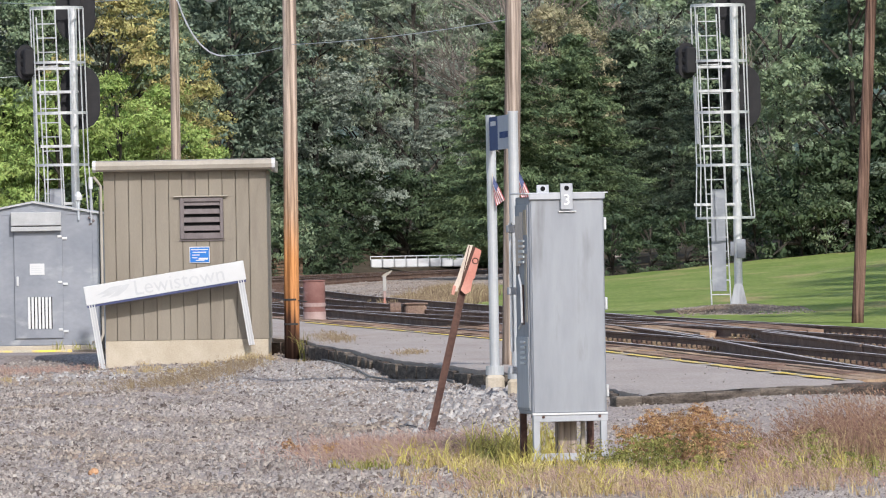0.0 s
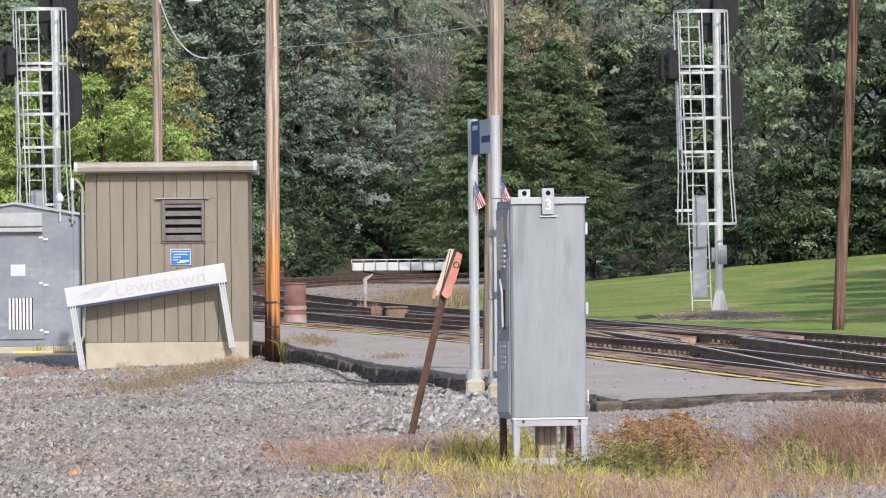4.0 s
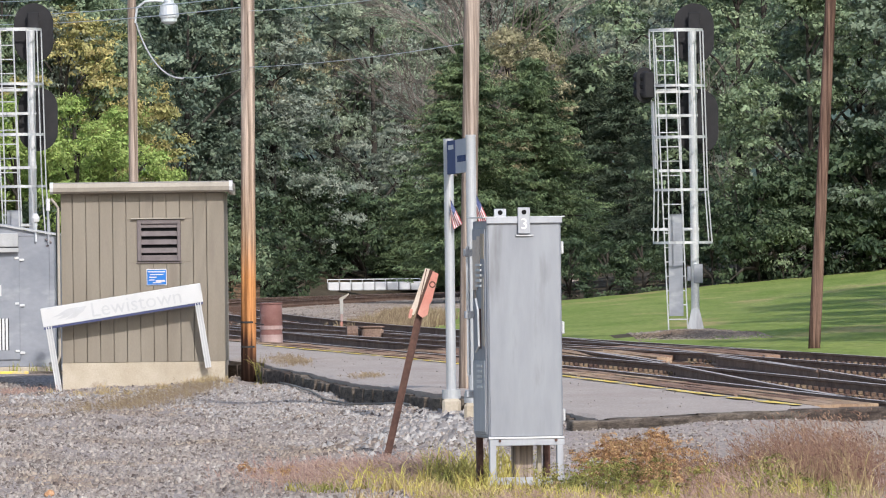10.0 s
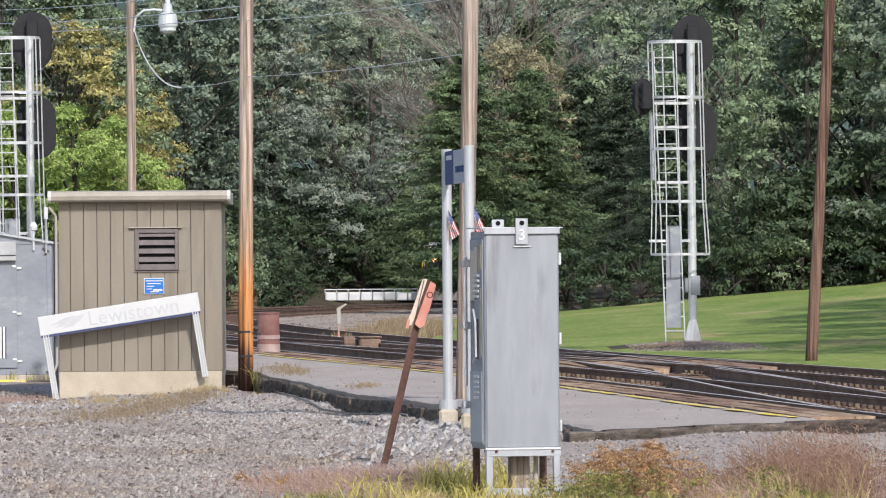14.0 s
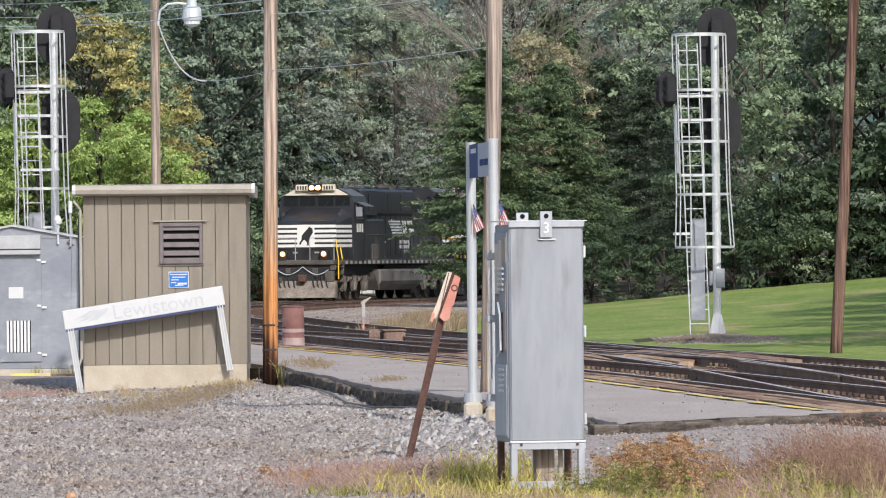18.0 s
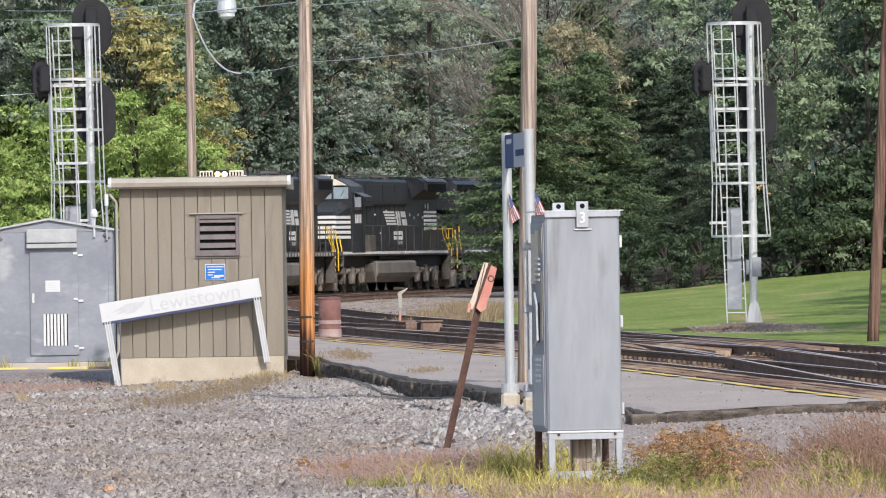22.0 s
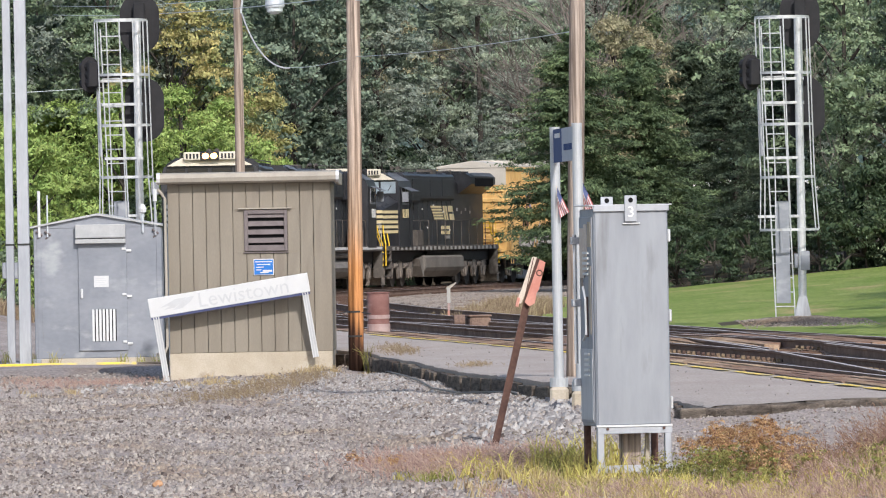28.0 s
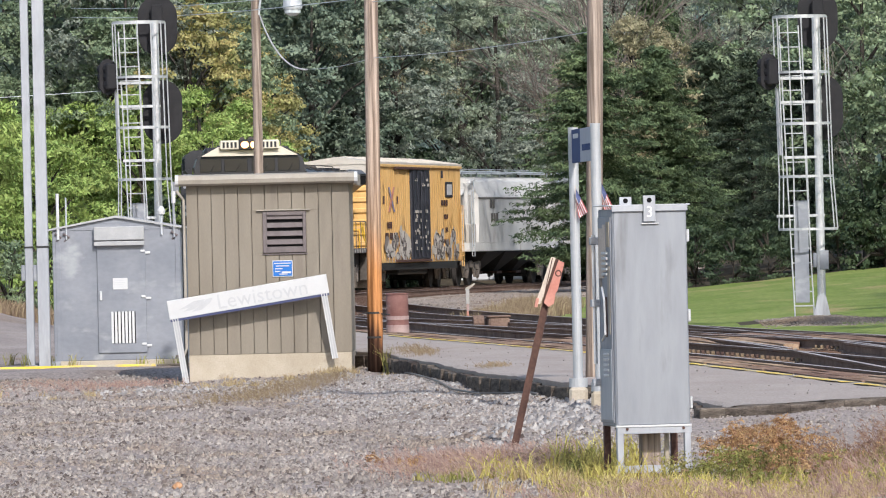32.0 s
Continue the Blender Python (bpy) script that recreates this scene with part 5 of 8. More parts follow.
def build_truck(vehicle, x, wheelbase, axles, r=0.53, w=1.05, mat="truck_grey"):
    """A wheel truck: frames, wheels, axle boxes and springs, round a solid dark core put in for the shade beneath."""
    span = wheelbase * (axles - 1) / 2
    # oversized dark core: blocks the view through where the underside lies in shade
    truck = part("truck", boxes((x - span - 0.5, x + span + 0.5, -0.62, 0.62, 0.3, 1.05), bevel=0.05), "wheel_steel", vehicle, "grimy wheel truck, its dark core standing in for shade")
    for side in (1, -1):
        bm = bmesh.new()
        y0, y1 = sorted((side * (w + 0.04), side * (w + 0.11)))
        prism(bm, [(x - span - 0.72, 0.86), (x - span - 0.5, 0.74), (x + span + 0.5, 0.74), (x + span + 0.72, 0.86), (x + span + 0.6, 1.0), (x + span * 0.45, 0.94), (x, 1.04), (x - span * 0.45, 0.94), (x - span - 0.6, 1.0)], "y", y0, y1)
        part("side_frame", bm, mat, truck)
        for i in range(axles):
            ax = x - span + i * wheelbase
            bm = bmesh.new()
            tube(bm, (ax, side * (w - 0.34), r), (ax, side * (w - 0.2), r), r, seg=20)
            tube(bm, (ax, side * (w - 0.36), r), (ax, side * (w - 0.34), r), r + 0.03, seg=20)
            part("wheel", bm, "wheel_steel", truck)
            box_y = sorted((side * (w + 0.1), side * (w + 0.17)))
            part("axle_box", boxes((ax - 0.15, ax + 0.15, *box_y, r - 0.17, r + 0.16), bevel=0.05), mat, truck)
            bm = bmesh.new()
            prism(bm, [(ax - 0.56, 0.76), (ax - 0.34, 0.34), (ax - 0.17, 0.34), (ax - 0.15, 0.66), (ax + 0.15, 0.66), (ax + 0.17, 0.34), (ax + 0.34, 0.34), (ax + 0.56, 0.76)], "y", *sorted((side * (w + 0.05), side * (w + 0.12))))
            part("pedestal", bm, mat, truck)
            for dx in (-0.43, 0.43):
                y_a = side * (w + 0.1)
                part("spring", tubes(((ax + dx, y_a, r + 0.25), (ax + dx, y_a, r + 0.46), 0.06), seg=8), "wheel_steel", truck)
            if axles == 3 and i < 2:
                bm = bmesh.new()
                tube(bm, (ax + wheelbase * 0.38, side * (w + 0.12), r + 0.32), (ax + wheelbase * 0.66, side * (w + 0.12), r + 0.28), 0.075, seg=10)
                part("brake_cylinder", bm, mat, truck)
    return truck


def bars(parent, mat, side, y, x_mid, z, n, w, h, gap, name="number_bar"):
    """A row of plain bars in place of figures."""
    for i in range(n):
        x = x_mid + (i - (n - 1) / 2) * (w + gap)
        ya, yb = sorted((side * y, side * (y + 0.012)))
        part(name, boxes((x - w / 2, x + w / 2, ya, yb, z - h / 2, z + h / 2)), mat, parent)


def build_loco(style, label, stripe="loco_white"):
    loco = thing("locomotive", Matrix(), label, "locomotive", "locomotives of the train")
    wide_fan = style != "ge_back"
    frame_part = part("underframe", boxes((-10.1, 10.2, -1.5, 1.5, 1.42, 1.62), bevel=0.03), "loco_dusty", loco)
    part("centre_beam", boxes((-9.9, 10.0, -1.1, 1.1, 0.98, 1.42), bevel=0.03), "wheel_steel", loco)
    # white dashes along the sill
    for side in (1, -1):
        for i in range(26):
            x = -9.4 + i * 0.74
            ya, yb = sorted((side * 1.5, side * 1.512))
            if style == "lead" or stripe == "stripe_buff":
                part("sill_stripe", boxes((x, x + 0.32, ya, yb, 1.45, 1.58)), "sill_grey", frame_part, "pale sill stripe")
            else:
                part("sill_stripe", boxes((x, x + 0.69, ya, yb, 1.5, 1.6)), "hopper_grey", frame_part, "white sill stripe")
    # fuel tank
    bm = bmesh.new()
    prism(bm, [(-1.4, 1.22), (-1.48, 1.14), (-1.5, 0.74), (-1.42, 0.6), (-1.1, 0.36), (1.1, 0.36), (1.42, 0.6), (1.5, 0.74), (1.48, 1.14), (1.4, 1.22)] if style != "ge_back" else [(1.38 * math.cos(a) + 0.1 * math.copysign(1, math.cos(a)), 0.82 + 0.46 * math.sin(a)) for a in np.linspace(0, 2 * math.pi, 20, endpoint=False)], "x", -3.4, 3.6)
    tank = part("fuel_tank", bm, "tank_grey", loco, "dusty grey fuel tank")
    bm = bmesh.new()
    prism(bm, [(3.6, 1.2), (4.3, 1.1), (4.1, 0.8), (3.7, 0.4), (3.5, 0.4)], "y", -1.4, 1.4)
    part("tank_end", bm, "tank_grey", tank)
    for side in (1, -1):
        part("air_reservoir", tubes(((-1.5, side * 1.22, 1.34), (2.4, side * 1.22, 1.34), 0.15 if style == "ge_back" else 0.08), seg=12), "tank_grey" if style == "ge_back" else "wheel_steel", tank)
        part("battery_box", boxes((3.9, 5.0, *sorted((side * 1.0, side * 1.5)), 1.6, 2.25), bevel=0.03), "loco_dusty", loco)
    for x in (6.75, -6.75):
        build_truck(loco, x, 1.72, 3)
    # long hood
    bm = bmesh.new()
    prism(bm, [(-0.92, 1.58), (-0.92, 4.15), (-0.72, 4.42), (0.72, 4.42), (0.92, 4.15), (0.92, 1.58)], "x", -9.75 if style == "ge" else -9.3, 6.0)
    hood = part("long_hood", bm, "loco_black", loco, "soot-black long hood")
    for i in range(12):
        x = -4.4 + i * 0.85
        for side in (1, -1):
            ya, yb = sorted((side * 0.92, side * 0.945))
            part("hood_door", boxes((x, x + 0.79, ya, yb, 1.75, 3.45), bevel=0.01), "loco_black", hood)
    # radiator section with its flared wings
    bm = bmesh.new()
    if style == "ge_back":
        prism(bm, [(-1.12, 3.30), (-1.16, 3.45), (-1.16, 4.36), (-1.0, 4.52), (1.0, 4.52), (1.16, 4.36), (1.16, 3.45), (1.12, 3.30)], "x", -9.5, -3.9)
    elif style == "ge":
        prism(bm, [(-0.95, 3.72), (-1.5, 4.12), (-1.5, 4.4), (-1.25, 4.56), (1.25, 4.56), (1.5, 4.4), (1.5, 4.12), (0.95, 3.72)], "x", -9.6, -5.0)
    else:
        prism(bm, [(-0.95, 3.45), (-1.52, 3.98), (-1.52, 4.42), (-1.30, 4.58), (1.30, 4.58), (1.52, 4.42), (1.52, 3.98), (0.95, 3.45)], "x", -9.5, -5.4)
    wings = part("radiator_housing", bm, "loco_black", hood, "flared radiator housing")
    for side in (1, -1):
        wy = {"ge_back": 1.17, "ge": 1.5, "lead": 1.52}[style]
        ya, yb = sorted((side * wy, side * (wy + 0.01)))
        part("radiator_grille", boxes((-9.2, -5.7, ya, yb, 4.02, 4.36)), "dark", wings)
        if style == "ge_back":
            continue
        # overlay on the wing's upper slope, coloured as reflected sky
        bm = bmesh.new()
        quad_mesh(bm, [(-9.4, side * 1.525, 4.43), (-5.5, side * 1.525, 4.43), (-5.5, side * 1.32, 4.585), (-9.4, side * 1.32, 4.585)])
        bmesh.ops.solidify(bm, geom=bm.faces[:], thickness=0.01)
        part("wing_top", bm, "loco_roof", wings)
    for x in (-8.4, -7.0, -5.6):
        part("roof_fan", tubes(((x, 0, 4.56), (x, 0, 4.66), 0.62), seg=18), "loco_black", wings)
    # equipment behind the cab
    part("blower_housing", boxes((3.0, 6.0, -1.2, 1.2, 3.35, 4.5), bevel=0.08), "loco_black", hood)
    part("dynamic_grid", boxes((-3.8, 2.9, -1.08, 1.08, 3.42, 4.5), bevel=0.10), "loco_black", hood)
    for side in (1, -1):
        for xa, xb in ((-3.4, -1.4), (-1.2, 0.8), (1.0, 2.7), (3.2, 4.5), (4.7, 5.8)):
            wy = 1.2 if xa > 3 else 1.08
            part("hood_panel", boxes((xa, xb, *sorted((side * wy, side * (wy + 0.02))), 3.6, 4.3), bevel=0.008), "loco_black", hood)
    for xa, xb, w in ((-4.8, -4.0, 0.5), (0.9, 1.6, 0.6), (3.4, 4.2, 0.8), (5.0, 5.6, 0.45)):
        part("roof_box", boxes((xa, xb, -w, w, 4.42, 4.57), bevel=0.03), "loco_black", hood)
    for x in (-1.6, 0.2):
        part("grid_fan", tubes(((x, 0, 4.5), (x, 0, 4.6), 0.55), seg=16), "loco_black", hood)
    for side in (1, -1):
        bm = bmesh.new()
        polyline(bm, [(-3.6, side * 0.95, 4.5), (-3.6, side * 0.95, 4.68), (5.6, side * 0.95, 4.68), (5.6, side * 0.95, 4.5)], 0.016, 6)
        part("roof_grab_rail", bm, "loco_dusty", hood)
        for x, z in ((-2.2, 2.95), (-0.4, 3.2), (0.7, 2.3), (1.6, 3.05), (-3.4, 2.2)):
            ya, yb = sorted((side * 0.94, side * 0.958))
            part("stencil_bar", boxes((x, x + 0.14, ya, yb, z, z + 0.07)), "loco_white", hood, "small white stencil mark")
    part("exhaust_stack", boxes((-3.6, -2.9, -0.35, 0.35, 4.4, 4.72), bevel=0.04), "loco_dusty", hood)
    part("horn", tubes(((2.2, 0.2, 4.75), (2.75, 0.2, 4.75), 0.03, 0.09), ((2.2, -0.05, 4.75), (2.7, -0.05, 4.75), 0.03, 0.08)), "loco_dusty", hood)
    if style == "lead":
        for side in (1, -1):
            ya, yb = sorted((side * 0.92, side * 1.45))
            part("equipment_cabinet", boxes((2.9, 6.0, ya, yb, 1.6, 3.25), bevel=0.05), "loco_black", loco)
    # cab
    cab_profile = [(-1.53, 1.58), (-1.53, 4.02), (-1.45, 4.30), (-0.92, 4.66), (0.92, 4.66), (1.45, 4.30), (1.53, 4.02), (1.53, 1.58)]
    bm = bmesh.new()
    prism(bm, cab_profile, "x", 6.0, CF)
    cab = part("cab", bm, "loco_black", loco, "black crew cab")
    bm = bmesh.new()
    prism(bm, [(-1.34, 4.36), (-0.86, 4.66), (0.86, 4.66), (1.34, 4.36)], "x", CF - 0.2, CF + 0.1)
    part("visor_panel", bm, "loco_cream", cab, "cream panel above the windscreen")
    for side in (1, -1):
        # overlay on the black roof slope, coloured as reflected sky
        bm = bmesh.new()
        quad_mesh(bm, [(6.02, side * 1.46, 4.315), (CF - 0.1, side * 1.46, 4.315), (CF - 0.1, side * 0.93, 4.675), (6.1, side * 0.93, 4.675)])
        bmesh.ops.solidify(bm, geom=bm.faces[:], thickness=0.012)
        part("roof_slope", bm, "loco_roof", cab)
        ya, yb = sorted((side * 1.53, side * 1.55))
        win = part("side_window", boxes((6.6, 7.85, ya, yb, 3.25, 3.98), bevel=0.01), "loco_roof", cab)
        yc, yd = sorted((side * 1.55, side * 1.56))
        for xa, xb in ((6.67, 7.18), (7.27, 7.78)):
            part("pane", boxes((xa, xb, yc, yd, 3.32, 3.92)), "glass", win)
        bm = bmesh.new()
        quad_mesh(bm, [(6.5, side * 1.55, 4.03), (7.95, side * 1.55, 4.03), (7.95, side * 1.98, 3.82), (6.5, side * 1.98, 3.82)])
        bmesh.ops.solidify(bm, geom=bm.faces[:], thickness=0.03)
        part("sunshade", bm, "loco_roof", cab, "pale window awning")
        part("mirror", boxes((7.98, 8.04, *sorted((side * 1.6, side * 1.85)), 3.35, 3.8), bevel=0.01), "loco_roof", cab)
        part("cab_door", boxes((6.06, 6.5, ya, yb, 1.65, 3.5), bevel=0.01), "loco_black", cab)
        bars(cab, stripe, side, 1.555, 7.3, 2.9, 4, 0.16, 0.34, 0.12)
    # windscreen
    for ya, yb in ((-1.38, -0.78), (-0.70, -0.06), (0.06, 0.70), (0.78, 1.38)):
        part("windscreen", boxes((CF - 0.01, CF + 0.02, ya, yb, 3.74 if style == "ge" else 3.86, 4.28), bevel=0.008), "glass_sky" if style == "ge" else "glass", cab, "windscreen pane, painted sky reflection where pale")
        part("wiper", tubes(((CF + 0.035, (ya + yb) / 2, 3.86), (CF + 0.035, (ya + yb) / 2 + 0.12, 4.1), 0.012), seg=5), "rubber", cab)
    board = part("number_board", boxes((CF + 0.05, CF + 0.25, -0.82, 0.82, 4.56, 4.86), bevel=0.03), "loco_cream", cab, "cream number board housing")
    for i in range(4):
        for mid in (-0.55, 0.55):
            y = mid + (i - 1.5) * 0.11
            part("number_bar", boxes((CF + 0.25, CF + 0.26, y - 0.03, y + 0.03, 4.62, 4.80)), "loco_black", board)
    part("light_housing", boxes((CF + 0.24, CF + 0.28, -0.3, 0.3, 4.55, 4.88), bevel=0.02), "loco_black", board)
    for y in (-0.13, 0.13):
        bm = bmesh.new()
        tube(bm, (CF + 0.27, y, 4.71), (CF + 0.32, y, 4.71), 0.085, seg=16)
        if style == "lead":
            # added glowing ring for the headlight's glare
            rim = bmesh.new()
            tube(rim, (CF + 0.27, y, 4.71), (CF + 0.3, y, 4.71), 0.115, seg=18)
            part("reflector", rim, "reflector", board, "warm glowing ring put round the lamp for its glare")
        part("headlight", bm, "headlight" if style == "lead" else "glass", board, "blazing headlight" if style == "lead" else "unlit headlight")
    for y in (-0.6, 0.3, 0.7):
        part("aerial", tubes(((7.2, y, 4.64), (7.2, y, 4.86), 0.03), seg=6), "loco_dusty", cab)
    # nose: tapered in plan, its top falling forward, with chamfered shoulders
    nf, wf, wb = 9.95, 1.25, 1.47
    top_b = 3.72 if style == "lead" else 3.60
    bm = bmesh.new()
    rings = [[bm.verts.new((x, y, z)) for y, z in sec] for x, sec in (
        (nf, ((-wf, 1.58), (-wf, 2.98), (-wf + 0.16, 3.1), (wf - 0.16, 3.1), (wf, 2.98), (wf, 1.58))),
        (nf - 0.12, ((-wf - 0.01, 1.58), (-wf - 0.01, 3.04), (-wf + 0.14, 3.18), (wf - 0.14, 3.18), (wf + 0.01, 3.04), (wf + 0.01, 1.58))),
        (CF, ((-wb, 1.58), (-wb, 3.34), (-wb + 0.42, top_b), (wb - 0.42, top_b), (wb, 3.34), (wb, 1.58))))]
    for a, b in zip(rings, rings[1:]):
        for k in range(6):
            bm.faces.new((a[k], a[(k + 1) % 6], b[(k + 1) % 6], b[k]))
    bm.faces.new(rings[0]), bm.faces.new(rings[-1][::-1])
    bmesh.ops.recalc_face_normals(bm, faces=bm.faces)
    nose = part("nose", bm, "loco_black", loco, "blunt black nose with painted bands")
    # overlays on the shoulders, coloured as the sky's reflection
    for side in (1, -1):
        bm = bmesh.new()
        quad_mesh(bm, [(nf - 0.3, side * (wf + 0.035), 3.09), (CF + 0.05, side * (wb + 0.005), 3.35), (CF + 0.05, side * (wb - 0.405), top_b + 0.01), (nf - 0.3, side * (wf - 0.12), 3.235)])
        bmesh.ops.solidify(bm, geom=bm.faces[:], thickness=0.012)
        part("nose_shoulder", bm, "loco_sheen", nose, "chamfered shoulder with a sky reflection put into its colour")
    part("nose_hatch", boxes((nf - 0.02, nf + 0.004, -0.5, 0.5, 2.96, 3.05), bevel=0.004), "loco_dusty", nose)
    part("nose_door", boxes((nf - 0.01, nf + 0.006, -1.1, -0.55, 1.7, 2.93), bevel=0.004), "loco_black", nose)
    for i in range(5):
        z = 2.97 - i * 0.195
        part("nose_band", boxes((nf + 0.007, nf + 0.018, -wf, wf, z - 0.058, z + 0.058)), stripe, nose, "painted nose band")
        for side in (1, -1):
            bm = bmesh.new()
            prism(bm, [(nf + 0.016, side * (wf + 0.004)), (CF + 0.12, side * (wb - 0.006)), (CF + 0.12, side * (wb + 0.012)), (nf + 0.016, side * (wf + 0.02))], "z", z - 0.058 - 0.01, z + 0.048)
            part("nose_band", bm, stripe, nose)
    if style == "lead":
        part("emblem_ground", boxes((nf + 0.019, nf + 0.026, -0.36, 0.36, 2.13, 3.03)), stripe, nose, "white panel behind the emblem")
        bm = bmesh.new()
        prism(bm, [(y, z - 0.13) for y, z in ((-0.24, 2.34), (-0.12, 2.52), (-0.04, 2.56), (0.06, 2.42), (0.03, 2.32), (0.12, 2.34), (0.13, 2.55), (0.22, 2.74), (0.3, 2.86), (0.27, 3.02), (0.14, 3.08), (0.04, 2.96), (-0.06, 2.86), (-0.17, 2.72), (-0.18, 2.56), (-0.28, 2.42))], "x", nf + 0.027, nf + 0.034)
        part("emblem", bm, "loco_black", nose, "black emblem shape")
        for y in (-0.45, 0.45):
            part("nose_lamp", boxes((nf + 0.005, nf + 0.03, y - 0.1, y + 0.1, 1.88, 1.95), bevel=0.01), "sill_grey", nose)
        for side in (1, -1):
            part("class_light", tubes(((nf - 0.9, side * 1.16, 3.45), (nf - 0.82, side * 1.18, 3.42), 0.07), seg=10), "loco_dusty", nose)
    # front and rear platforms, pilots, steps, rails
    for end in (1, -1):
        xa, xb = sorted((end * 9.85, end * 10.55))
        plat = part("end_platform", boxes((xa, xb, -1.3, 1.3, 1.42, 1.6), bevel=0.02), "loco_dusty", loco)
        bm = bmesh.new()
        prism(bm, [(end * 10.2, 0.78), (end * 10.25, 0.1), (end * 10.75, 0.1), (end * 10.45, 0.78)], "y", -1.36, 1.36)
        part("plow", bm, "truck_grey", plat, "grey steel plough")
        part("end_sheet", boxes((*sorted((end * 10.3, end * 10.42)), -1.3, 1.3, 0.72, 1.55), bevel=0.02), "loco_black", plat)
        for y, z, w, h in ((-1.2, 1.1, 0.16, 0.2), (-0.62, 1.18, 0.1, 0.12), (0.5, 1.12, 0.12, 0.18), (1.1, 0.95, 0.2, 0.22), (1.25, 1.3, 0.12, 0.1), (-1.0, 0.82, 0.14, 0.1)):
            part("pilot_fitting", boxes((*sorted((end * 10.42, end * 10.5)), y - w, y + w, z - h, z + h), bevel=0.02), "loco_dusty", plat)
        part("coupler", boxes((*sorted((end * 10.2, end * 10.75)), -0.17, 0.17, 0.72, 1.02), bevel=0.05), "rust", plat)
        part("anticlimber", boxes((*sorted((end * 10.4, end * 10.56)), -0.7, 0.7, 1.46, 1.62), bevel=0.02), "loco_dusty", plat)
        bm = bmesh.new()
        hose = [(end * 10.5, y, 1.35 - 0.32 * abs(math.sin(y * 2.6))) for y in np.linspace(-1.05, 1.05, 17)]
        polyline(bm, hose, 0.02, 6)
        part("air_hose", bm, "lamp_grey", plat, "looped grey air hoses")
        for k, y in enumerate((-1.0, -0.8, -0.62, -0.4, 0.4, 0.58, 0.75, 0.95)):
            bm = bmesh.new()
            polyline(bm, [(end * 10.46, y, 0.95), (end * 10.56, y + 0.05, 0.6), (end * 10.55, y + 0.12, 0.42)], 0.03, 6)
            part("brake_hose", bm, "rubber", plat)
        for side in (1, -1):
            y0 = side * 1.4
            for k, (x, zt) in enumerate(((end * 10.35, 2.45), (end * 9.75, 2.62))):
                bm = bmesh.new()
                polyline(bm, [(x, y0 + side * 0.04, 0.85), (x, y0 + side * 0.04, 1.7), (x - end * 0.25, y0 - side * 0.1, 2.15), (x - end * 0.35, y0 - side * 0.14, zt)], 0.026, 6)
                part("handrail", bm, "handrail_yellow", plat, "yellow grab rail")
            for k in range(4):
                ya, yb = sorted((side * 1.2, side * 1.52))
                part("step", boxes((*sorted((end * 9.8, end * 10.3)), ya, yb, 0.42 + k * 0.3, 0.46 + k * 0.3)), "loco_dusty", plat)
            part("step_side", boxes((*sorted((end * 9.72, end * 9.78)), *sorted((side * 1.15, side * 1.52)), 0.4, 1.45)), "loco_dusty", plat)
            if end == 1:
                lens = "ditchlight" if style == "lead" else "glass"
                bm = bmesh.new()
                tube(bm, (10.42, side * 0.85, 1.86), (10.5, side * 0.85, 1.86), 0.068, seg=14)
                if style == "lead":
                    # added glowing ring for the ditch light's glare
                    rim = bmesh.new()
                    tube(rim, (10.42, side * 0.85, 1.86), (10.47, side * 0.85, 1.86), 0.108, seg=16)
                    part("reflector", rim, "reflector", plat, "warm glowing ring put round the lamp for its glare")
                part("ditch_light", bm, lens, plat, "round ditch light")
                part("light_box", boxes((10.2, 10.42, side * 0.85 - 0.15, side * 0.85 + 0.15, 1.6, 2.0), bevel=0.02), "loco_black", plat)
        bm = bmesh.new()
        polyline(bm, [(end * 10.5, -1.3, 1.6), (end * 10.5, -1.3, 2.5), (end * 10.5, -0.3, 2.5), (end * 10.5, -0.3, 1.6)], 0.02, 6)
        polyline(bm, [(end * 10.5, 1.3, 1.6), (end * 10.5, 1.3, 2.5), (end * 10.5, 0.3, 2.5), (end * 10.5, 0.3, 1.6)], 0.02, 6)
        part("platform_rail", bm, "sill_grey" if end == 1 else "handrail_yellow", plat)
    for side in (1, -1):
        bm = bmesh.new()
        polyline(bm, [(-9.2, side * 1.46, 2.62), (5.8, side * 1.46, 2.62)], 0.018, 6)
        part("walkway_rail", bm, "loco_dusty", loco)
        for i in range(11):
            x = -9.2 + i * 1.5
            part("stanchion", tubes(((x, side * 1.46, 1.58), (x, side * 1.46, 2.62), 0.016), seg=6), "loco_dusty", loco)
        # painted company mark on the hood as plain slanted shapes, and small print as bars
        y, flip = 0.948, style == "ge_back"
        ya, yb = sorted((side * y, side * (y + 0.012)))

        def along(x):
            return -4.3 - x if flip else x
        for i in range(5):
            z = 3.22 - i * 0.118
            bm = bmesh.new()
            prism(bm, [(along(p), q) for p, q in ((-1.75 - 0.1 * i, z), (-1.83 - 0.1 * i, z - 0.075), (0.15 - 0.16 * i, z - 0.075), (0.22 - 0.16 * i, z))], "y", ya, yb)
            part("mark_band", bm, stripe, hood, "painted band of the company mark")
        for shape in (((-2.05, 3.22), (-2.4, 2.65), (-2.68, 2.65), (-2.33, 3.22)), ((-2.45, 3.22), (-2.8, 2.65), (-3.08, 2.65), (-2.73, 3.22)), ((-2.95, 3.22), (-3.1, 2.98), (-3.95, 2.98), (-3.8, 3.22)), ((-3.25, 2.9), (-3.4, 2.65), (-4.2, 2.65), (-4.05, 2.9))):
            bm = bmesh.new()
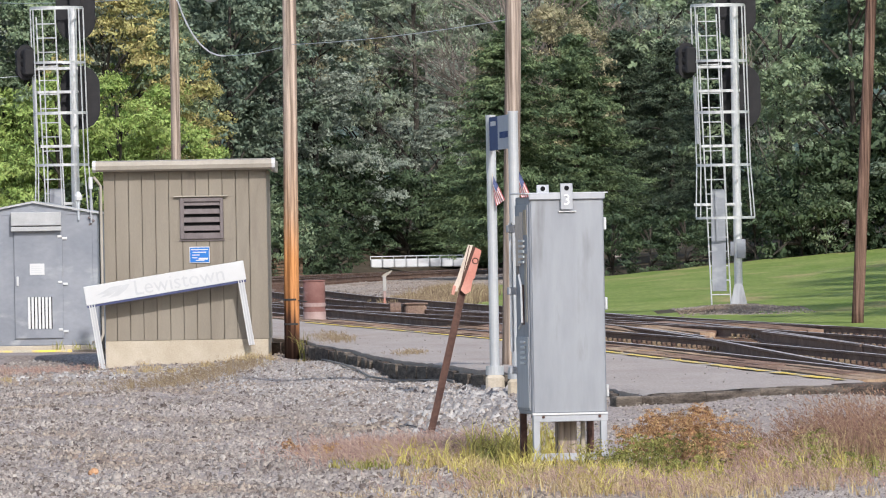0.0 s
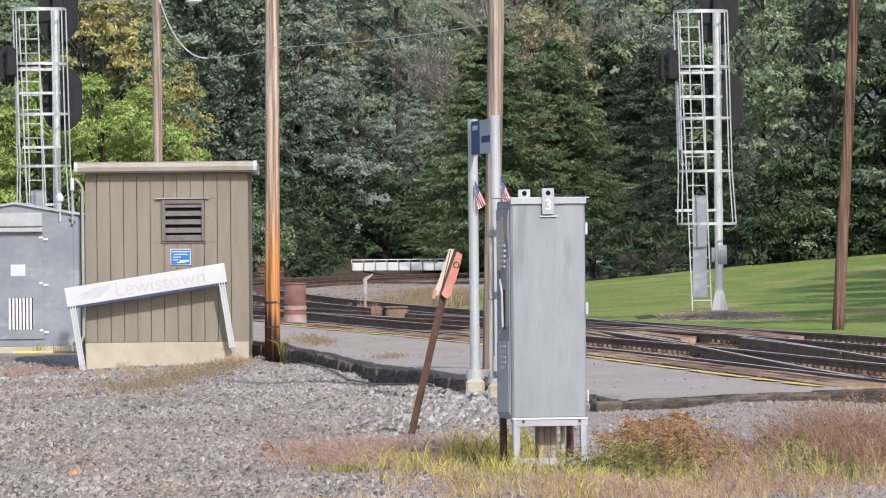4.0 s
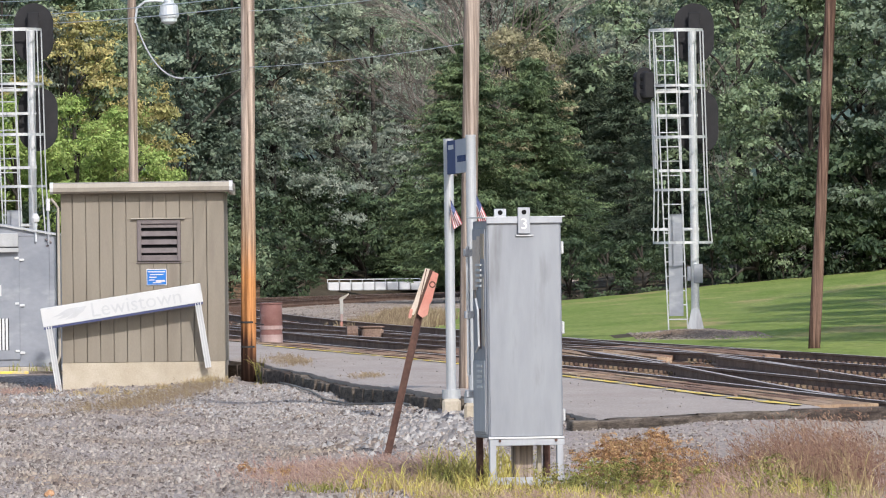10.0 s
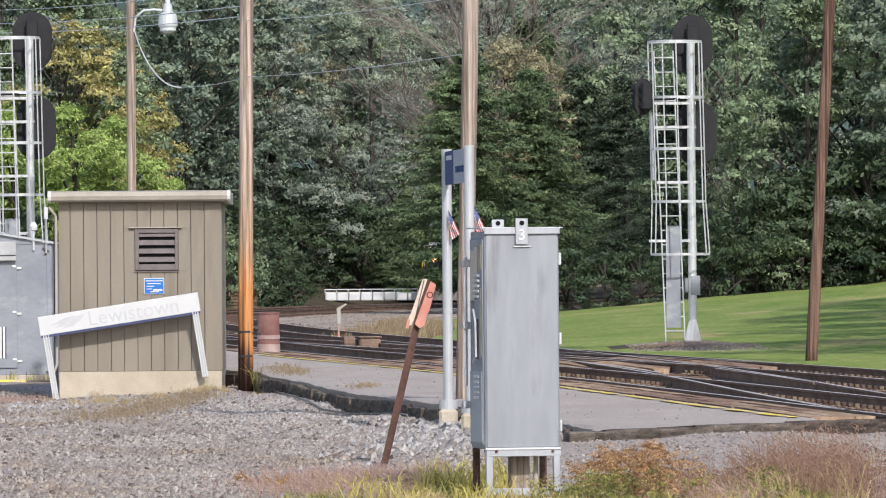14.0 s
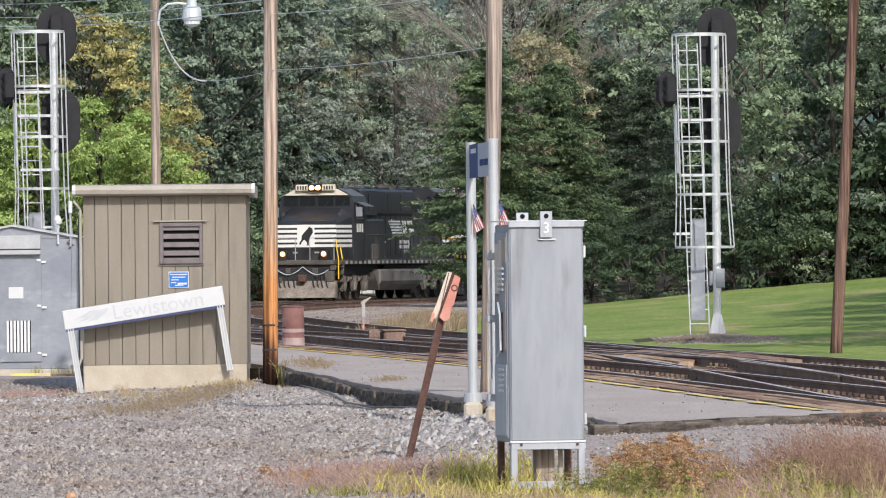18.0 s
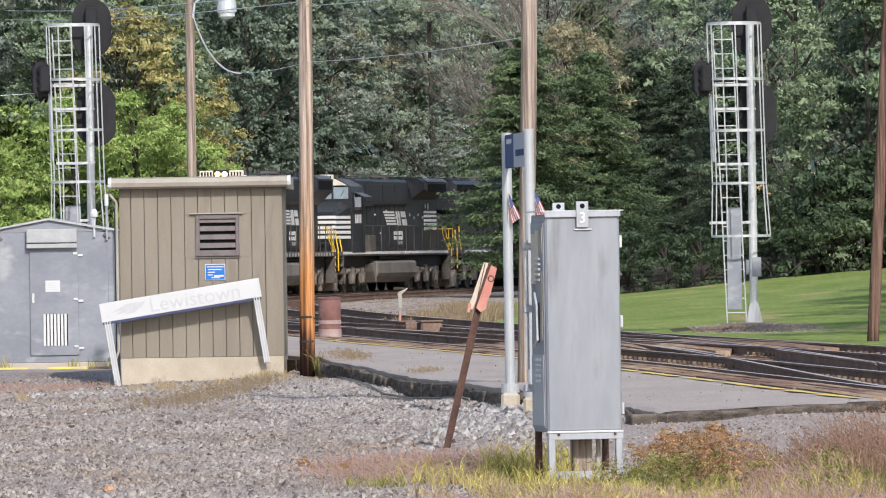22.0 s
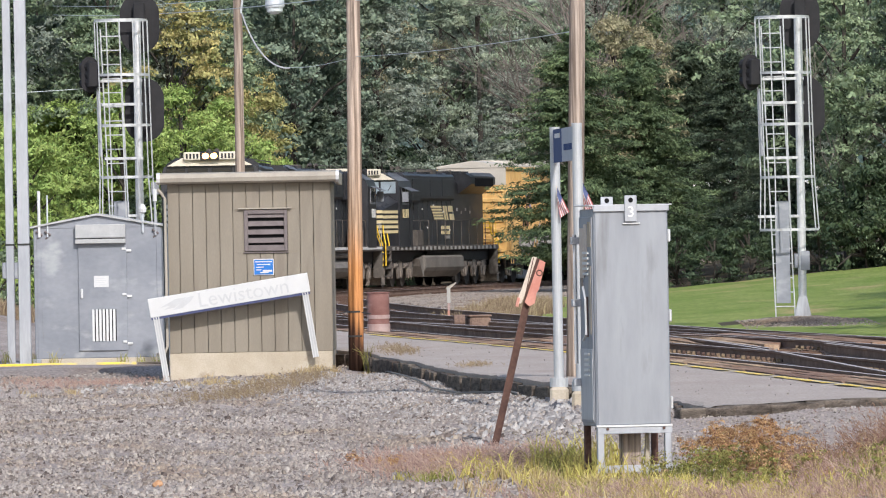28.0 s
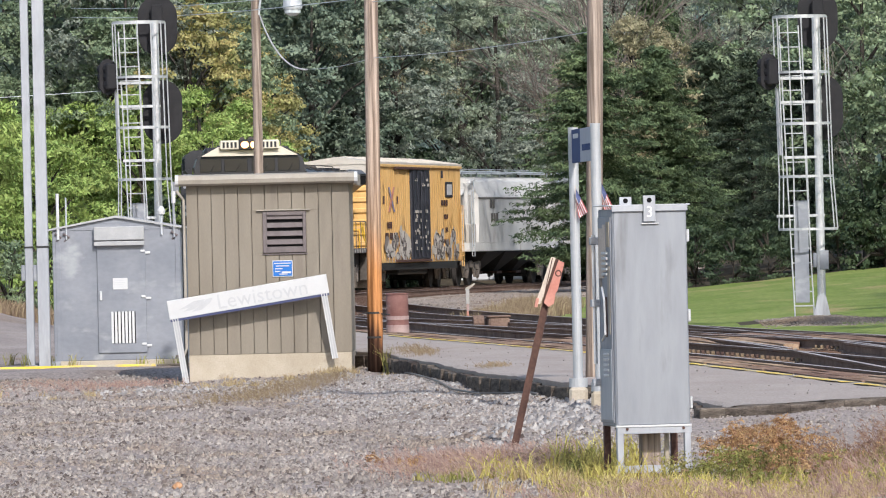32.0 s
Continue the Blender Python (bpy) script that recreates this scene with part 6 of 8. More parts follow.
            prism(bm, [(along(p), q) for p, q in shape], "y", ya, yb)
            part("mark_shape", bm, stripe, hood)
        for k in range(3):
            for i in range(5 if k < 2 else 3):
                p, q = sorted((along(-3.3 + i * 0.34), along(-3.3 + i * 0.34 + 0.24)))
                part("text_bar", boxes((p, q, ya, yb, 2.27 - k * 0.2, 2.41 - k * 0.2)), stripe if k < 2 else "sill_grey", hood)
        if style == "ge" and stripe == "loco_white":
            # banded end of the hood with a round mark above
            for i in range(5):
                z = 3.2 - i * 0.17
                part("hood_band", boxes((-9.7, -7.3, *sorted((side * 0.955, side * 0.967)), z - 0.052, z + 0.052)), stripe, hood, "painted hood band")
            bm = bmesh.new()
            tube(bm, (-8.1, side * 0.955, 3.44), (-8.1, side * 0.967, 3.44), 0.14, seg=16)
            tube(bm, (-7.6, side * 0.955, 3.44), (-7.6, side * 0.967, 3.44), 0.1, seg=16)
            part("round_mark", bm, stripe, hood)
        for k in range(5):
            part("placard", boxes((-7.2 + k * 0.8, -7.02 + k * 0.8, *sorted((side * 0.948, side * 0.955)), 2.9 + 0.12 * (k % 2), 3.02 + 0.12 * (k % 2))), "sill_grey", hood)
    # the cab's roof sits low
    for ob in [cab] + list(cab.children) + list(board.children):
        for v in ob.data.vertices:
            if v.co.z > 3.4:
                v.co.z = 3.4 + (v.co.z - 3.4) * 0.86
    VEHICLES.append((loco, 21.5, 13.5, style == "ge_back"))
    return loco


build_loco("lead", "leading black freight locomotive with white nose bands and lit headlights")
build_loco("ge", "second black freight locomotive with white nose bands", "loco_white")
build_loco("ge_back", "black freight locomotive running backwards with white hood bands")
build_loco("ge", "dusty black freight locomotive with buff nose bands", "stripe_buff")


def freight_truck(car, x):
    return build_truck(car, x, 1.75, 2, r=0.46, w=1.0)


def car_ladder(parent, x, side, z0, z1, y, mat):
    bm = bmesh.new()
    for dx in (-0.2, 0.2):
        tube(bm, (x + dx, side * y, z0), (x + dx, side * y, z1), 0.018, seg=5)
    n = int((z1 - z0) / 0.4)
    for i in range(n + 1):
        z = z0 + (z1 - z0) * i / n
        tube(bm, (x - 0.2, side * y, z), (x + 0.2, side * y, z), 0.014, seg=5)
    part("ladder", bm, mat, parent)


def build_boxcar():
    car = thing("boxcar", Matrix(), "weathered yellow boxcar with a black door and pale scrawls", "boxcar")
    a, w, z0, z1 = 8.9, 1.47, 1.02, 4.85
    body = part("body", boxes((-a, a, -w, w, z0, z1), bevel=0.02), "car_yellow", car)
    bm = bmesh.new()
    prism(bm, [(-w - 0.06, z1 - 0.02), (-w - 0.06, z1 + 0.06), (0, z1 + 0.28), (w + 0.06, z1 + 0.06), (w + 0.06, z1 - 0.02)], "x", -a - 0.06, a + 0.06)
    roof = part("roof", bm, "car_roof", car, "stained whitish roof")
    for i in range(14):
        x = -a + 0.6 + i * 1.18
        bm = bmesh.new()
        prism(bm, [(-w - 0.05, z1 + 0.065), (0, z1 + 0.29), (w + 0.05, z1 + 0.065), (w + 0.05, z1 + 0.10), (0, z1 + 0.325), (-w - 0.05, z1 + 0.10)], "x", x, x + 0.1)
        part("roof_rib", bm, "car_roof", roof)
    rng = random.Random(3)
    for side in (1, -1):
        for i in range(42):
            x = -a + 0.1 + i * 0.425
            if -2.05 < x < 1.75:
                continue
            ya, yb = sorted((side * w, side * (w + 0.014)))
            part("side_rib", boxes((x, x + 0.16, ya, yb, z0 + 0.1, z1 - 0.05), bevel=0.012), "car_yellow", body)
        part("top_chord", boxes((-a, a, *sorted((side * w, side * (w + 0.08))), z1 - 0.12, z1 - 0.01), bevel=0.015), "car_yellow", body)
        door = part("door", boxes((-1.9, 1.8, *sorted((side * w, side * (w + 0.09))), z0 + 0.12, z1 - 0.18), bevel=0.02), "door_dark", body, "black plug door")
        for i in range(5):
            x = -1.75 + i * 0.78
            part("door_rib", boxes((x, x + 0.14, *sorted((side * (w + 0.09), side * (w + 0.13))), z0 + 0.2, z1 - 0.25), bevel=0.02), "door_dark", door)
        part("lock_bar", tubes(((0.1, side * (w + 0.15), z0 + 0.2), (0.1, side * (w + 0.15), z1 - 0.3), 0.03), seg=6), "door_dark", door)
        part("door_track", boxes((-1.8, 5.0, *sorted((side * (w + 0.02), side * (w + 0.14))), z1 - 0.20, z1 - 0.10), bevel=0.01), "rust", body)
        part("lower_track", boxes((-1.9, 5.0, *sorted((side * (w + 0.02), side * (w + 0.14))), z0 + 0.02, z0 + 0.12), bevel=0.01), "rust", body)
        for k in range(58):
            x, z = rng.uniform(-1.6, 1.4), rng.choice((1.5, 1.75, 1.95, 2.1, 2.2, 2.35, 2.6, 2.75, 2.95, 4.0, 4.2))
            part("text_bar", boxes((x, x + rng.uniform(0.08, 0.26), *sorted((side * (w + 0.131), side * (w + 0.14))), z, z + rng.uniform(0.05, 0.15))), "graffiti_pale", door)
        for x, z, ww, h, m in ((-5.9, 3.25, 1.5, 0.22, "rust"), (-5.9, 2.72, 0.9, 0.18, "rust"), (-5.9, 2.2, 0.6, 0.18, "rust"), (-5.0, 4.35, 0.4, 0.3, "door_dark"), (5.6, 2.35, 1.0, 0.26, "rust"), (4.6, 1.95, 2.6, 0.24, "rust"), (7.0, 3.3, 0.3, 0.3, "rust"), (4.3, 3.3, 0.3, 0.3, "rust"), (-5.9, 1.75, 1.2, 0.15, "rust")):
            for i in range(3):
                part("text_bar", boxes((x + i * ww / 3, x + i * ww / 3 + ww / 4.2, *sorted((side * (w + 0.032), side * (w + 0.04))), z, z + h)), m, body)
        sq = part("placard", boxes((-7.0, -5.5, *sorted((side * (w + 0.032), side * (w + 0.042))), 3.6, 4.2)), "door_dark", body, "black-framed white placard")
        part("placard_face", boxes((-6.8, -5.75, *sorted((side * (w + 0.043), side * (w + 0.05))), 3.68, 4.1)), "white", sq)
        for (xa, za, xb, zb, m) in ((5.1, 3.0, 6.1, 3.95, "mark_blue"), (6.1, 3.0, 5.1, 3.95, "orange_sign")):
            bm = bmesh.new()
            prism(bm, [(xa - 0.15, za), (xa + 0.15, za), (xb + 0.15, zb), (xb - 0.15, zb)], "y", *sorted((side * (w + 0.033), side * (w + 0.04 + (0.006 if m == "orange_sign" else 0)))))
            part("cross_mark", bm, m, body)
        # scrawled paint along the foot
        for x0, x1 in ((-8.2, -2.2), (2.0, 7.0)):
            for k in range(34):
                x = rng.uniform(x0, x1)
                rx, rz = rng.uniform(0.15, 0.55), rng.uniform(0.10, 0.34)
                zc = z0 + 0.25 + rng.random() ** 1.4 * 1.15 * (1 - 0.5 * abs((x - (x0 + x1) / 2) / (x1 - x0) * 2))
                m = "graffiti_pale" if rng.random() < 0.86 else "graffiti_grey"
                tilt, n = rng.uniform(-0.9, 0.9), 11
                outline = [(x + rx * math.cos(t) + tilt * rz * math.sin(t), max(z0 + 0.06, zc + rz * math.sin(t) * (1 + 0.3 * math.sin(3 * t + k)))) for t in (2 * math.pi * i / n for i in range(n))]
                y = w + 0.034 + 0.0008 * k
                bm = bmesh.new()
                prism(bm, outline, "y", *sorted((side * y, side * (y + 0.004))))
                part("paint_scrawl", bm, m, body)
                if k % 2 == 0:
                    bm = bmesh.new()
                    yy = side * (w + 0.068)
                    t0 = rng.uniform(0, 6.28)
                    polyline(bm, [(x + 0.8 * rx * math.cos(t0 + t), yy, max(z0 + 0.08, zc + 0.9 * rz * math.sin(t0 + t))) for t in np.linspace(0, 3.6, 8)], 0.022, 4)
                    part("scrawl_outline", bm, "scrawl_dark", body)
            for k in range(9):
                x = x0 + (x1 - x0) * (k + 0.5) / 9
                part("paint_drip", boxes((x, x + 0.09, *sorted((side * (w + 0.032), side * (w + 0.037))), z0 + 0.02, z0 + rng.uniform(0.3, 0.7))), "graffiti_pale", body)
        for x in (a - 0.35, -a + 0.35):
            car_ladder(body, x, side, z0 - 0.2, z1 - 1.6, w + 0.12, "car_yellow")
        part("side_sill", boxes((-a + 1, a - 1, *sorted((side * (w - 0.2), side * w)), z0 - 0.28, z0), bevel=0.02), "rubber", car)
    for end in (1, -1):
        for i in range(7):
            z = z0 + 0.25 + i * 0.42
            part("end_rib", boxes((*sorted((end * a, end * (a + 0.07))), -w + 0.08, w - 0.08, z, z + 0.2), bevel=0.04), "car_yellow", body)
        part("end_top", boxes((*sorted((end * (a + 0.005), end * (a + 0.03))), -w, w, z1 - 0.75, z1 + 0.02), bevel=0.005), "car_roof", body, "whitewashed upper end")
        bm = bmesh.new()
        polyline(bm, [(end * (a + 0.12), 0.9, z0 + 0.2), (end * (a + 0.12), 0.9, z0 + 1.3), (end * (a + 0.12), -1.3, z0 + 1.3), (end * (a + 0.12), -1.3, z0 + 0.2)], 0.025, 6)
        part("end_rail", bm, "handrail_yellow", body)
        part("coupler", boxes((*sorted((end * a, end * (a + 0.55))), -0.17, 0.17, 0.72, 1.02), bevel=0.05), "rust", car)
        freight_truck(car, end * 6.5)
    part("centre_sill", boxes((-a, a, -0.35, 0.35, 0.7, 1.02), bevel=0.02), "rubber", car)
    part("brake_rigging", boxes((-3.5, 2.5, -0.6, 1.1, 0.55, 0.8), bevel=0.06), "rubber", car)
    VEHICLES.append((car, 19.1, 12.4, False))


build_boxcar()


def build_hopper():
    car = thing("covered_hopper", Matrix(), "pale grey covered hopper car with stained sides", "hopper car", "hopper cars")
    w = 1.5
    prof = [(-w, 1.75), (-w - 0.05, 2.6), (-w - 0.03, 3.6), (-w * 0.82, 4.25), (-w * 0.5, 4.45), (w * 0.5, 4.45), (w * 0.82, 4.25), (w + 0.03, 3.6), (w + 0.05, 2.6), (w, 1.75)]
    bm = bmesh.new()
    prism(bm, prof, "x", -6.4, 6.4)
    body = part("body", bm, "hopper_grey", car, "curved pale grey body")
    part("side_sill", boxes((-7.9, 7.9, -w, w, 1.38, 1.76), bevel=0.03), "hopper_grey", car)
    part("roof_seam", boxes((-6.4, 6.4, -w - 0.055, w + 0.055, 3.52, 3.6), bevel=0.01), "tank_grey", body)
    for side in (1, -1):
        for i in range(6):
            bm = bmesh.new()
            polyline(bm, [(-6.0 + i * 2.4, side * 0.75, 4.4), (-6.0 + i * 2.4, side * 0.75, 4.72)], 0.02, 5)
            part("walk_post", bm, "lamp_grey", body)
        part("roof_walk", boxes((-7.2, 7.2, *sorted((side * 0.5, side * 1.0)), 4.62, 4.67), bevel=0.01), "lamp_grey", body)
        part("walk_rail", tubes(((-7.2, side * 1.02, 4.74), (7.2, side * 1.02, 4.74), 0.015), seg=5), "lamp_grey", body)
        for n, x, z, h in ((2, 4.6, 3.15, 0.36), (3, 4.5, 2.6, 0.34), (3, -3.5, 3.1, 0.3), (4, -3.4, 2.6, 0.25)):
            for i in range(n):
                xx = x - i * 0.42
                ya, yb = sorted((side * (w + 0.052), side * (w + 0.062)))
                part("text_bar", boxes((xx - 0.3, xx, ya, yb, z, z + h)), "tank_grey", body)
    for end in (1, -1):
        # sloped end sheet over an open end frame
        bm = bmesh.new()
        prism(bm, [(end * 6.4, 4.3), (end * 6.4, 1.76), (end * 5.0, 1.76)], "y", -w + 0.02, w - 0.02)
        bm2 = bmesh.new()
        prism(bm2, [(end * 6.38, 3.95), (end * 7.0, 3.7), (end * 6.38, 1.8)], "y", -w + 0.15, w - 0.15)
        part("end_sheet", bm2, "hopper_grey", car)
        bm.free()
        for y in (-1.35, 1.35):
            part("end_post", boxes((*sorted((end * 7.6, end * 7.75)), y - 0.08, y + 0.08, 1.7, 4.2), bevel=0.02), "hopper_grey", car)
            part("end_brace", tubes(((end * 7.65, y, 4.1), (end * 6.4, y, 4.3), 0.06), seg=6), "hopper_grey", car)
            part("corner_panel", boxes((*sorted((end * 6.7, end * 7.9)), *sorted((y, y * 1.1)), 1.7, 2.5), bevel=0.02), "car_roof", car)
        car_ladder(car, end * 7.3, 1, 1.2, 4.3, w + 0.02, "lamp_grey")
        car_ladder(car, end * 7.3, -1, 1.2, 4.3, w + 0.02, "lamp_grey")
        part("coupler", boxes((*sorted((end * 7.9, end * 8.45)), -0.17, 0.17, 0.72, 1.02), bevel=0.05), "rust", car)
        freight_truck(car, end * 6.2)
    for x in (-3.2, 0.0, 3.2):
        bm = bmesh.new()
        for k, (za, zb, ha, hb) in enumerate(((1.4, 0.55, 1.5, 0.45),)):
            top = [bm.verts.new((x + sx * 1.5, sy * 1.4, za)) for sx, sy in ((-1, -1), (1, -1), (1, 1), (-1, 1))]
            bot = [bm.verts.new((x + sx * 0.35, sy * 0.5, zb)) for sx, sy in ((-1, -1), (1, -1), (1, 1), (-1, 1))]
            bm.faces.new(top), bm.faces.new(bot[::-1])
            for i in range(4):
                bm.faces.new((top[i], bot[i], bot[(i + 1) % 4], top[(i + 1) % 4]))
        part("hopper_bay", bm, "rubber", car, "dark discharge bay")
        part("gate", boxes((x - 0.4, x + 0.4, -0.7, 0.7, 0.45, 0.56), bevel=0.02), "rust", car)
    VEHICLES.append((car, 16.9, 12.4, False))
    return car


hopper = build_hopper()
VEHICLES.append((copy_thing(hopper, Matrix()), 16.9, 12.4, False))


# ---- trees ----
def leaf_cloud(rng, centers, radii, count, size, flat=0.35, slim=0.5, outward=0.0, twig=11):
    """Leaves as small folded rhombs, gathered on twigs that stand out of many clumps."""
    w = radii.prod(1) ** (2 / 3)
    twigs = max(1, count // twig)
    k = rng.choice(len(centers), twigs, p=w / w.sum())
    d = rng.normal(size=(twigs, 3))
    d /= np.linalg.norm(d, axis=1)[:, None]
    d[:, 2] = np.where(rng.random(twigs) < 0.78, np.abs(d[:, 2]), d[:, 2])
    at = centers[k] + d * radii[k] * (0.62 + 0.45 * rng.random((twigs, 1)))
    lean = d * 0.8 + rng.normal(size=(twigs, 3)) * 0.6 + np.array([0, 0, flat])
    away = centers[k] * np.array([1, 1, 0])
    away /= np.linalg.norm(away, axis=1)[:, None] + 1e-6
    i = np.repeat(np.arange(twigs), twig)
    count = len(i)
    if outward:
        # leaves in a flat spray along the branch
        run = away[i] * rng.normal(size=(count, 1)) * size * 1.7
        p = at[i] + run + rng.normal(size=(count, 3)) * size * np.array([0.9, 0.9, 0.45])
    else:
        p = at[i] + rng.normal(size=(count, 3)) * size * np.array([1.45, 1.45, 0.7])
    nrm = lean[i] + rng.normal(size=(count, 3)) * 0.28
    nrm /= np.linalg.norm(nrm, axis=1)[:, None]
    t = np.cross(nrm, rng.normal(size=(count, 3))) + np.array([0, 0, -0.25])
    if outward:
        t = t * (1 - outward) + (away[i] + np.array([0, 0, -0.2])) * outward
        nrm = np.cross(t, np.cross(nrm, t))
        nrm /= np.linalg.norm(nrm, axis=1)[:, None] + 1e-6
    t /= np.linalg.norm(t, axis=1)[:, None]
    b = np.cross(nrm, t)
    b /= np.linalg.norm(b, axis=1)[:, None] + 1e-6
    s = size * (0.6 + 0.8 * rng.random((count, 1)))
    fold = nrm * s * 0.22
    v = np.stack([p - t * s, p - b * s * slim + fold, p + t * s, p + b * s * slim + fold], 1).reshape(-1, 3)
    f = (np.arange(count)[:, None] * 4 + np.array([0, 1, 2, 3])).reshape(-1, 4)
    return v, f


def leaf_mesh(v, f, mat):
    me = bpy.data.meshes.new("leaves")
    me.vertices.add(len(v)), me.loops.add(f.size), me.polygons.add(len(f))
    me.vertices.foreach_set("co", v.ravel())
    me.loops.foreach_set("vertex_index", f.ravel())
    me.polygons.foreach_set("loop_start", np.arange(0, f.size, 4))
    me.materials.append(M[mat])
    me.update(calc_edges=True)
    return me


def broadleaf(seed, height, spread, mat, count, size, clump=1.0, name="tree", label="", low=0.18, slim=0.5):
    rng = np.random.default_rng(seed)
    tree = thing(name, Matrix(), label, "tree", "trees at the wood's edge")
    r0 = 0.017 * height
    part("trunk", polyline(bmesh.new(), [(0, 0, -0.5), (0.05, 0, height * 0.2), (0.1, 0, height * 0.45), (0.0, 0.1, height * 0.85)], [r0, r0 * 0.8, r0 * 0.55, 0.05], 8), "bark", tree)
    n = int(42 * clump)
    cs, rs = [], []
    for i in range(n):
        t = rng.random() ** 0.8
        z = height * (low + (0.97 - low) * t)
        prof = math.sin(math.pi * min(1, 0.22 + 0.78 * t) ** 0.9) ** 0.6
        a = rng.random() * 2 * math.pi
        r = spread * prof * (0.35 + 0.65 * rng.random() ** 0.5)
        c = np.array([r * math.cos(a), r * math.sin(a), z])
        cs.append(c)
        q = spread * rng.uniform(0.13, 0.30)
        rs.append([q, q, q * rng.uniform(0.5, 0.85)])
        if i % 5 == 0:
            root = Vector((0.05, 0, max(height * 0.15, z - r * 0.7 - 0.6)))
            mid = root.lerp(Vector(c), 0.5) + Vector((0, 0, 0.12 * r))
            part("limb", polyline(bmesh.new(), [root, mid, Vector(c)], [0.05 + 0.012 * r, 0.05, 0.02], 5), "bark", tree)
    v, f = leaf_cloud(rng, np.array(cs), np.array(rs), count, size, slim=slim)
    part("crown", leaf_mesh(v, f, mat), None, tree)
    return tree


def conifer(seed, height, spread, count, size, label, mat="needle"):
    """A dense evergreen: drooping sprays in irregular tiers."""
    rng = np.random.default_rng(seed)
    tree = thing("conifer", Matrix(), label, "tree", "trees at the wood's edge")
    part("trunk", polyline(bmesh.new(), [(0, 0, -0.5), (0, 0, height * 0.5), (0, 0, height * 0.95)], [0.22, 0.15, 0.04], 8), "bark", tree)
    cs, rs = [], []
    for i in range(230):
        t = rng.random() ** 1.45
        z = height * (0.10 + 0.88 * t)
        a = rng.random() * 2 * math.pi
        full = min(1.0, 0.55 + 1.6 * t) * (1 - t) ** 0.7 * 1.15
        reach = spread * full * (0.74 + 0.26 * rng.random())
        for k in range(6):
            r = reach * (0.2 + 0.16 * k)
            side = rng.normal() * 0.1
            cs.append([r * math.cos(a + side), r * math.sin(a + side), z + 0.2 * r - 0.07 * r * r + rng.normal() * 0.08])
            q = 0.20 + 0.14 * (5 - k) / 5
            rs.append([q * 1.35, q * 1.35, q * 0.6])
        if i % 14 == 0:
            part("limb", polyline(bmesh.new(), [(0, 0, z - 0.2), (reach * 0.5 * math.cos(a), reach * 0.5 * math.sin(a), z + 0.05), (reach * math.cos(a), reach * math.sin(a), z)], [0.05, 0.035, 0.015], 5), "bark", tree)
    v, f = leaf_cloud(rng, np.array(cs), np.array(rs), count, size, flat=0.5, slim=0.28, outward=0.5, twig=9)
    part("crown", leaf_mesh(v, f, mat), None, tree)
    return tree


def plant(models, spots):
    """First the models themselves, then copies of them."""
    used = set()
    for which, x, y, scale, turn in spots:
        z = float(ground_z(x, y)) - 0.1
        m = pose(x, y, z, 0, 0, turn) @ Matrix.Scale(scale, 4)
        if which not in used:
            models[which].matrix_basis = m
            used.add(which)
        else:
            copy = copy_thing(models[which], Matrix())
            copy.matrix_basis = m


def bare_tree(seed, height, label, dense=False):
    """A leafless sapling of forking stems; its finest twigs are one mesh."""
    rnd = random.Random(seed)
    tree = thing("bare_tree", Matrix(), label, "tree", "bare saplings")
    fine = bmesh.new()
    last = 5 if dense else 3

    def grow(p, d, ln, r, depth):
        q = p + d * ln
        mid = p.lerp(q, 0.5) + Vector((rnd.uniform(-1, 1), rnd.uniform(-1, 1), 0)) * ln * 0.09
        rods = ([p, mid, q], [r, r * 0.85, r * 0.65])
        if depth < 2:
            part("stem" if depth == 0 else "branch", polyline(bmesh.new(), *rods, 5), "twig_dark" if dense else "twig", tree)
        else:
            polyline(fine, *rods, 3)
        if depth < last:
            for k in range(4 if depth < 2 else 3):
                nd = (d + Vector((rnd.uniform(-0.9, 0.9), rnd.uniform(-0.6, 0.6), rnd.uniform(-0.35 if dense else -0.1, 0.4)))).normalized()
                grow(p.lerp(q, rnd.uniform(0.35, 1.0)), nd, ln * rnd.uniform(0.5, 0.74), max(0.006, r * 0.58), depth + 1)
    grow(Vector((0, 0, 0)), Vector((0.1, 0, 1)).normalized(), height * 0.5, 0.05 if dense else 0.032, 0)
    tagged(part("twig", fine, "twig_dark" if dense else "twig", tree), kind="stuff")
    return tree


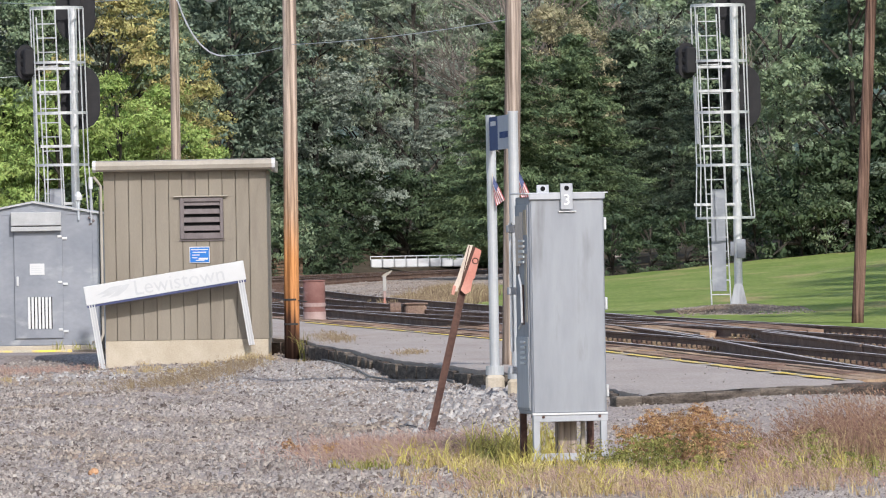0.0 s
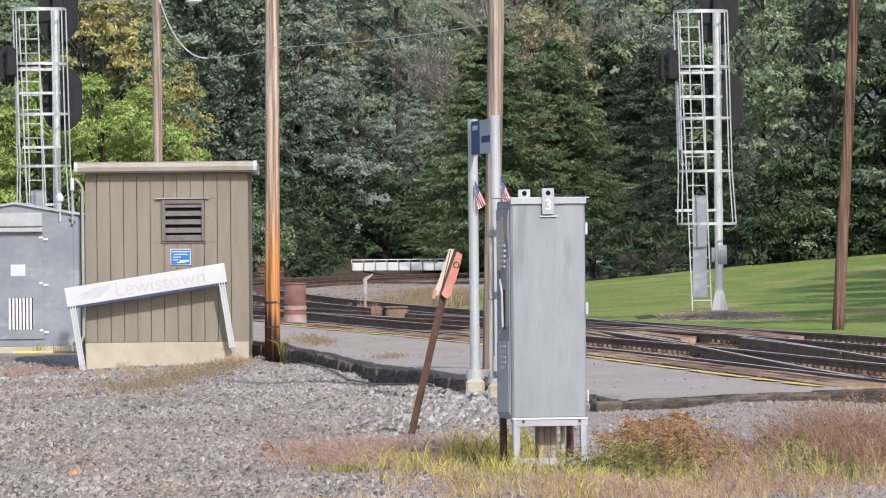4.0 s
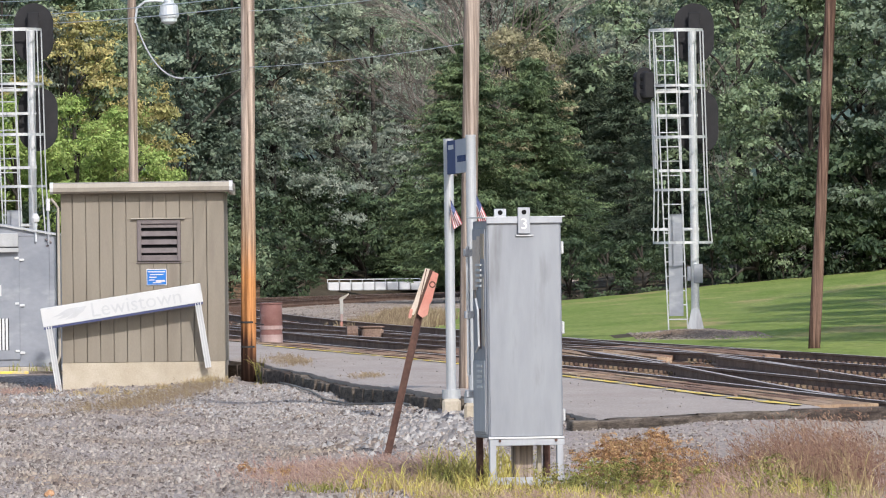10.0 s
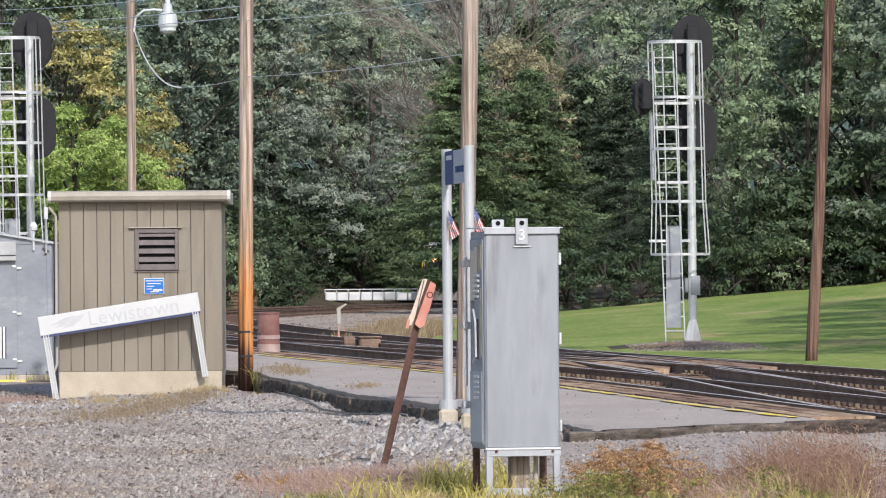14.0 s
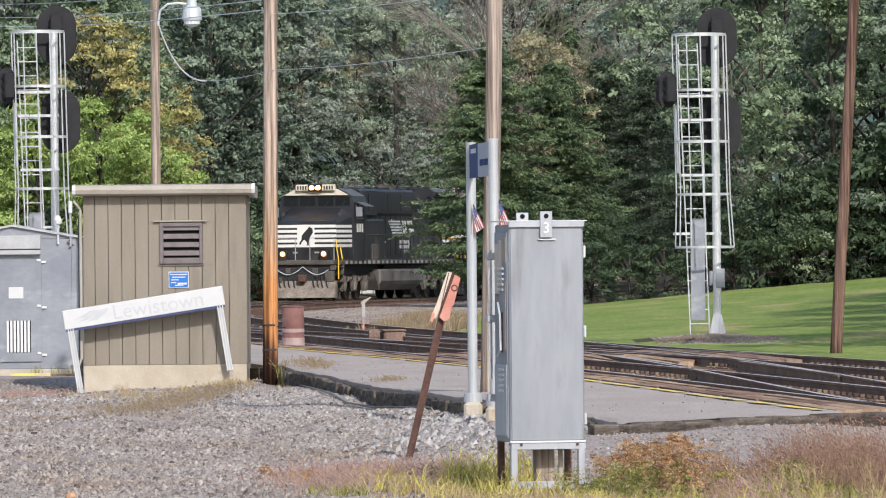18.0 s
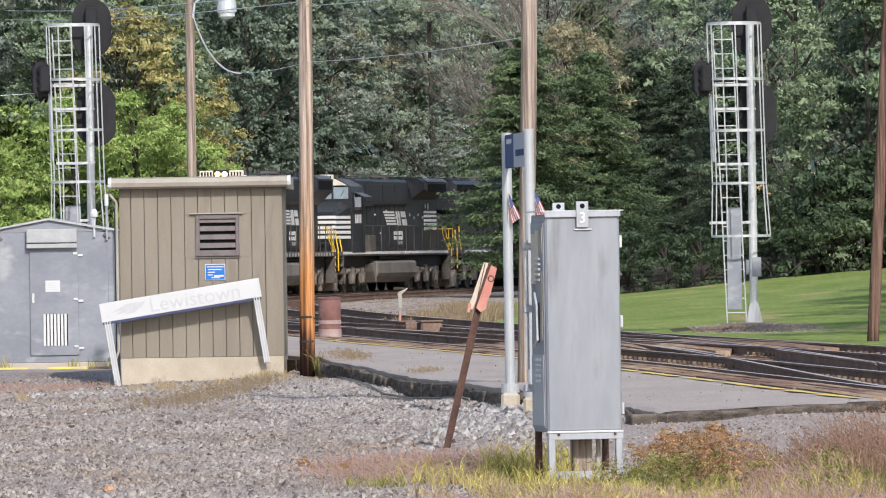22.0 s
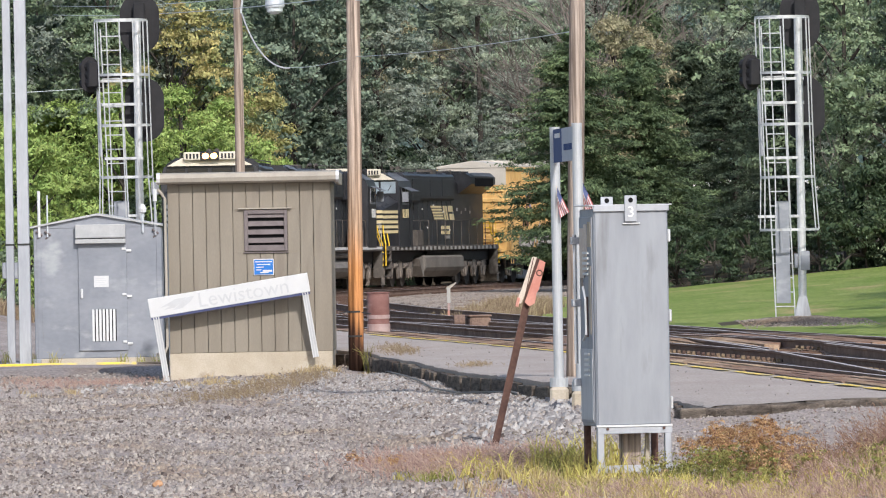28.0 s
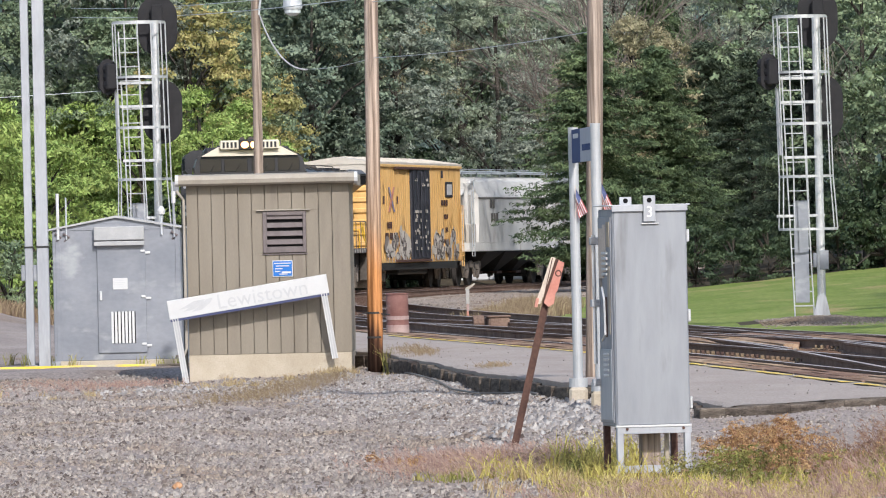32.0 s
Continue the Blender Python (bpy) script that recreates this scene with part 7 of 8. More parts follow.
MODELS = {
    "deep": broadleaf(1, 14, 4.2, "leaf_deep", 25000, 0.098, clump=1.8, low=0.05, slim=0.6, label="tall dark green broadleaf tree at the wood's edge"),
    "mid": broadleaf(2, 13, 3.9, "leaf_mid", 24000, 0.088, clump=1.7, label="tall mid-green broadleaf tree in the wood"),
    "grey": broadleaf(3, 14, 4.4, "leaf_grey", 26000, 0.086, clump=1.9, low=0.05, label="tall grey-green broadleaf tree in the wood"),
    "pale": broadleaf(8, 14, 4.0, "leaf_pale", 26000, 0.084, clump=1.8, slim=0.34, label="tall pale green broadleaf tree with feathery leaves"),
    "tan": broadleaf(9, 11, 2.6, "leaf_tan", 14000, 0.066, clump=1.2, slim=0.4, low=0.45, label="broadleaf tree with tan fading leaves"),
    "autumn": broadleaf(4, 10, 2.8, "leaf_autumn", 17000, 0.07, clump=1.7, label="broadleaf tree turning yellow and rust"),
    "yellowing": broadleaf(10, 8, 2.6, "leaf_bright", 15000, 0.074, clump=1.6, low=0.1, slim=0.4, label="yellow-green broadleaf tree beside the hut"),
    "bright": broadleaf(5, 6, 2.6, "leaf_bright", 13000, 0.092, clump=1.5, low=0.05, slim=0.34, label="bright green young tree beside the tracks"),
    "shrub": broadleaf(6, 3.2, 2.0, "leaf_mid", 3600, 0.078, clump=1.0, low=0.02, name="shrub", label="leafy green shrub at the wood's foot"),
    "shaded_shrub": broadleaf(12, 3.0, 1.9, "leaf_shaded", 3600, 0.078, clump=1.0, low=0.02, name="shrub", label="leafy shrub at the wood's foot, shade put into its colour"),
    "conifer": conifer(7, 11, 4.4, 84000, 0.09, "dense dark evergreen hanging over the tracks"),
    "shaded_conifer": conifer(17, 11, 4.4, 36000, 0.1, "tall dark evergreen beside the lawn, shade put into its colour", "needle_shaded"),
    "back_green": broadleaf(13, 14, 4.4, "leaf_mid", 5500, 0.18, label="tall green tree deep in the wood"),
    "back_grey": broadleaf(14, 14, 4.4, "leaf_grey", 5500, 0.18, label="tall grey-green tree deep in the wood"),
    "bare": bare_tree(21, 7, "pale bare sapling with forking twigs"),
    "dead": bare_tree(23, 8, "dead grey-brown tree with a haze of fine twigs", dense=True),
}
rng = random.Random(11)
spots = []


def spot(kind, x, y, scale):
    spots.append((kind, x, y, scale, rng.uniform(0, 360)))


# the wood behind the line, from its edge backwards
for k, x in enumerate((-31, -26.5, -22, -18.5, -15.5, -12.6)):
    spot(("mid", "grey", "mid", "deep", "grey", "mid")[k], x, 300 + rng.uniform(0, 12) + k * 2, rng.uniform(0.85, 1.0))
for kind, x, y, sc in (("deep", -9.2, 346, 0.93), ("deep", -7.4, 352, 1.0), ("grey", -5.6, 351, 0.80), ("grey", -3.0, 374, 0.98), ("grey", 0.3, 357, 0.66),
                       ("pale", -1.2, 364, 0.92), ("pale", 2.4, 380, 0.8), ("tan", -8.6, 357, 1.12), ("tan", -5.6, 364, 1.1), ("grey", 3.2, 384, 1.05), ("mid", 4.6, 390, 1.0),
                       *[("back_green", -7.0 + 1.7 * k, 377 + (k % 3) * 2, 0.72 + 0.05 * (k % 2)) for k in range(6)], ("deep", -12.4, 352, 0.95), ("mid", -14.6, 360, 1.0), ("deep", -18, 364, 1.0), ("tan", -10.4, 368, 1.12), ("grey", -21, 372, 1.0)):
    spot(kind, x, y, sc)
for row, (y0, dy) in enumerate(((386, 8), (404, 10))):
    for i in range(11):
        x = -34 + i * 6.4 + rng.uniform(-1.5, 1.5) + row * 2
        spot(rng.choice(("back_green", "back_grey", "back_grey")), x, y0 + rng.uniform(0, dy), rng.uniform(0.9, 1.05))
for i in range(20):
    spot(rng.choice(("shrub", "shaded_shrub", "shaded_shrub")), -24 + i * 1.5, 353 + rng.uniform(0, 4) + max(0, i - 18) * 3.2, rng.uniform(0.9, 1.5))
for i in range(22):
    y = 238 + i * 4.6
    spot(rng.choice(("shrub", "shaded_shrub", "shaded_shrub")), float(track_x(y)) - 4.2 - rng.uniform(0, 1.5), y, rng.uniform(0.8, 1.35) * (0.55 if y < 275 else 1))
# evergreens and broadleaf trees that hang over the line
for kind, x, y, sc in (("conifer", 4.9, 288, 0.8), ("tan", 2.45, 287, 0.8), ("tan", 4.2, 297, 0.95), ("conifer", 0.35, 353, 0.47), ("conifer", 1.7, 352, 0.52), ("conifer", 2.9, 356, 0.5), ("dead", 3.3, 316, 1.72), ("dead", 4.4, 317, 1.72), ("dead", 3.0, 313, 1.6), ("dead", 3.9, 312, 1.66), ("dead", 3.6, 318, 1.75), ("dead", 4.2, 314, 1.6), ("shaded_conifer", 6.9, 298, 0.82), ("conifer", 5.4, 318, 1.05), ("mid", 6.2, 324, 0.82), ("conifer", 2.5, 284, 0.87), ("shaded_conifer", 8.6, 296, 0.76), ("shaded_conifer", 9.9, 280, 0.7),
                       ("mid", 11.9, 275, 0.9), ("mid", 14.0, 270, 0.8), ("deep", 16.0, 273, 0.86), ("deep", 18.4, 268, 0.88), ("deep", 20.8, 272, 0.9), ("mid", 23.5, 274, 0.92), ("mid", 10.8, 300, 1.0),
                       ("grey", 14.0, 304, 1.05), ("pale", 9.0, 322, 1.0), ("mid", 18.5, 306, 1.05), ("pale", 6.5, 334, 1.05), ("grey", 22.5, 310, 1.0), ("bare", 11.6, 271, 1.3)):
    spot(kind, x, y, sc)
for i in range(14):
    spot(("shaded_shrub", "shaded_shrub", "shaded_shrub", "shrub")[i % 4] if i > 4 else "shaded_shrub", 4.6 + i * 1.2, 268 + rng.uniform(0, 3), rng.uniform(0.6, 1.0) * (0.75 if i < 5 else 1))
# more shrubs whose dark colour carries the shade below the trees
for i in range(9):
    spot("shaded_shrub", 12.2 + i * 1.25, 268.2 + (i % 3) * 0.8, 1.15 + 0.12 * (i % 4))
# trees past the edge of the view that shade the grass
for x, y, sc in ((16.6, 146, 1.35), (18.0, 168, 1.35), (19.6, 188, 1.35), (21.2, 208, 1.35)):
    spot("back_green", x, y, sc)
# beside and behind the hut
for i in range(8):
    spot("bright", -19.5 + i * 1.35, 298 + rng.uniform(0, 10) + max(0, i - 5) * 4, rng.uniform(0.85, 1.15))
for kind, x, y, sc in (("bright", -14.6, 204, 0.95), ("bright", -12.9, 210, 0.8), ("yellowing", -16.2, 216, 0.9), ("yellowing", -11.2, 322, 0.95), ("yellowing", -12.2, 316, 1.25), ("autumn", -13.0, 306, 1.15), ("mid", -15.6, 306, 0.8), ("yellowing", -12.2, 299, 1.0), ("yellowing", -14.4, 297, 0.95), ("yellowing", -10.8, 303, 0.95), ("autumn", -11.9, 322, 1.1), ("mid", -17.2, 312, 0.9), ("autumn", -12.4, 326, 1.05),
                       ("mid", -19.5, 316, 1.0), ("grey", -21.5, 330, 1.0), ("yellowing", -9.6, 332, 0.6), ("tan", -16.6, 214, 0.3), ("shrub", -14.3, 192, 0.5), ("shrub", -12.9, 198, 0.6), *[("shaded_shrub", -11.5 + 0.62 * k, 337 + 0.35 * k, 0.42 + 0.06 * (k % 4)) for k in range(13)], ("shaded_shrub", -8.6, 342, 1.2), ("shaded_shrub", -6.8, 345, 1.2), ("shaded_shrub", -5.2, 349, 1.1), ("shaded_shrub", -3.6, 352, 1.0)):
    spot(kind, x, y, sc)
plant(MODELS, spots)


def build_hill():
    """A far wooded ridge, the haze before it put into its colour."""
    xs = np.linspace(-700, 700, 80)
    v, f = [], []
    for i, x in enumerate(xs):
        h = 95 + 28 * math.sin(x * 0.006 + 1) + 9 * math.sin(x * 0.031)
        v += [(x, 1500, -5), (x, 1700, h * 0.6), (x, 1900, h)]
    for i in range(len(xs) - 1):
        a = 3 * i
        f += [(a, a + 3, a + 4, a + 1), (a + 1, a + 4, a + 5, a + 2)]
    raw("far_ridge", v, f, ["hill"], "wooded ridge far off with blue haze in its colour", "hill", "structure")


build_hill()


# ---- loose stone, grass and weeds ----
def scatter_stones(name, seed, count, place, size, mat, label):
    """Broken stones, each a skewed octahedron, bedded in the ground."""
    r = np.random.default_rng(seed)
    x, y = place(r, count)
    z = ground_z(x, y)
    n = len(x)
    # a four-cornered foot below a short ridge
    base = np.array([(1, 0.5, -0.5), (-0.3, 1, -0.5), (-1, -0.5, -0.5), (0.3, -1, -0.5), (0.45, 0.1, 0.9), (-0.45, -0.1, 0.9)], float)
    s = size * (0.4 + 1.3 * r.random((n, 1, 1)) ** 2.4)
    s = s * np.where((x > 0.9) & (y < 82), 0.6, 1.0)[:, None, None]
    v = base[None] * s * r.uniform(0.65, 1.3, (n, 6, 1)) + r.normal(size=(n, 6, 3)) * s * 0.2
    a = r.uniform(0, 2 * math.pi, n)
    c, sn = np.cos(a)[:, None], np.sin(a)[:, None]
    vx, vy, vz = 1.2 * v[..., 0] * c - v[..., 1] * sn, 1.2 * v[..., 0] * sn + v[..., 1] * c, v[..., 2] * r.uniform(0.45, 1.1, (n, 1))
    v = np.stack([vx + x[:, None], vy + y[:, None], vz + z[:, None] + s[:, :, 0] * 0.12], -1).reshape(-1, 3)
    f = np.array([(0, 1, 4), (1, 5, 4), (1, 2, 5), (2, 3, 5), (3, 4, 5), (3, 0, 4)])
    f = (np.arange(n)[:, None, None] * 6 + f[None]).reshape(-1, 3)
    me = bpy.data.meshes.new("stones")
    me.vertices.add(len(v)), me.loops.add(f.size), me.polygons.add(len(f))
    me.vertices.foreach_set("co", v.ravel())
    me.loops.foreach_set("vertex_index", f.ravel())
    me.polygons.foreach_set("loop_start", np.arange(0, f.size, 3))
    me.materials.append(M[mat])
    me.update(calc_edges=True)
    return tagged(new(name, me), label, "gravel", kind="stuff")


def yard(r, n):
    y = 50 + 74 * r.random(n) ** 1.15
    x = (r.random(n) * 2 - 1) * 0.082 * y - 0.004 * y
    keep = (np.interp(y, EDGE_Y, EDGE_X) - x > 0.05) | (y < 73.9 + np.clip(x - 1.83, 0, 2.95) * 1.5)
    keep &= ~((x > -5.2) & (x < -2.6) & (y > 119.5))
    return x[keep], y[keep]


def trackside(r, n):
    y = 76 + 180 * r.random(n)
    x = track_x(y) + r.uniform(-2.6, SPACING + 2.6, n)
    keep = (x > track_x(y) - 0.6) | (y > 150)
    return x[keep], y[keep]


def signal_mound(r, n):
    return 6.15 + np.clip(r.normal(size=n), -2, 2) * 0.66, 164.2 + np.clip(r.normal(size=n), -2, 2) * 2.4


scatter_stones("yard_gravel", 1, 160000, yard, 0.0178, "stone", "loose grey crushed stone over the yard")
def by_posts(r, n):
    x, y = 0.45 + r.normal(size=n) * 0.5, 82 + r.normal(size=n) * 4.0
    keep = np.interp(y, EDGE_Y, EDGE_X) - x > 0.0
    return x[keep], y[keep]


def by_shack(r, n):
    t = r.random(n)
    x, y = -5.6 + 2.9 * t + r.normal(size=n) * 0.5, 110.5 + 4 * t + r.normal(size=n) * 1.2
    keep = y < 119
    return x[keep], y[keep]


scatter_stones("coarse_gravel", 2, 2200, yard, 0.03, "stone", "larger broken stones among the gravel")
# dark-coloured stones stand in for the small shadows between stones
scatter_stones("dark_gravel", 5, 44000, yard, 0.0195, "track_stone", "stones coloured dark as the shadow flecks among the gravel")
scatter_stones("pale_gravel", 6, 1500, by_posts, 0.036, "pale_stone", "coarse pale stones below the sign posts")
def platform_foot(r, n):
    y = 86 + 32 * r.random(n)
    x = np.interp(y, EDGE_Y, EDGE_X) - 2.3 * r.random(n) ** 1.4
    return x, y


scatter_stones("fine_gravel", 9, 16000, platform_foot, 0.015, "pale_stone", "fine pale gravel heaped against the platform")
scatter_stones("pale_rubble", 7, 900, by_shack, 0.03, "pale_stone", "pale rubble in the dip before the shack")
scatter_stones("track_ballast", 3, 15000, trackside, 0.045, "track_stone", "broken stone ballast along the tracks")
def inside_curve(r, n):
    y = 165 + 165 * r.random(n)
    x = track_x(y) + r.uniform(1.2, 12, n)
    keep = (np.abs(x - track_x(y) - SPACING) > 1.2) & (x < 3.2) & ~is_lawn(x, y)
    return x[keep], y[keep]


scatter_stones("curve_ballast", 8, 26000, inside_curve, 0.02, "bank_stone", "pale broken stone inside the curve")
scatter_stones("mound_gravel", 4, 9000, signal_mound, 0.016, "bank_stone", "heap of gravel round the signal's foot")


def blades(name, seed, patches, mat, label, lean=0.35, width=0.006):
    """Grass: narrow bent blades in patches (x, y, spread x, spread y, count, height)."""
    r = np.random.default_rng(seed)
    vs, fs, base = [], [], 0
    for px, py, sx, sy, count, h in patches:
        tufts = max(3, count // 22)
        tx, ty = px + r.normal(size=tufts) * sx, py + r.normal(size=tufts) * sy
        k = r.integers(0, tufts, count)
        x, y = tx[k] + r.normal(size=count) * 0.05, ty[k] + r.normal(size=count) * 0.09
        z = ground_z(x, y) - 0.02
        ln = h * r.uniform(0.35, 1.15, count)
        a = r.uniform(0, 2 * math.pi, count)
        bend = lean * r.uniform(0.2, 1.6, count)
        dx, dy = np.cos(a) * bend, np.sin(a) * bend
        wx = width * r.uniform(0.6, 1.5, count)
        p0 = np.stack([x - wx, y, z], -1)
        p1 = np.stack([x + wx, y, z], -1)
        mx, my, mz = x + dx * ln * 0.35, y + dy * ln * 0.35, z + ln * 0.6
        p2, p3 = np.stack([mx + wx * 0.8, my, mz], -1), np.stack([mx - wx * 0.8, my, mz], -1)
        p4 = np.stack([x + dx * ln, y + dy * ln, z + ln * (1 - 0.25 * bend)], -1)
        vs.append(np.stack([p0, p1, p2, p3, p4], 1).reshape(-1, 3))
        i = base + np.arange(count) * 5
        fs += np.stack([i, i + 1, i + 2, i + 3], -1).tolist() + np.stack([i + 3, i + 2, i + 4], -1).tolist()
        base += count * 5
    return raw(name, np.concatenate(vs).tolist(), fs, [mat], label, "grass", "stuff")


def feathers(name, seed, patches, mat, label, base=None):
    """Dry feathery grass: thin bent stems with short side sprays near their tops; patches (x, y, spread x, spread y, count, height)."""
    r = np.random.default_rng(seed)
    vs, fs = [], []
    for px, py, sx, sy, count, h in patches:
        for _ in range(count):
            x, y = px + r.normal() * sx, py + r.normal() * sy
            z = (float(ground_z(x, y)) if base is None else base) - 0.02
            ln, a, bend = h * r.uniform(0.45, 1.15), r.uniform(0, 6.283), r.uniform(0.05, 0.4)
            top = np.array([x + math.cos(a) * bend * ln, y + math.sin(a) * bend * ln, z + ln])
            root = np.array([x, y, z])
            w = r.uniform(0.0012, 0.0024)
            b = len(vs)
            vs += [root + (-w, 0, 0), root + (w, 0, 0), top]
            fs.append((b, b + 1, b + 2))
            for t in r.uniform(0.45, 0.98, 7):
                p = root + (top - root) * t
                d = np.array([r.normal() * 0.6, r.normal() * 0.5, r.uniform(0.1, 1.0)]) * r.uniform(0.03, 0.075) * (1.25 - 0.5 * t)
                q = 0.0016 + 0.0016 * r.random()
                b = len(vs)
                vs += [p + (0, 0, -q), p + d * 0.6 + (q, 0, q), p + d, p + d * 0.6 - (q, 0, q)]
                fs.append((b, b + 1, b + 2, b + 3))
    return raw(name, [tuple(map(float, v)) for v in vs], fs, [mat], label, "grass", "stuff")


feathers("feather_grass", 51, [(2.95, 64.2, 0.18, 0.9, 380, 0.42), (3.3, 64.0, 0.22, 1.0, 850, 0.58), (3.65, 63.6, 0.2, 1.1, 420, 0.5), (4.3, 63.5, 0.2, 1.1, 60, 0.35), (2.35, 63.2, 0.22, 0.8, 420, 0.30)], "grass_red", "tall reddish dry grass with feathery heads")
feathers("pink_grass", 52, [(-0.85, 67.5, 0.3, 1.7, 520, 0.17), (-0.35, 67.2, 0.28, 1.7, 560, 0.2), (0.1, 66.5, 0.22, 0.8, 420, 0.23), (2.55, 62.2, 0.22, 0.9, 380, 0.24), (1.0, 59.5, 0.6, 1.0, 350, 0.14), (2.3, 58.6, 0.7, 0.9, 450, 0.16)], "grass_pink", "low pinkish haze of fine dry grass")
feathers("dip_grass", 53, [(-3.55, 103.0, 0.34, 1.7, 330, 0.18), (-3.1, 106.4, 0.3, 1.6, 300, 0.2), (-2.75, 111.0, 0.18, 1.2, 130, 0.18), (-4.0, 102.0, 0.3, 1.3, 110, 0.1)], "grass_dry", "dry brownish grass in the dip before the shack")
feathers("yard_weeds", 54, [(-6.5, 113.5, 0.55, 1.6, 320, 0.13), (-5.6, 115.0, 0.35, 1.2, 160, 0.12), (-7.9, 108, 0.4, 1.2, 110, 0.12)], "grass_pink", "low pinkish dry weeds among the stones")
feathers("platform_grass", 55, [(-1.5, 113.8, 0.14, 0.6, 120, 0.11), (-1.75, 117.0, 0.12, 0.5, 70, 0.14), (-0.45, 101.2, 0.12, 0.7, 70, 0.06)], "grass_dry", "tufts of dry grass grown through the asphalt", 0.02)
blades("straw_grass", 31, [(-0.75, 66.3, 0.22, 0.6, 130, 0.13), (-0.1, 65.3, 0.25, 0.6, 220, 0.15), (0.3, 62.4, 0.25, 1.6, 700, 0.17), (0.7, 60.3, 0.35, 1.5, 1100, 0.17), (1.2, 59.3, 0.4, 1.3, 900, 0.16), (1.9, 58.6, 0.5, 1.2, 900, 0.15), (2.7, 59.2, 0.4, 0.9, 700, 0.17), (3.5, 60.2, 0.35, 0.9, 380, 0.2), (0.0, 58.0, 0.35, 0.8, 160, 0.1), (3.3, 63, 0.5, 1.0, 260, 0.45),
                           (-3.9, 113, 0.5, 2.2, 420, 0.13), (-3.2, 115.5, 0.4, 1.5, 260, 0.16), (-2.75, 117.6, 0.15, 0.6, 160, 0.16), (-1.9, 118.8, 0.15, 0.5, 70, 0.18), (-6.6, 110, 0.8, 2.5, 200, 0.12), (-8.1, 112, 0.5, 2.5, 350, 0.16), (-4.6, 116, 0.4, 1.5, 220, 0.12), (-1.7, 113.5, 0.25, 0.6, 160, 0.1), (-0.3, 97.5, 0.18, 0.8, 120, 0.07)],
       "grass_straw", "dry straw-coloured grass among the stones", 0.6, 0.0034)
blades("yellow_grass", 38, [(0.2, 65.6, 0.2, 1.0, 260, 0.3), (0.6, 65.4, 0.2, 0.9, 360, 0.38), (0.45, 62.6, 0.25, 1.2, 260, 0.22), (0.9, 60.6, 0.3, 1.2, 260, 0.2), (0.8, 63.2, 0.2, 0.5, 230, 0.3), (-0.05, 65.4, 0.2, 0.5, 120, 0.24), (-0.45, 66.2, 0.15, 0.4, 60, 0.2), (1.3, 60.6, 0.3, 0.7, 300, 0.2), (1.7, 59.6, 0.4, 0.8, 260, 0.2), (2.6, 61.0, 0.3, 0.6, 200, 0.24)], "grass_yellow", "tall yellow-green grass blades beside the cabinet", 0.7, 0.0042)
blades("green_grass", 32, [(-0.72, 64.4, 0.09, 0.3, 170, 0.12), (-0.2, 64.9, 0.2, 0.7, 140, 0.15), (0.35, 64.6, 0.16, 0.5, 160, 0.25), (0.65, 60.4, 0.25, 0.6, 240, 0.18), (1.5, 61.4, 0.25, 0.6, 260, 0.22), (1.9, 61.2, 0.3, 0.6, 240, 0.22), (2.85, 62.4, 0.18, 0.6, 420, 0.28), (3.1, 60, 0.3, 0.6, 160, 0.2), (-2.08, 118.9, 0.06, 0.3, 40, 0.55), (-5.8, 131, 0.7, 0.4, 90, 0.22), (-8.6, 134, 0.8, 2, 200, 0.3)],
       "grass_green", "green grass tufts at the cabinet's foot", 0.6, 0.0042)
blades("dry_stalks", 39, [(3.55, 62.2, 0.12, 0.3, 9, 0.55), (3.2, 62.6, 0.2, 0.3, 8, 0.4), (2.6, 61.5, 0.3, 0.3, 10, 0.3)], "grass_straw", "bare straw stalks", 0.5, 0.006)


def weeds(name, seed, clumps, count, size, mat, label):
    """Low leafy weeds: small leaves round uneven clumps."""
    r = np.random.default_rng(seed)
    cs, rs = [], []
    for x, y, sx, sy, h, n in clumps:
        for _ in range(n):
            px, py = x + r.normal() * sx, y + r.normal() * sy
            t = r.random()
            cs.append((px, py, float(ground_z(px, py)) + 0.03 + h * t))
            q = r.uniform(0.05, 0.11)
            rs.append((q, q * 1.6, q * 0.9))
    v, f = leaf_cloud(r, np.array(cs), np.array(rs), count, size, flat=0.3)
    ob = new(name, leaf_mesh(v, f, mat))
    return tagged(ob, label, "weeds", kind="stuff")


weeds("orange_weeds", 41, [(1.72, 62.6, 0.17, 0.7, 0.36, 60), (2.05, 62.8, 0.17, 0.7, 0.42, 70), (2.45, 62.6, 0.2, 0.5, 0.24, 14), (-0.5, 66.6, 0.3, 0.5, 0.08, 12)], 30000, 0.0085, "weed_orange", "rust-orange weeds turning with the season")
weeds("green_weeds", 42, [(1.55, 61.6, 0.28, 0.6, 0.24, 40), (1.95, 61.8, 0.26, 0.6, 0.24, 34), (1.3, 61.6, 0.12, 0.4, 0.2, 12), (2.85, 62.3, 0.16, 0.6, 0.22, 24), (3.2, 60.3, 0.2, 0.5, 0.12, 8), (1.9, 62.7, 0.06, 0.2, 0.45, 6)], 9500, 0.0105, "grass_green", "leafy green weeds below the cabinet")
weeds("brown_weeds", 43, [(1.7, 60.6, 0.25, 0.4, 0.12, 20), (3.0, 63.4, 0.25, 0.8, 0.34, 40), (3.55, 63.3, 0.3, 0.9, 0.42, 50)], 3000, 0.008, "grass_red", "dry brown weeds")
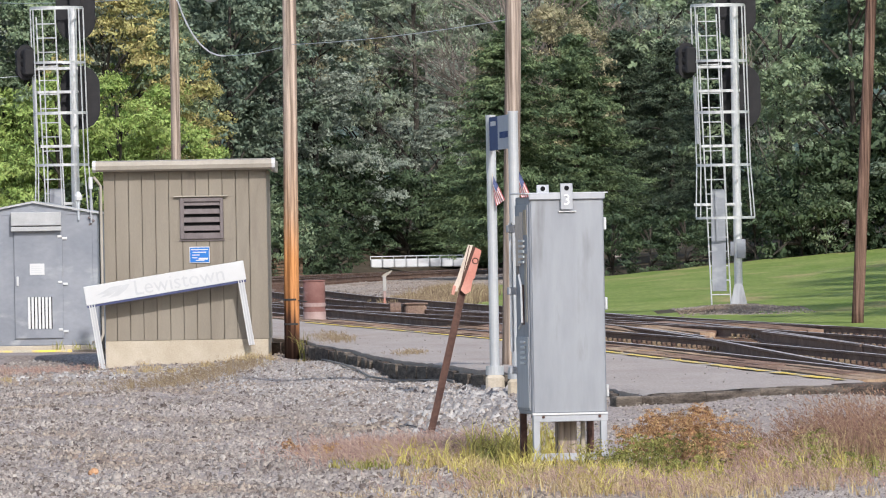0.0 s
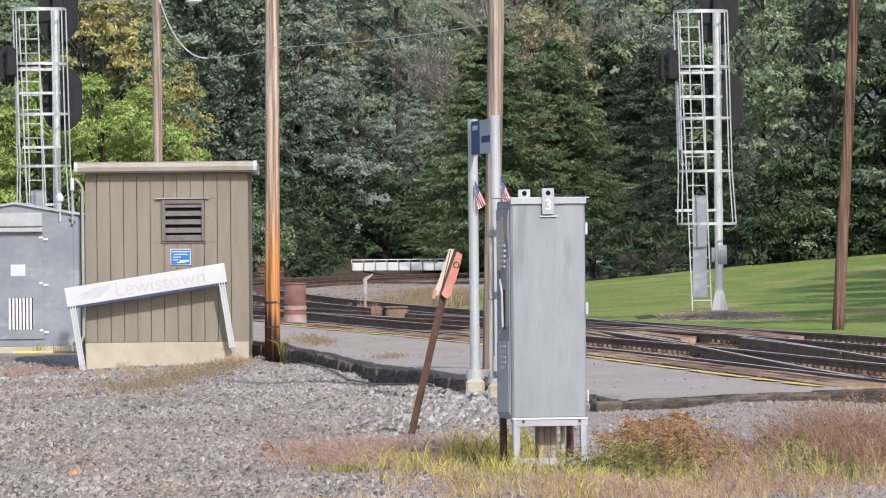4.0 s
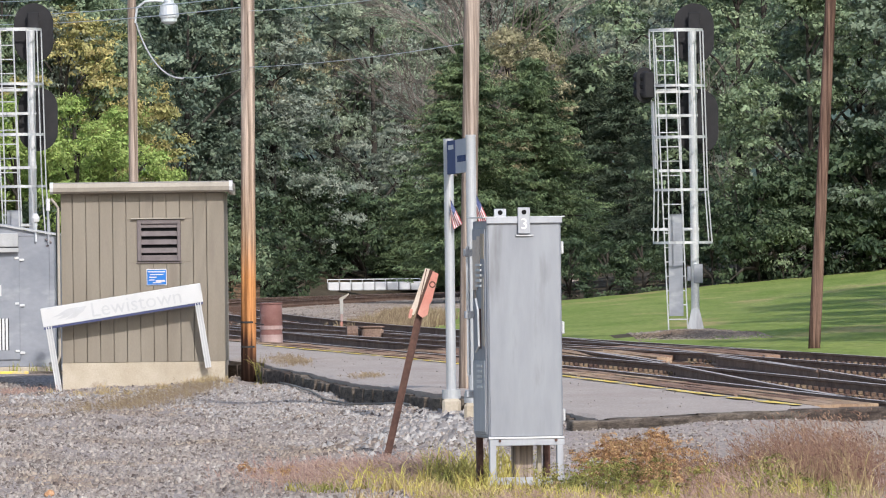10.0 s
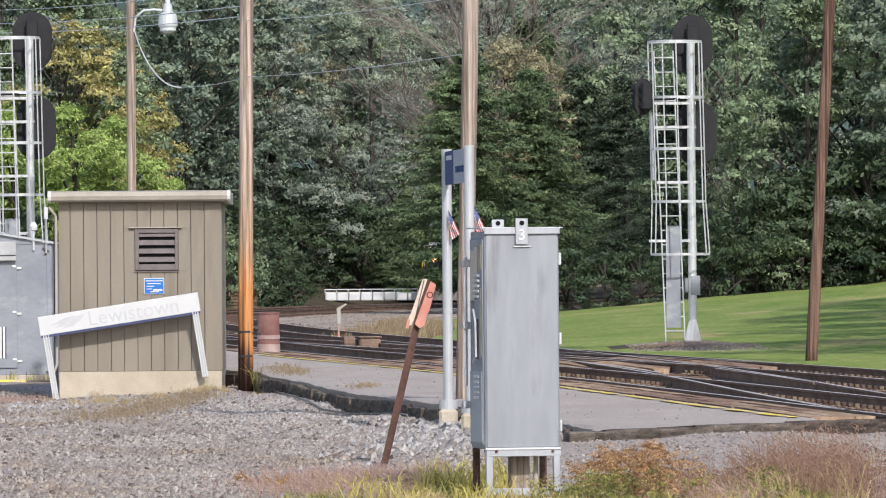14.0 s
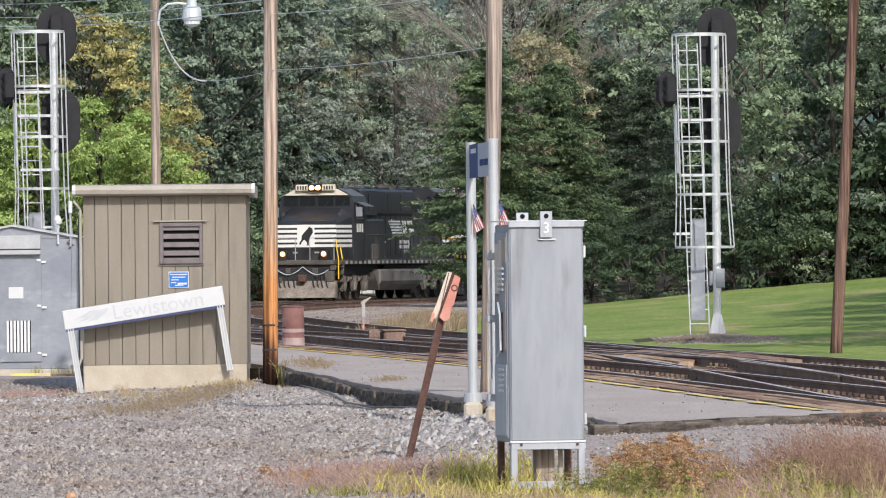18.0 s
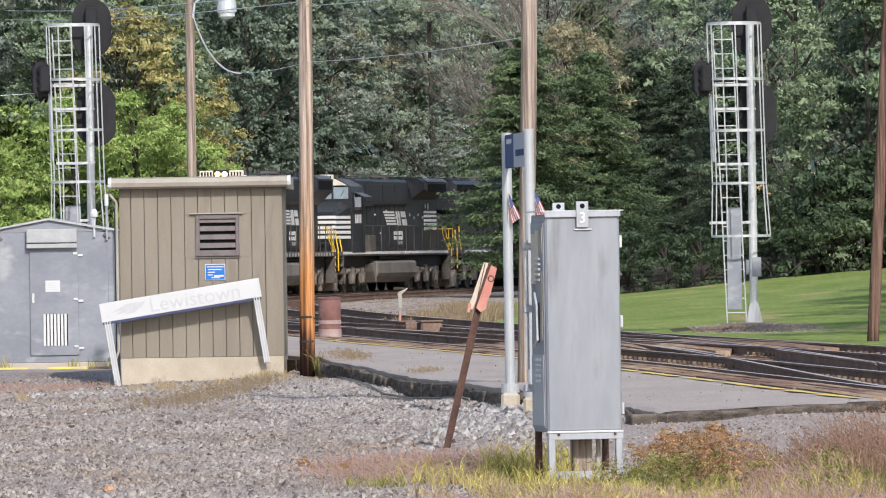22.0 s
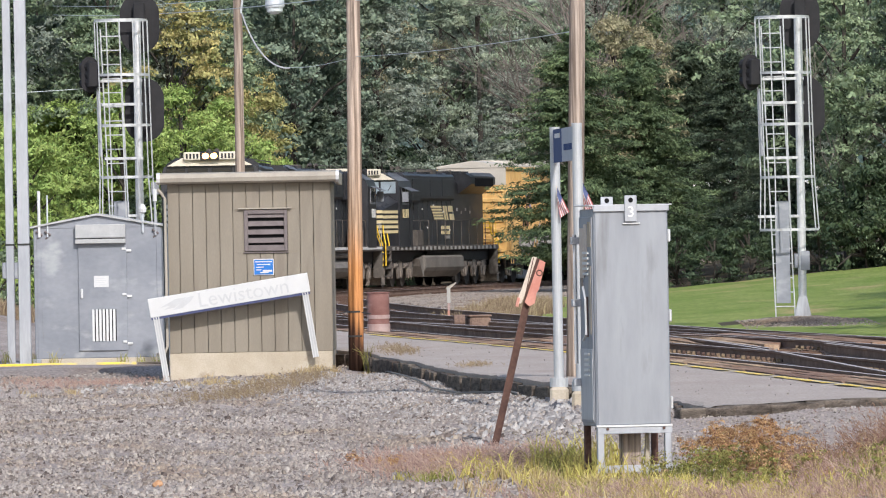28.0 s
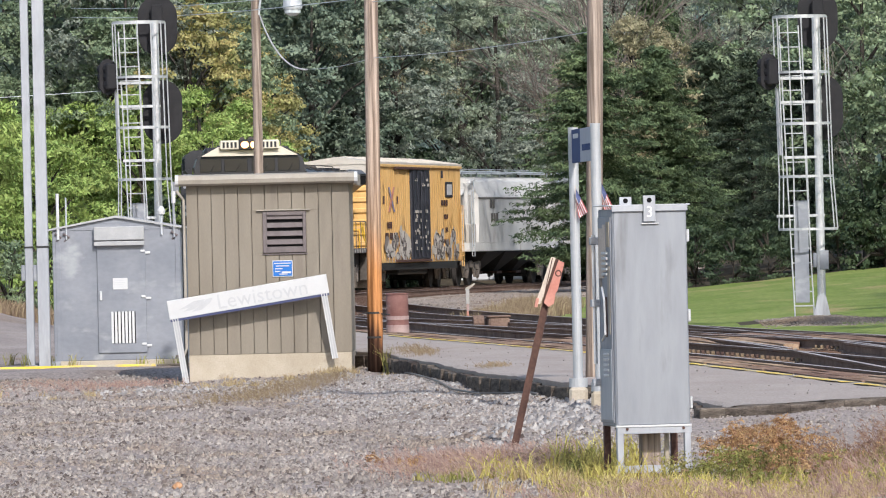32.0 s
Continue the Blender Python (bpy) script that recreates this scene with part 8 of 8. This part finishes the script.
blades("dry_tufts", 37, [(-0.35, 204, 0.5, 6, 4600, 0.3), (0.15, 209, 0.42, 6, 4600, 0.46), (0.5, 214, 0.4, 6, 2600, 0.4), (-1.1, 206, 0.4, 6, 900, 0.2)], "grass_dry", "patch of dry brown grass on the ballast", 0.4, 0.006)
blades("bank_grass", 35, [(-12.6, 190, 1.3, 5, 2200, 0.4), (-15.2, 196, 1.5, 6, 2600, 0.45)], "grass_dry", "dry grass on the bank beside the line", 0.35, 0.014)


# ---- small trackside things ----
bm = bmesh.new()
bmesh.ops.create_icosphere(bm, subdivisions=2, radius=0.055)
for v in bm.verts:
    v.co *= 1 + 0.18 * math.sin(v.co.x * 70 + 1) * math.cos(v.co.y * 55)
    v.co.z *= 0.7
rock = part("loose_rock", bm, "stone_rust")
rock.matrix_basis = pose(-2.92, 65.4, float(ground_z(-2.92, 65.4)) + 0.02)
tagged(rock, "single rust-coloured rock lying on the grey gravel", "rock")

cable_line = [(-2.05, 117), (-1.72, 112), (-1.4, 107), (-1.15, 102), (-0.95, 98.5), (-0.62, 96.5), (-0.25, 95.8), (0.0, 94), (0.1, 92)]
cable = part("loose_cable", polyline(bmesh.new(), [(x, y, float(ground_z(x, y)) + 0.035) for x, y in cable_line], 0.014, 6), "tank_grey")
tagged(cable, "loose grey cable lying along the platform's edge", "cable")

marker = thing("track_marker", pose(-1.42, 190, -0.28), "small weathered trackside marker with a slanted arm", "marker post")
part("foot", boxes((-0.028, 0.022, -0.03, 0.03, 0.0, 0.3), bevel=0.008), "orange_sign", marker, "faded red foot")
part("stem", boxes((-0.03, 0.03, -0.03, 0.03, 0.3, 0.80), bevel=0.008), "faded_band", marker)
part("plate", boxes((-0.04, 0.045, -0.045, -0.03, 0.48, 0.84), bevel=0.006), "sill_grey", marker)
bm = bmesh.new()
prism(bm, [(-0.07, 0.82), (0.0, 0.79), (0.19, 0.95), (0.18, 0.98), (-0.02, 0.88)], "y", -0.03, 0.03)
part("arm", bm, "siding_trim", marker)

machine = thing("switch_machine", pose(-0.62, 163, -0.2, 0, 0, 6), "low rust-brown switch machine beside the rail", "switch machine")
part("case", boxes((-0.22, 0.22, -0.5, 0.5, 0.0, 0.3), bevel=0.04), "rail_side", machine)
part("lid", boxes((-0.24, 0.24, -0.52, 0.52, 0.3, 0.34), bevel=0.02), "rail_side", machine)
part("motor", tubes(((-0.5, 0, 0.2), (-0.28, 0, 0.2), 0.15), seg=12), "rail_side", machine)
part("rod", tubes(((-1.3, 0.1, 0.06), (-0.4, 0.1, 0.06), 0.025)), "bright_steel", machine)

barrier = thing("white_barrier", pose(-1.15, 347, 0.1, 0, 0, 6), "low white plastic barrier with a rail along its top", "barrier")
for i in range(8):
    part("block", boxes((-2.05 + i * 0.52, -2.05 + i * 0.52 + 0.49, -0.2, 0.2, 0.0, 0.38), bevel=0.04), "white", barrier)
part("top_rail", tubes(((-2.05, 0, 0.5), (2.05, 0, 0.5), 0.02)), "white", barrier)
for i in range(9):
    part("rail_post", tubes(((-2.05 + i * 0.51, 0, 0.36), (-2.05 + i * 0.51, 0, 0.52), 0.018)), "white", barrier)

stack = thing("tie_stack", pose(-7.3, 326, -0.1, 0, 0, 4), "stack of weathered ties under a yellow strap", "timber stack")
for i in range(6):
    part("timber", boxes((-1.5, 1.5, -0.4, 0.4, i * 0.13, i * 0.13 + 0.11), bevel=0.01), "tie", stack)
part("strap", boxes((-1.52, 1.52, -0.41, 0.41, 0.79, 0.83), bevel=0.01), "yellow_paint", stack, "yellow top strap")

kerb = thing("yellow_kerb", pose(-7.6, 129.5, -0.33, 0, 0, 3), "low kerb with worn yellow paint before the hut", "kerb")
part("beam", boxes((-3.2, 1.5, -0.08, 0.08, 0.0, 0.09), bevel=0.012), "yellow_paint", kerb)
part("bare_end", boxes((1.52, 2.6, -0.08, 0.08, 0.0, 0.085), bevel=0.012), "edge_timber", kerb)


# ---- the train's run along the main line ----
LEAD_Y_16, SPEED = 332.4, 7.2


def motions():
    dist = 0.0
    for v, length, base, backwards in VEHICLES:
        rows = []
        for k in range(33):
            s_mid = s_at(LEAD_Y_16) - 1.7 - SPEED * (k - 16) + dist + length / 2
            xa, ya, _ = on_track(s_mid - base / 2)
            xb, yb, _ = on_track(s_mid + base / 2)
            rows.append((float(k), pose((xa + xb) / 2, (ya + yb) / 2, 0, 0, 0, math.degrees(math.atan2(ya - yb, xa - xb)) + (180 if backwards else 0))))
        walk(v, rows)
        dist += length


motions()
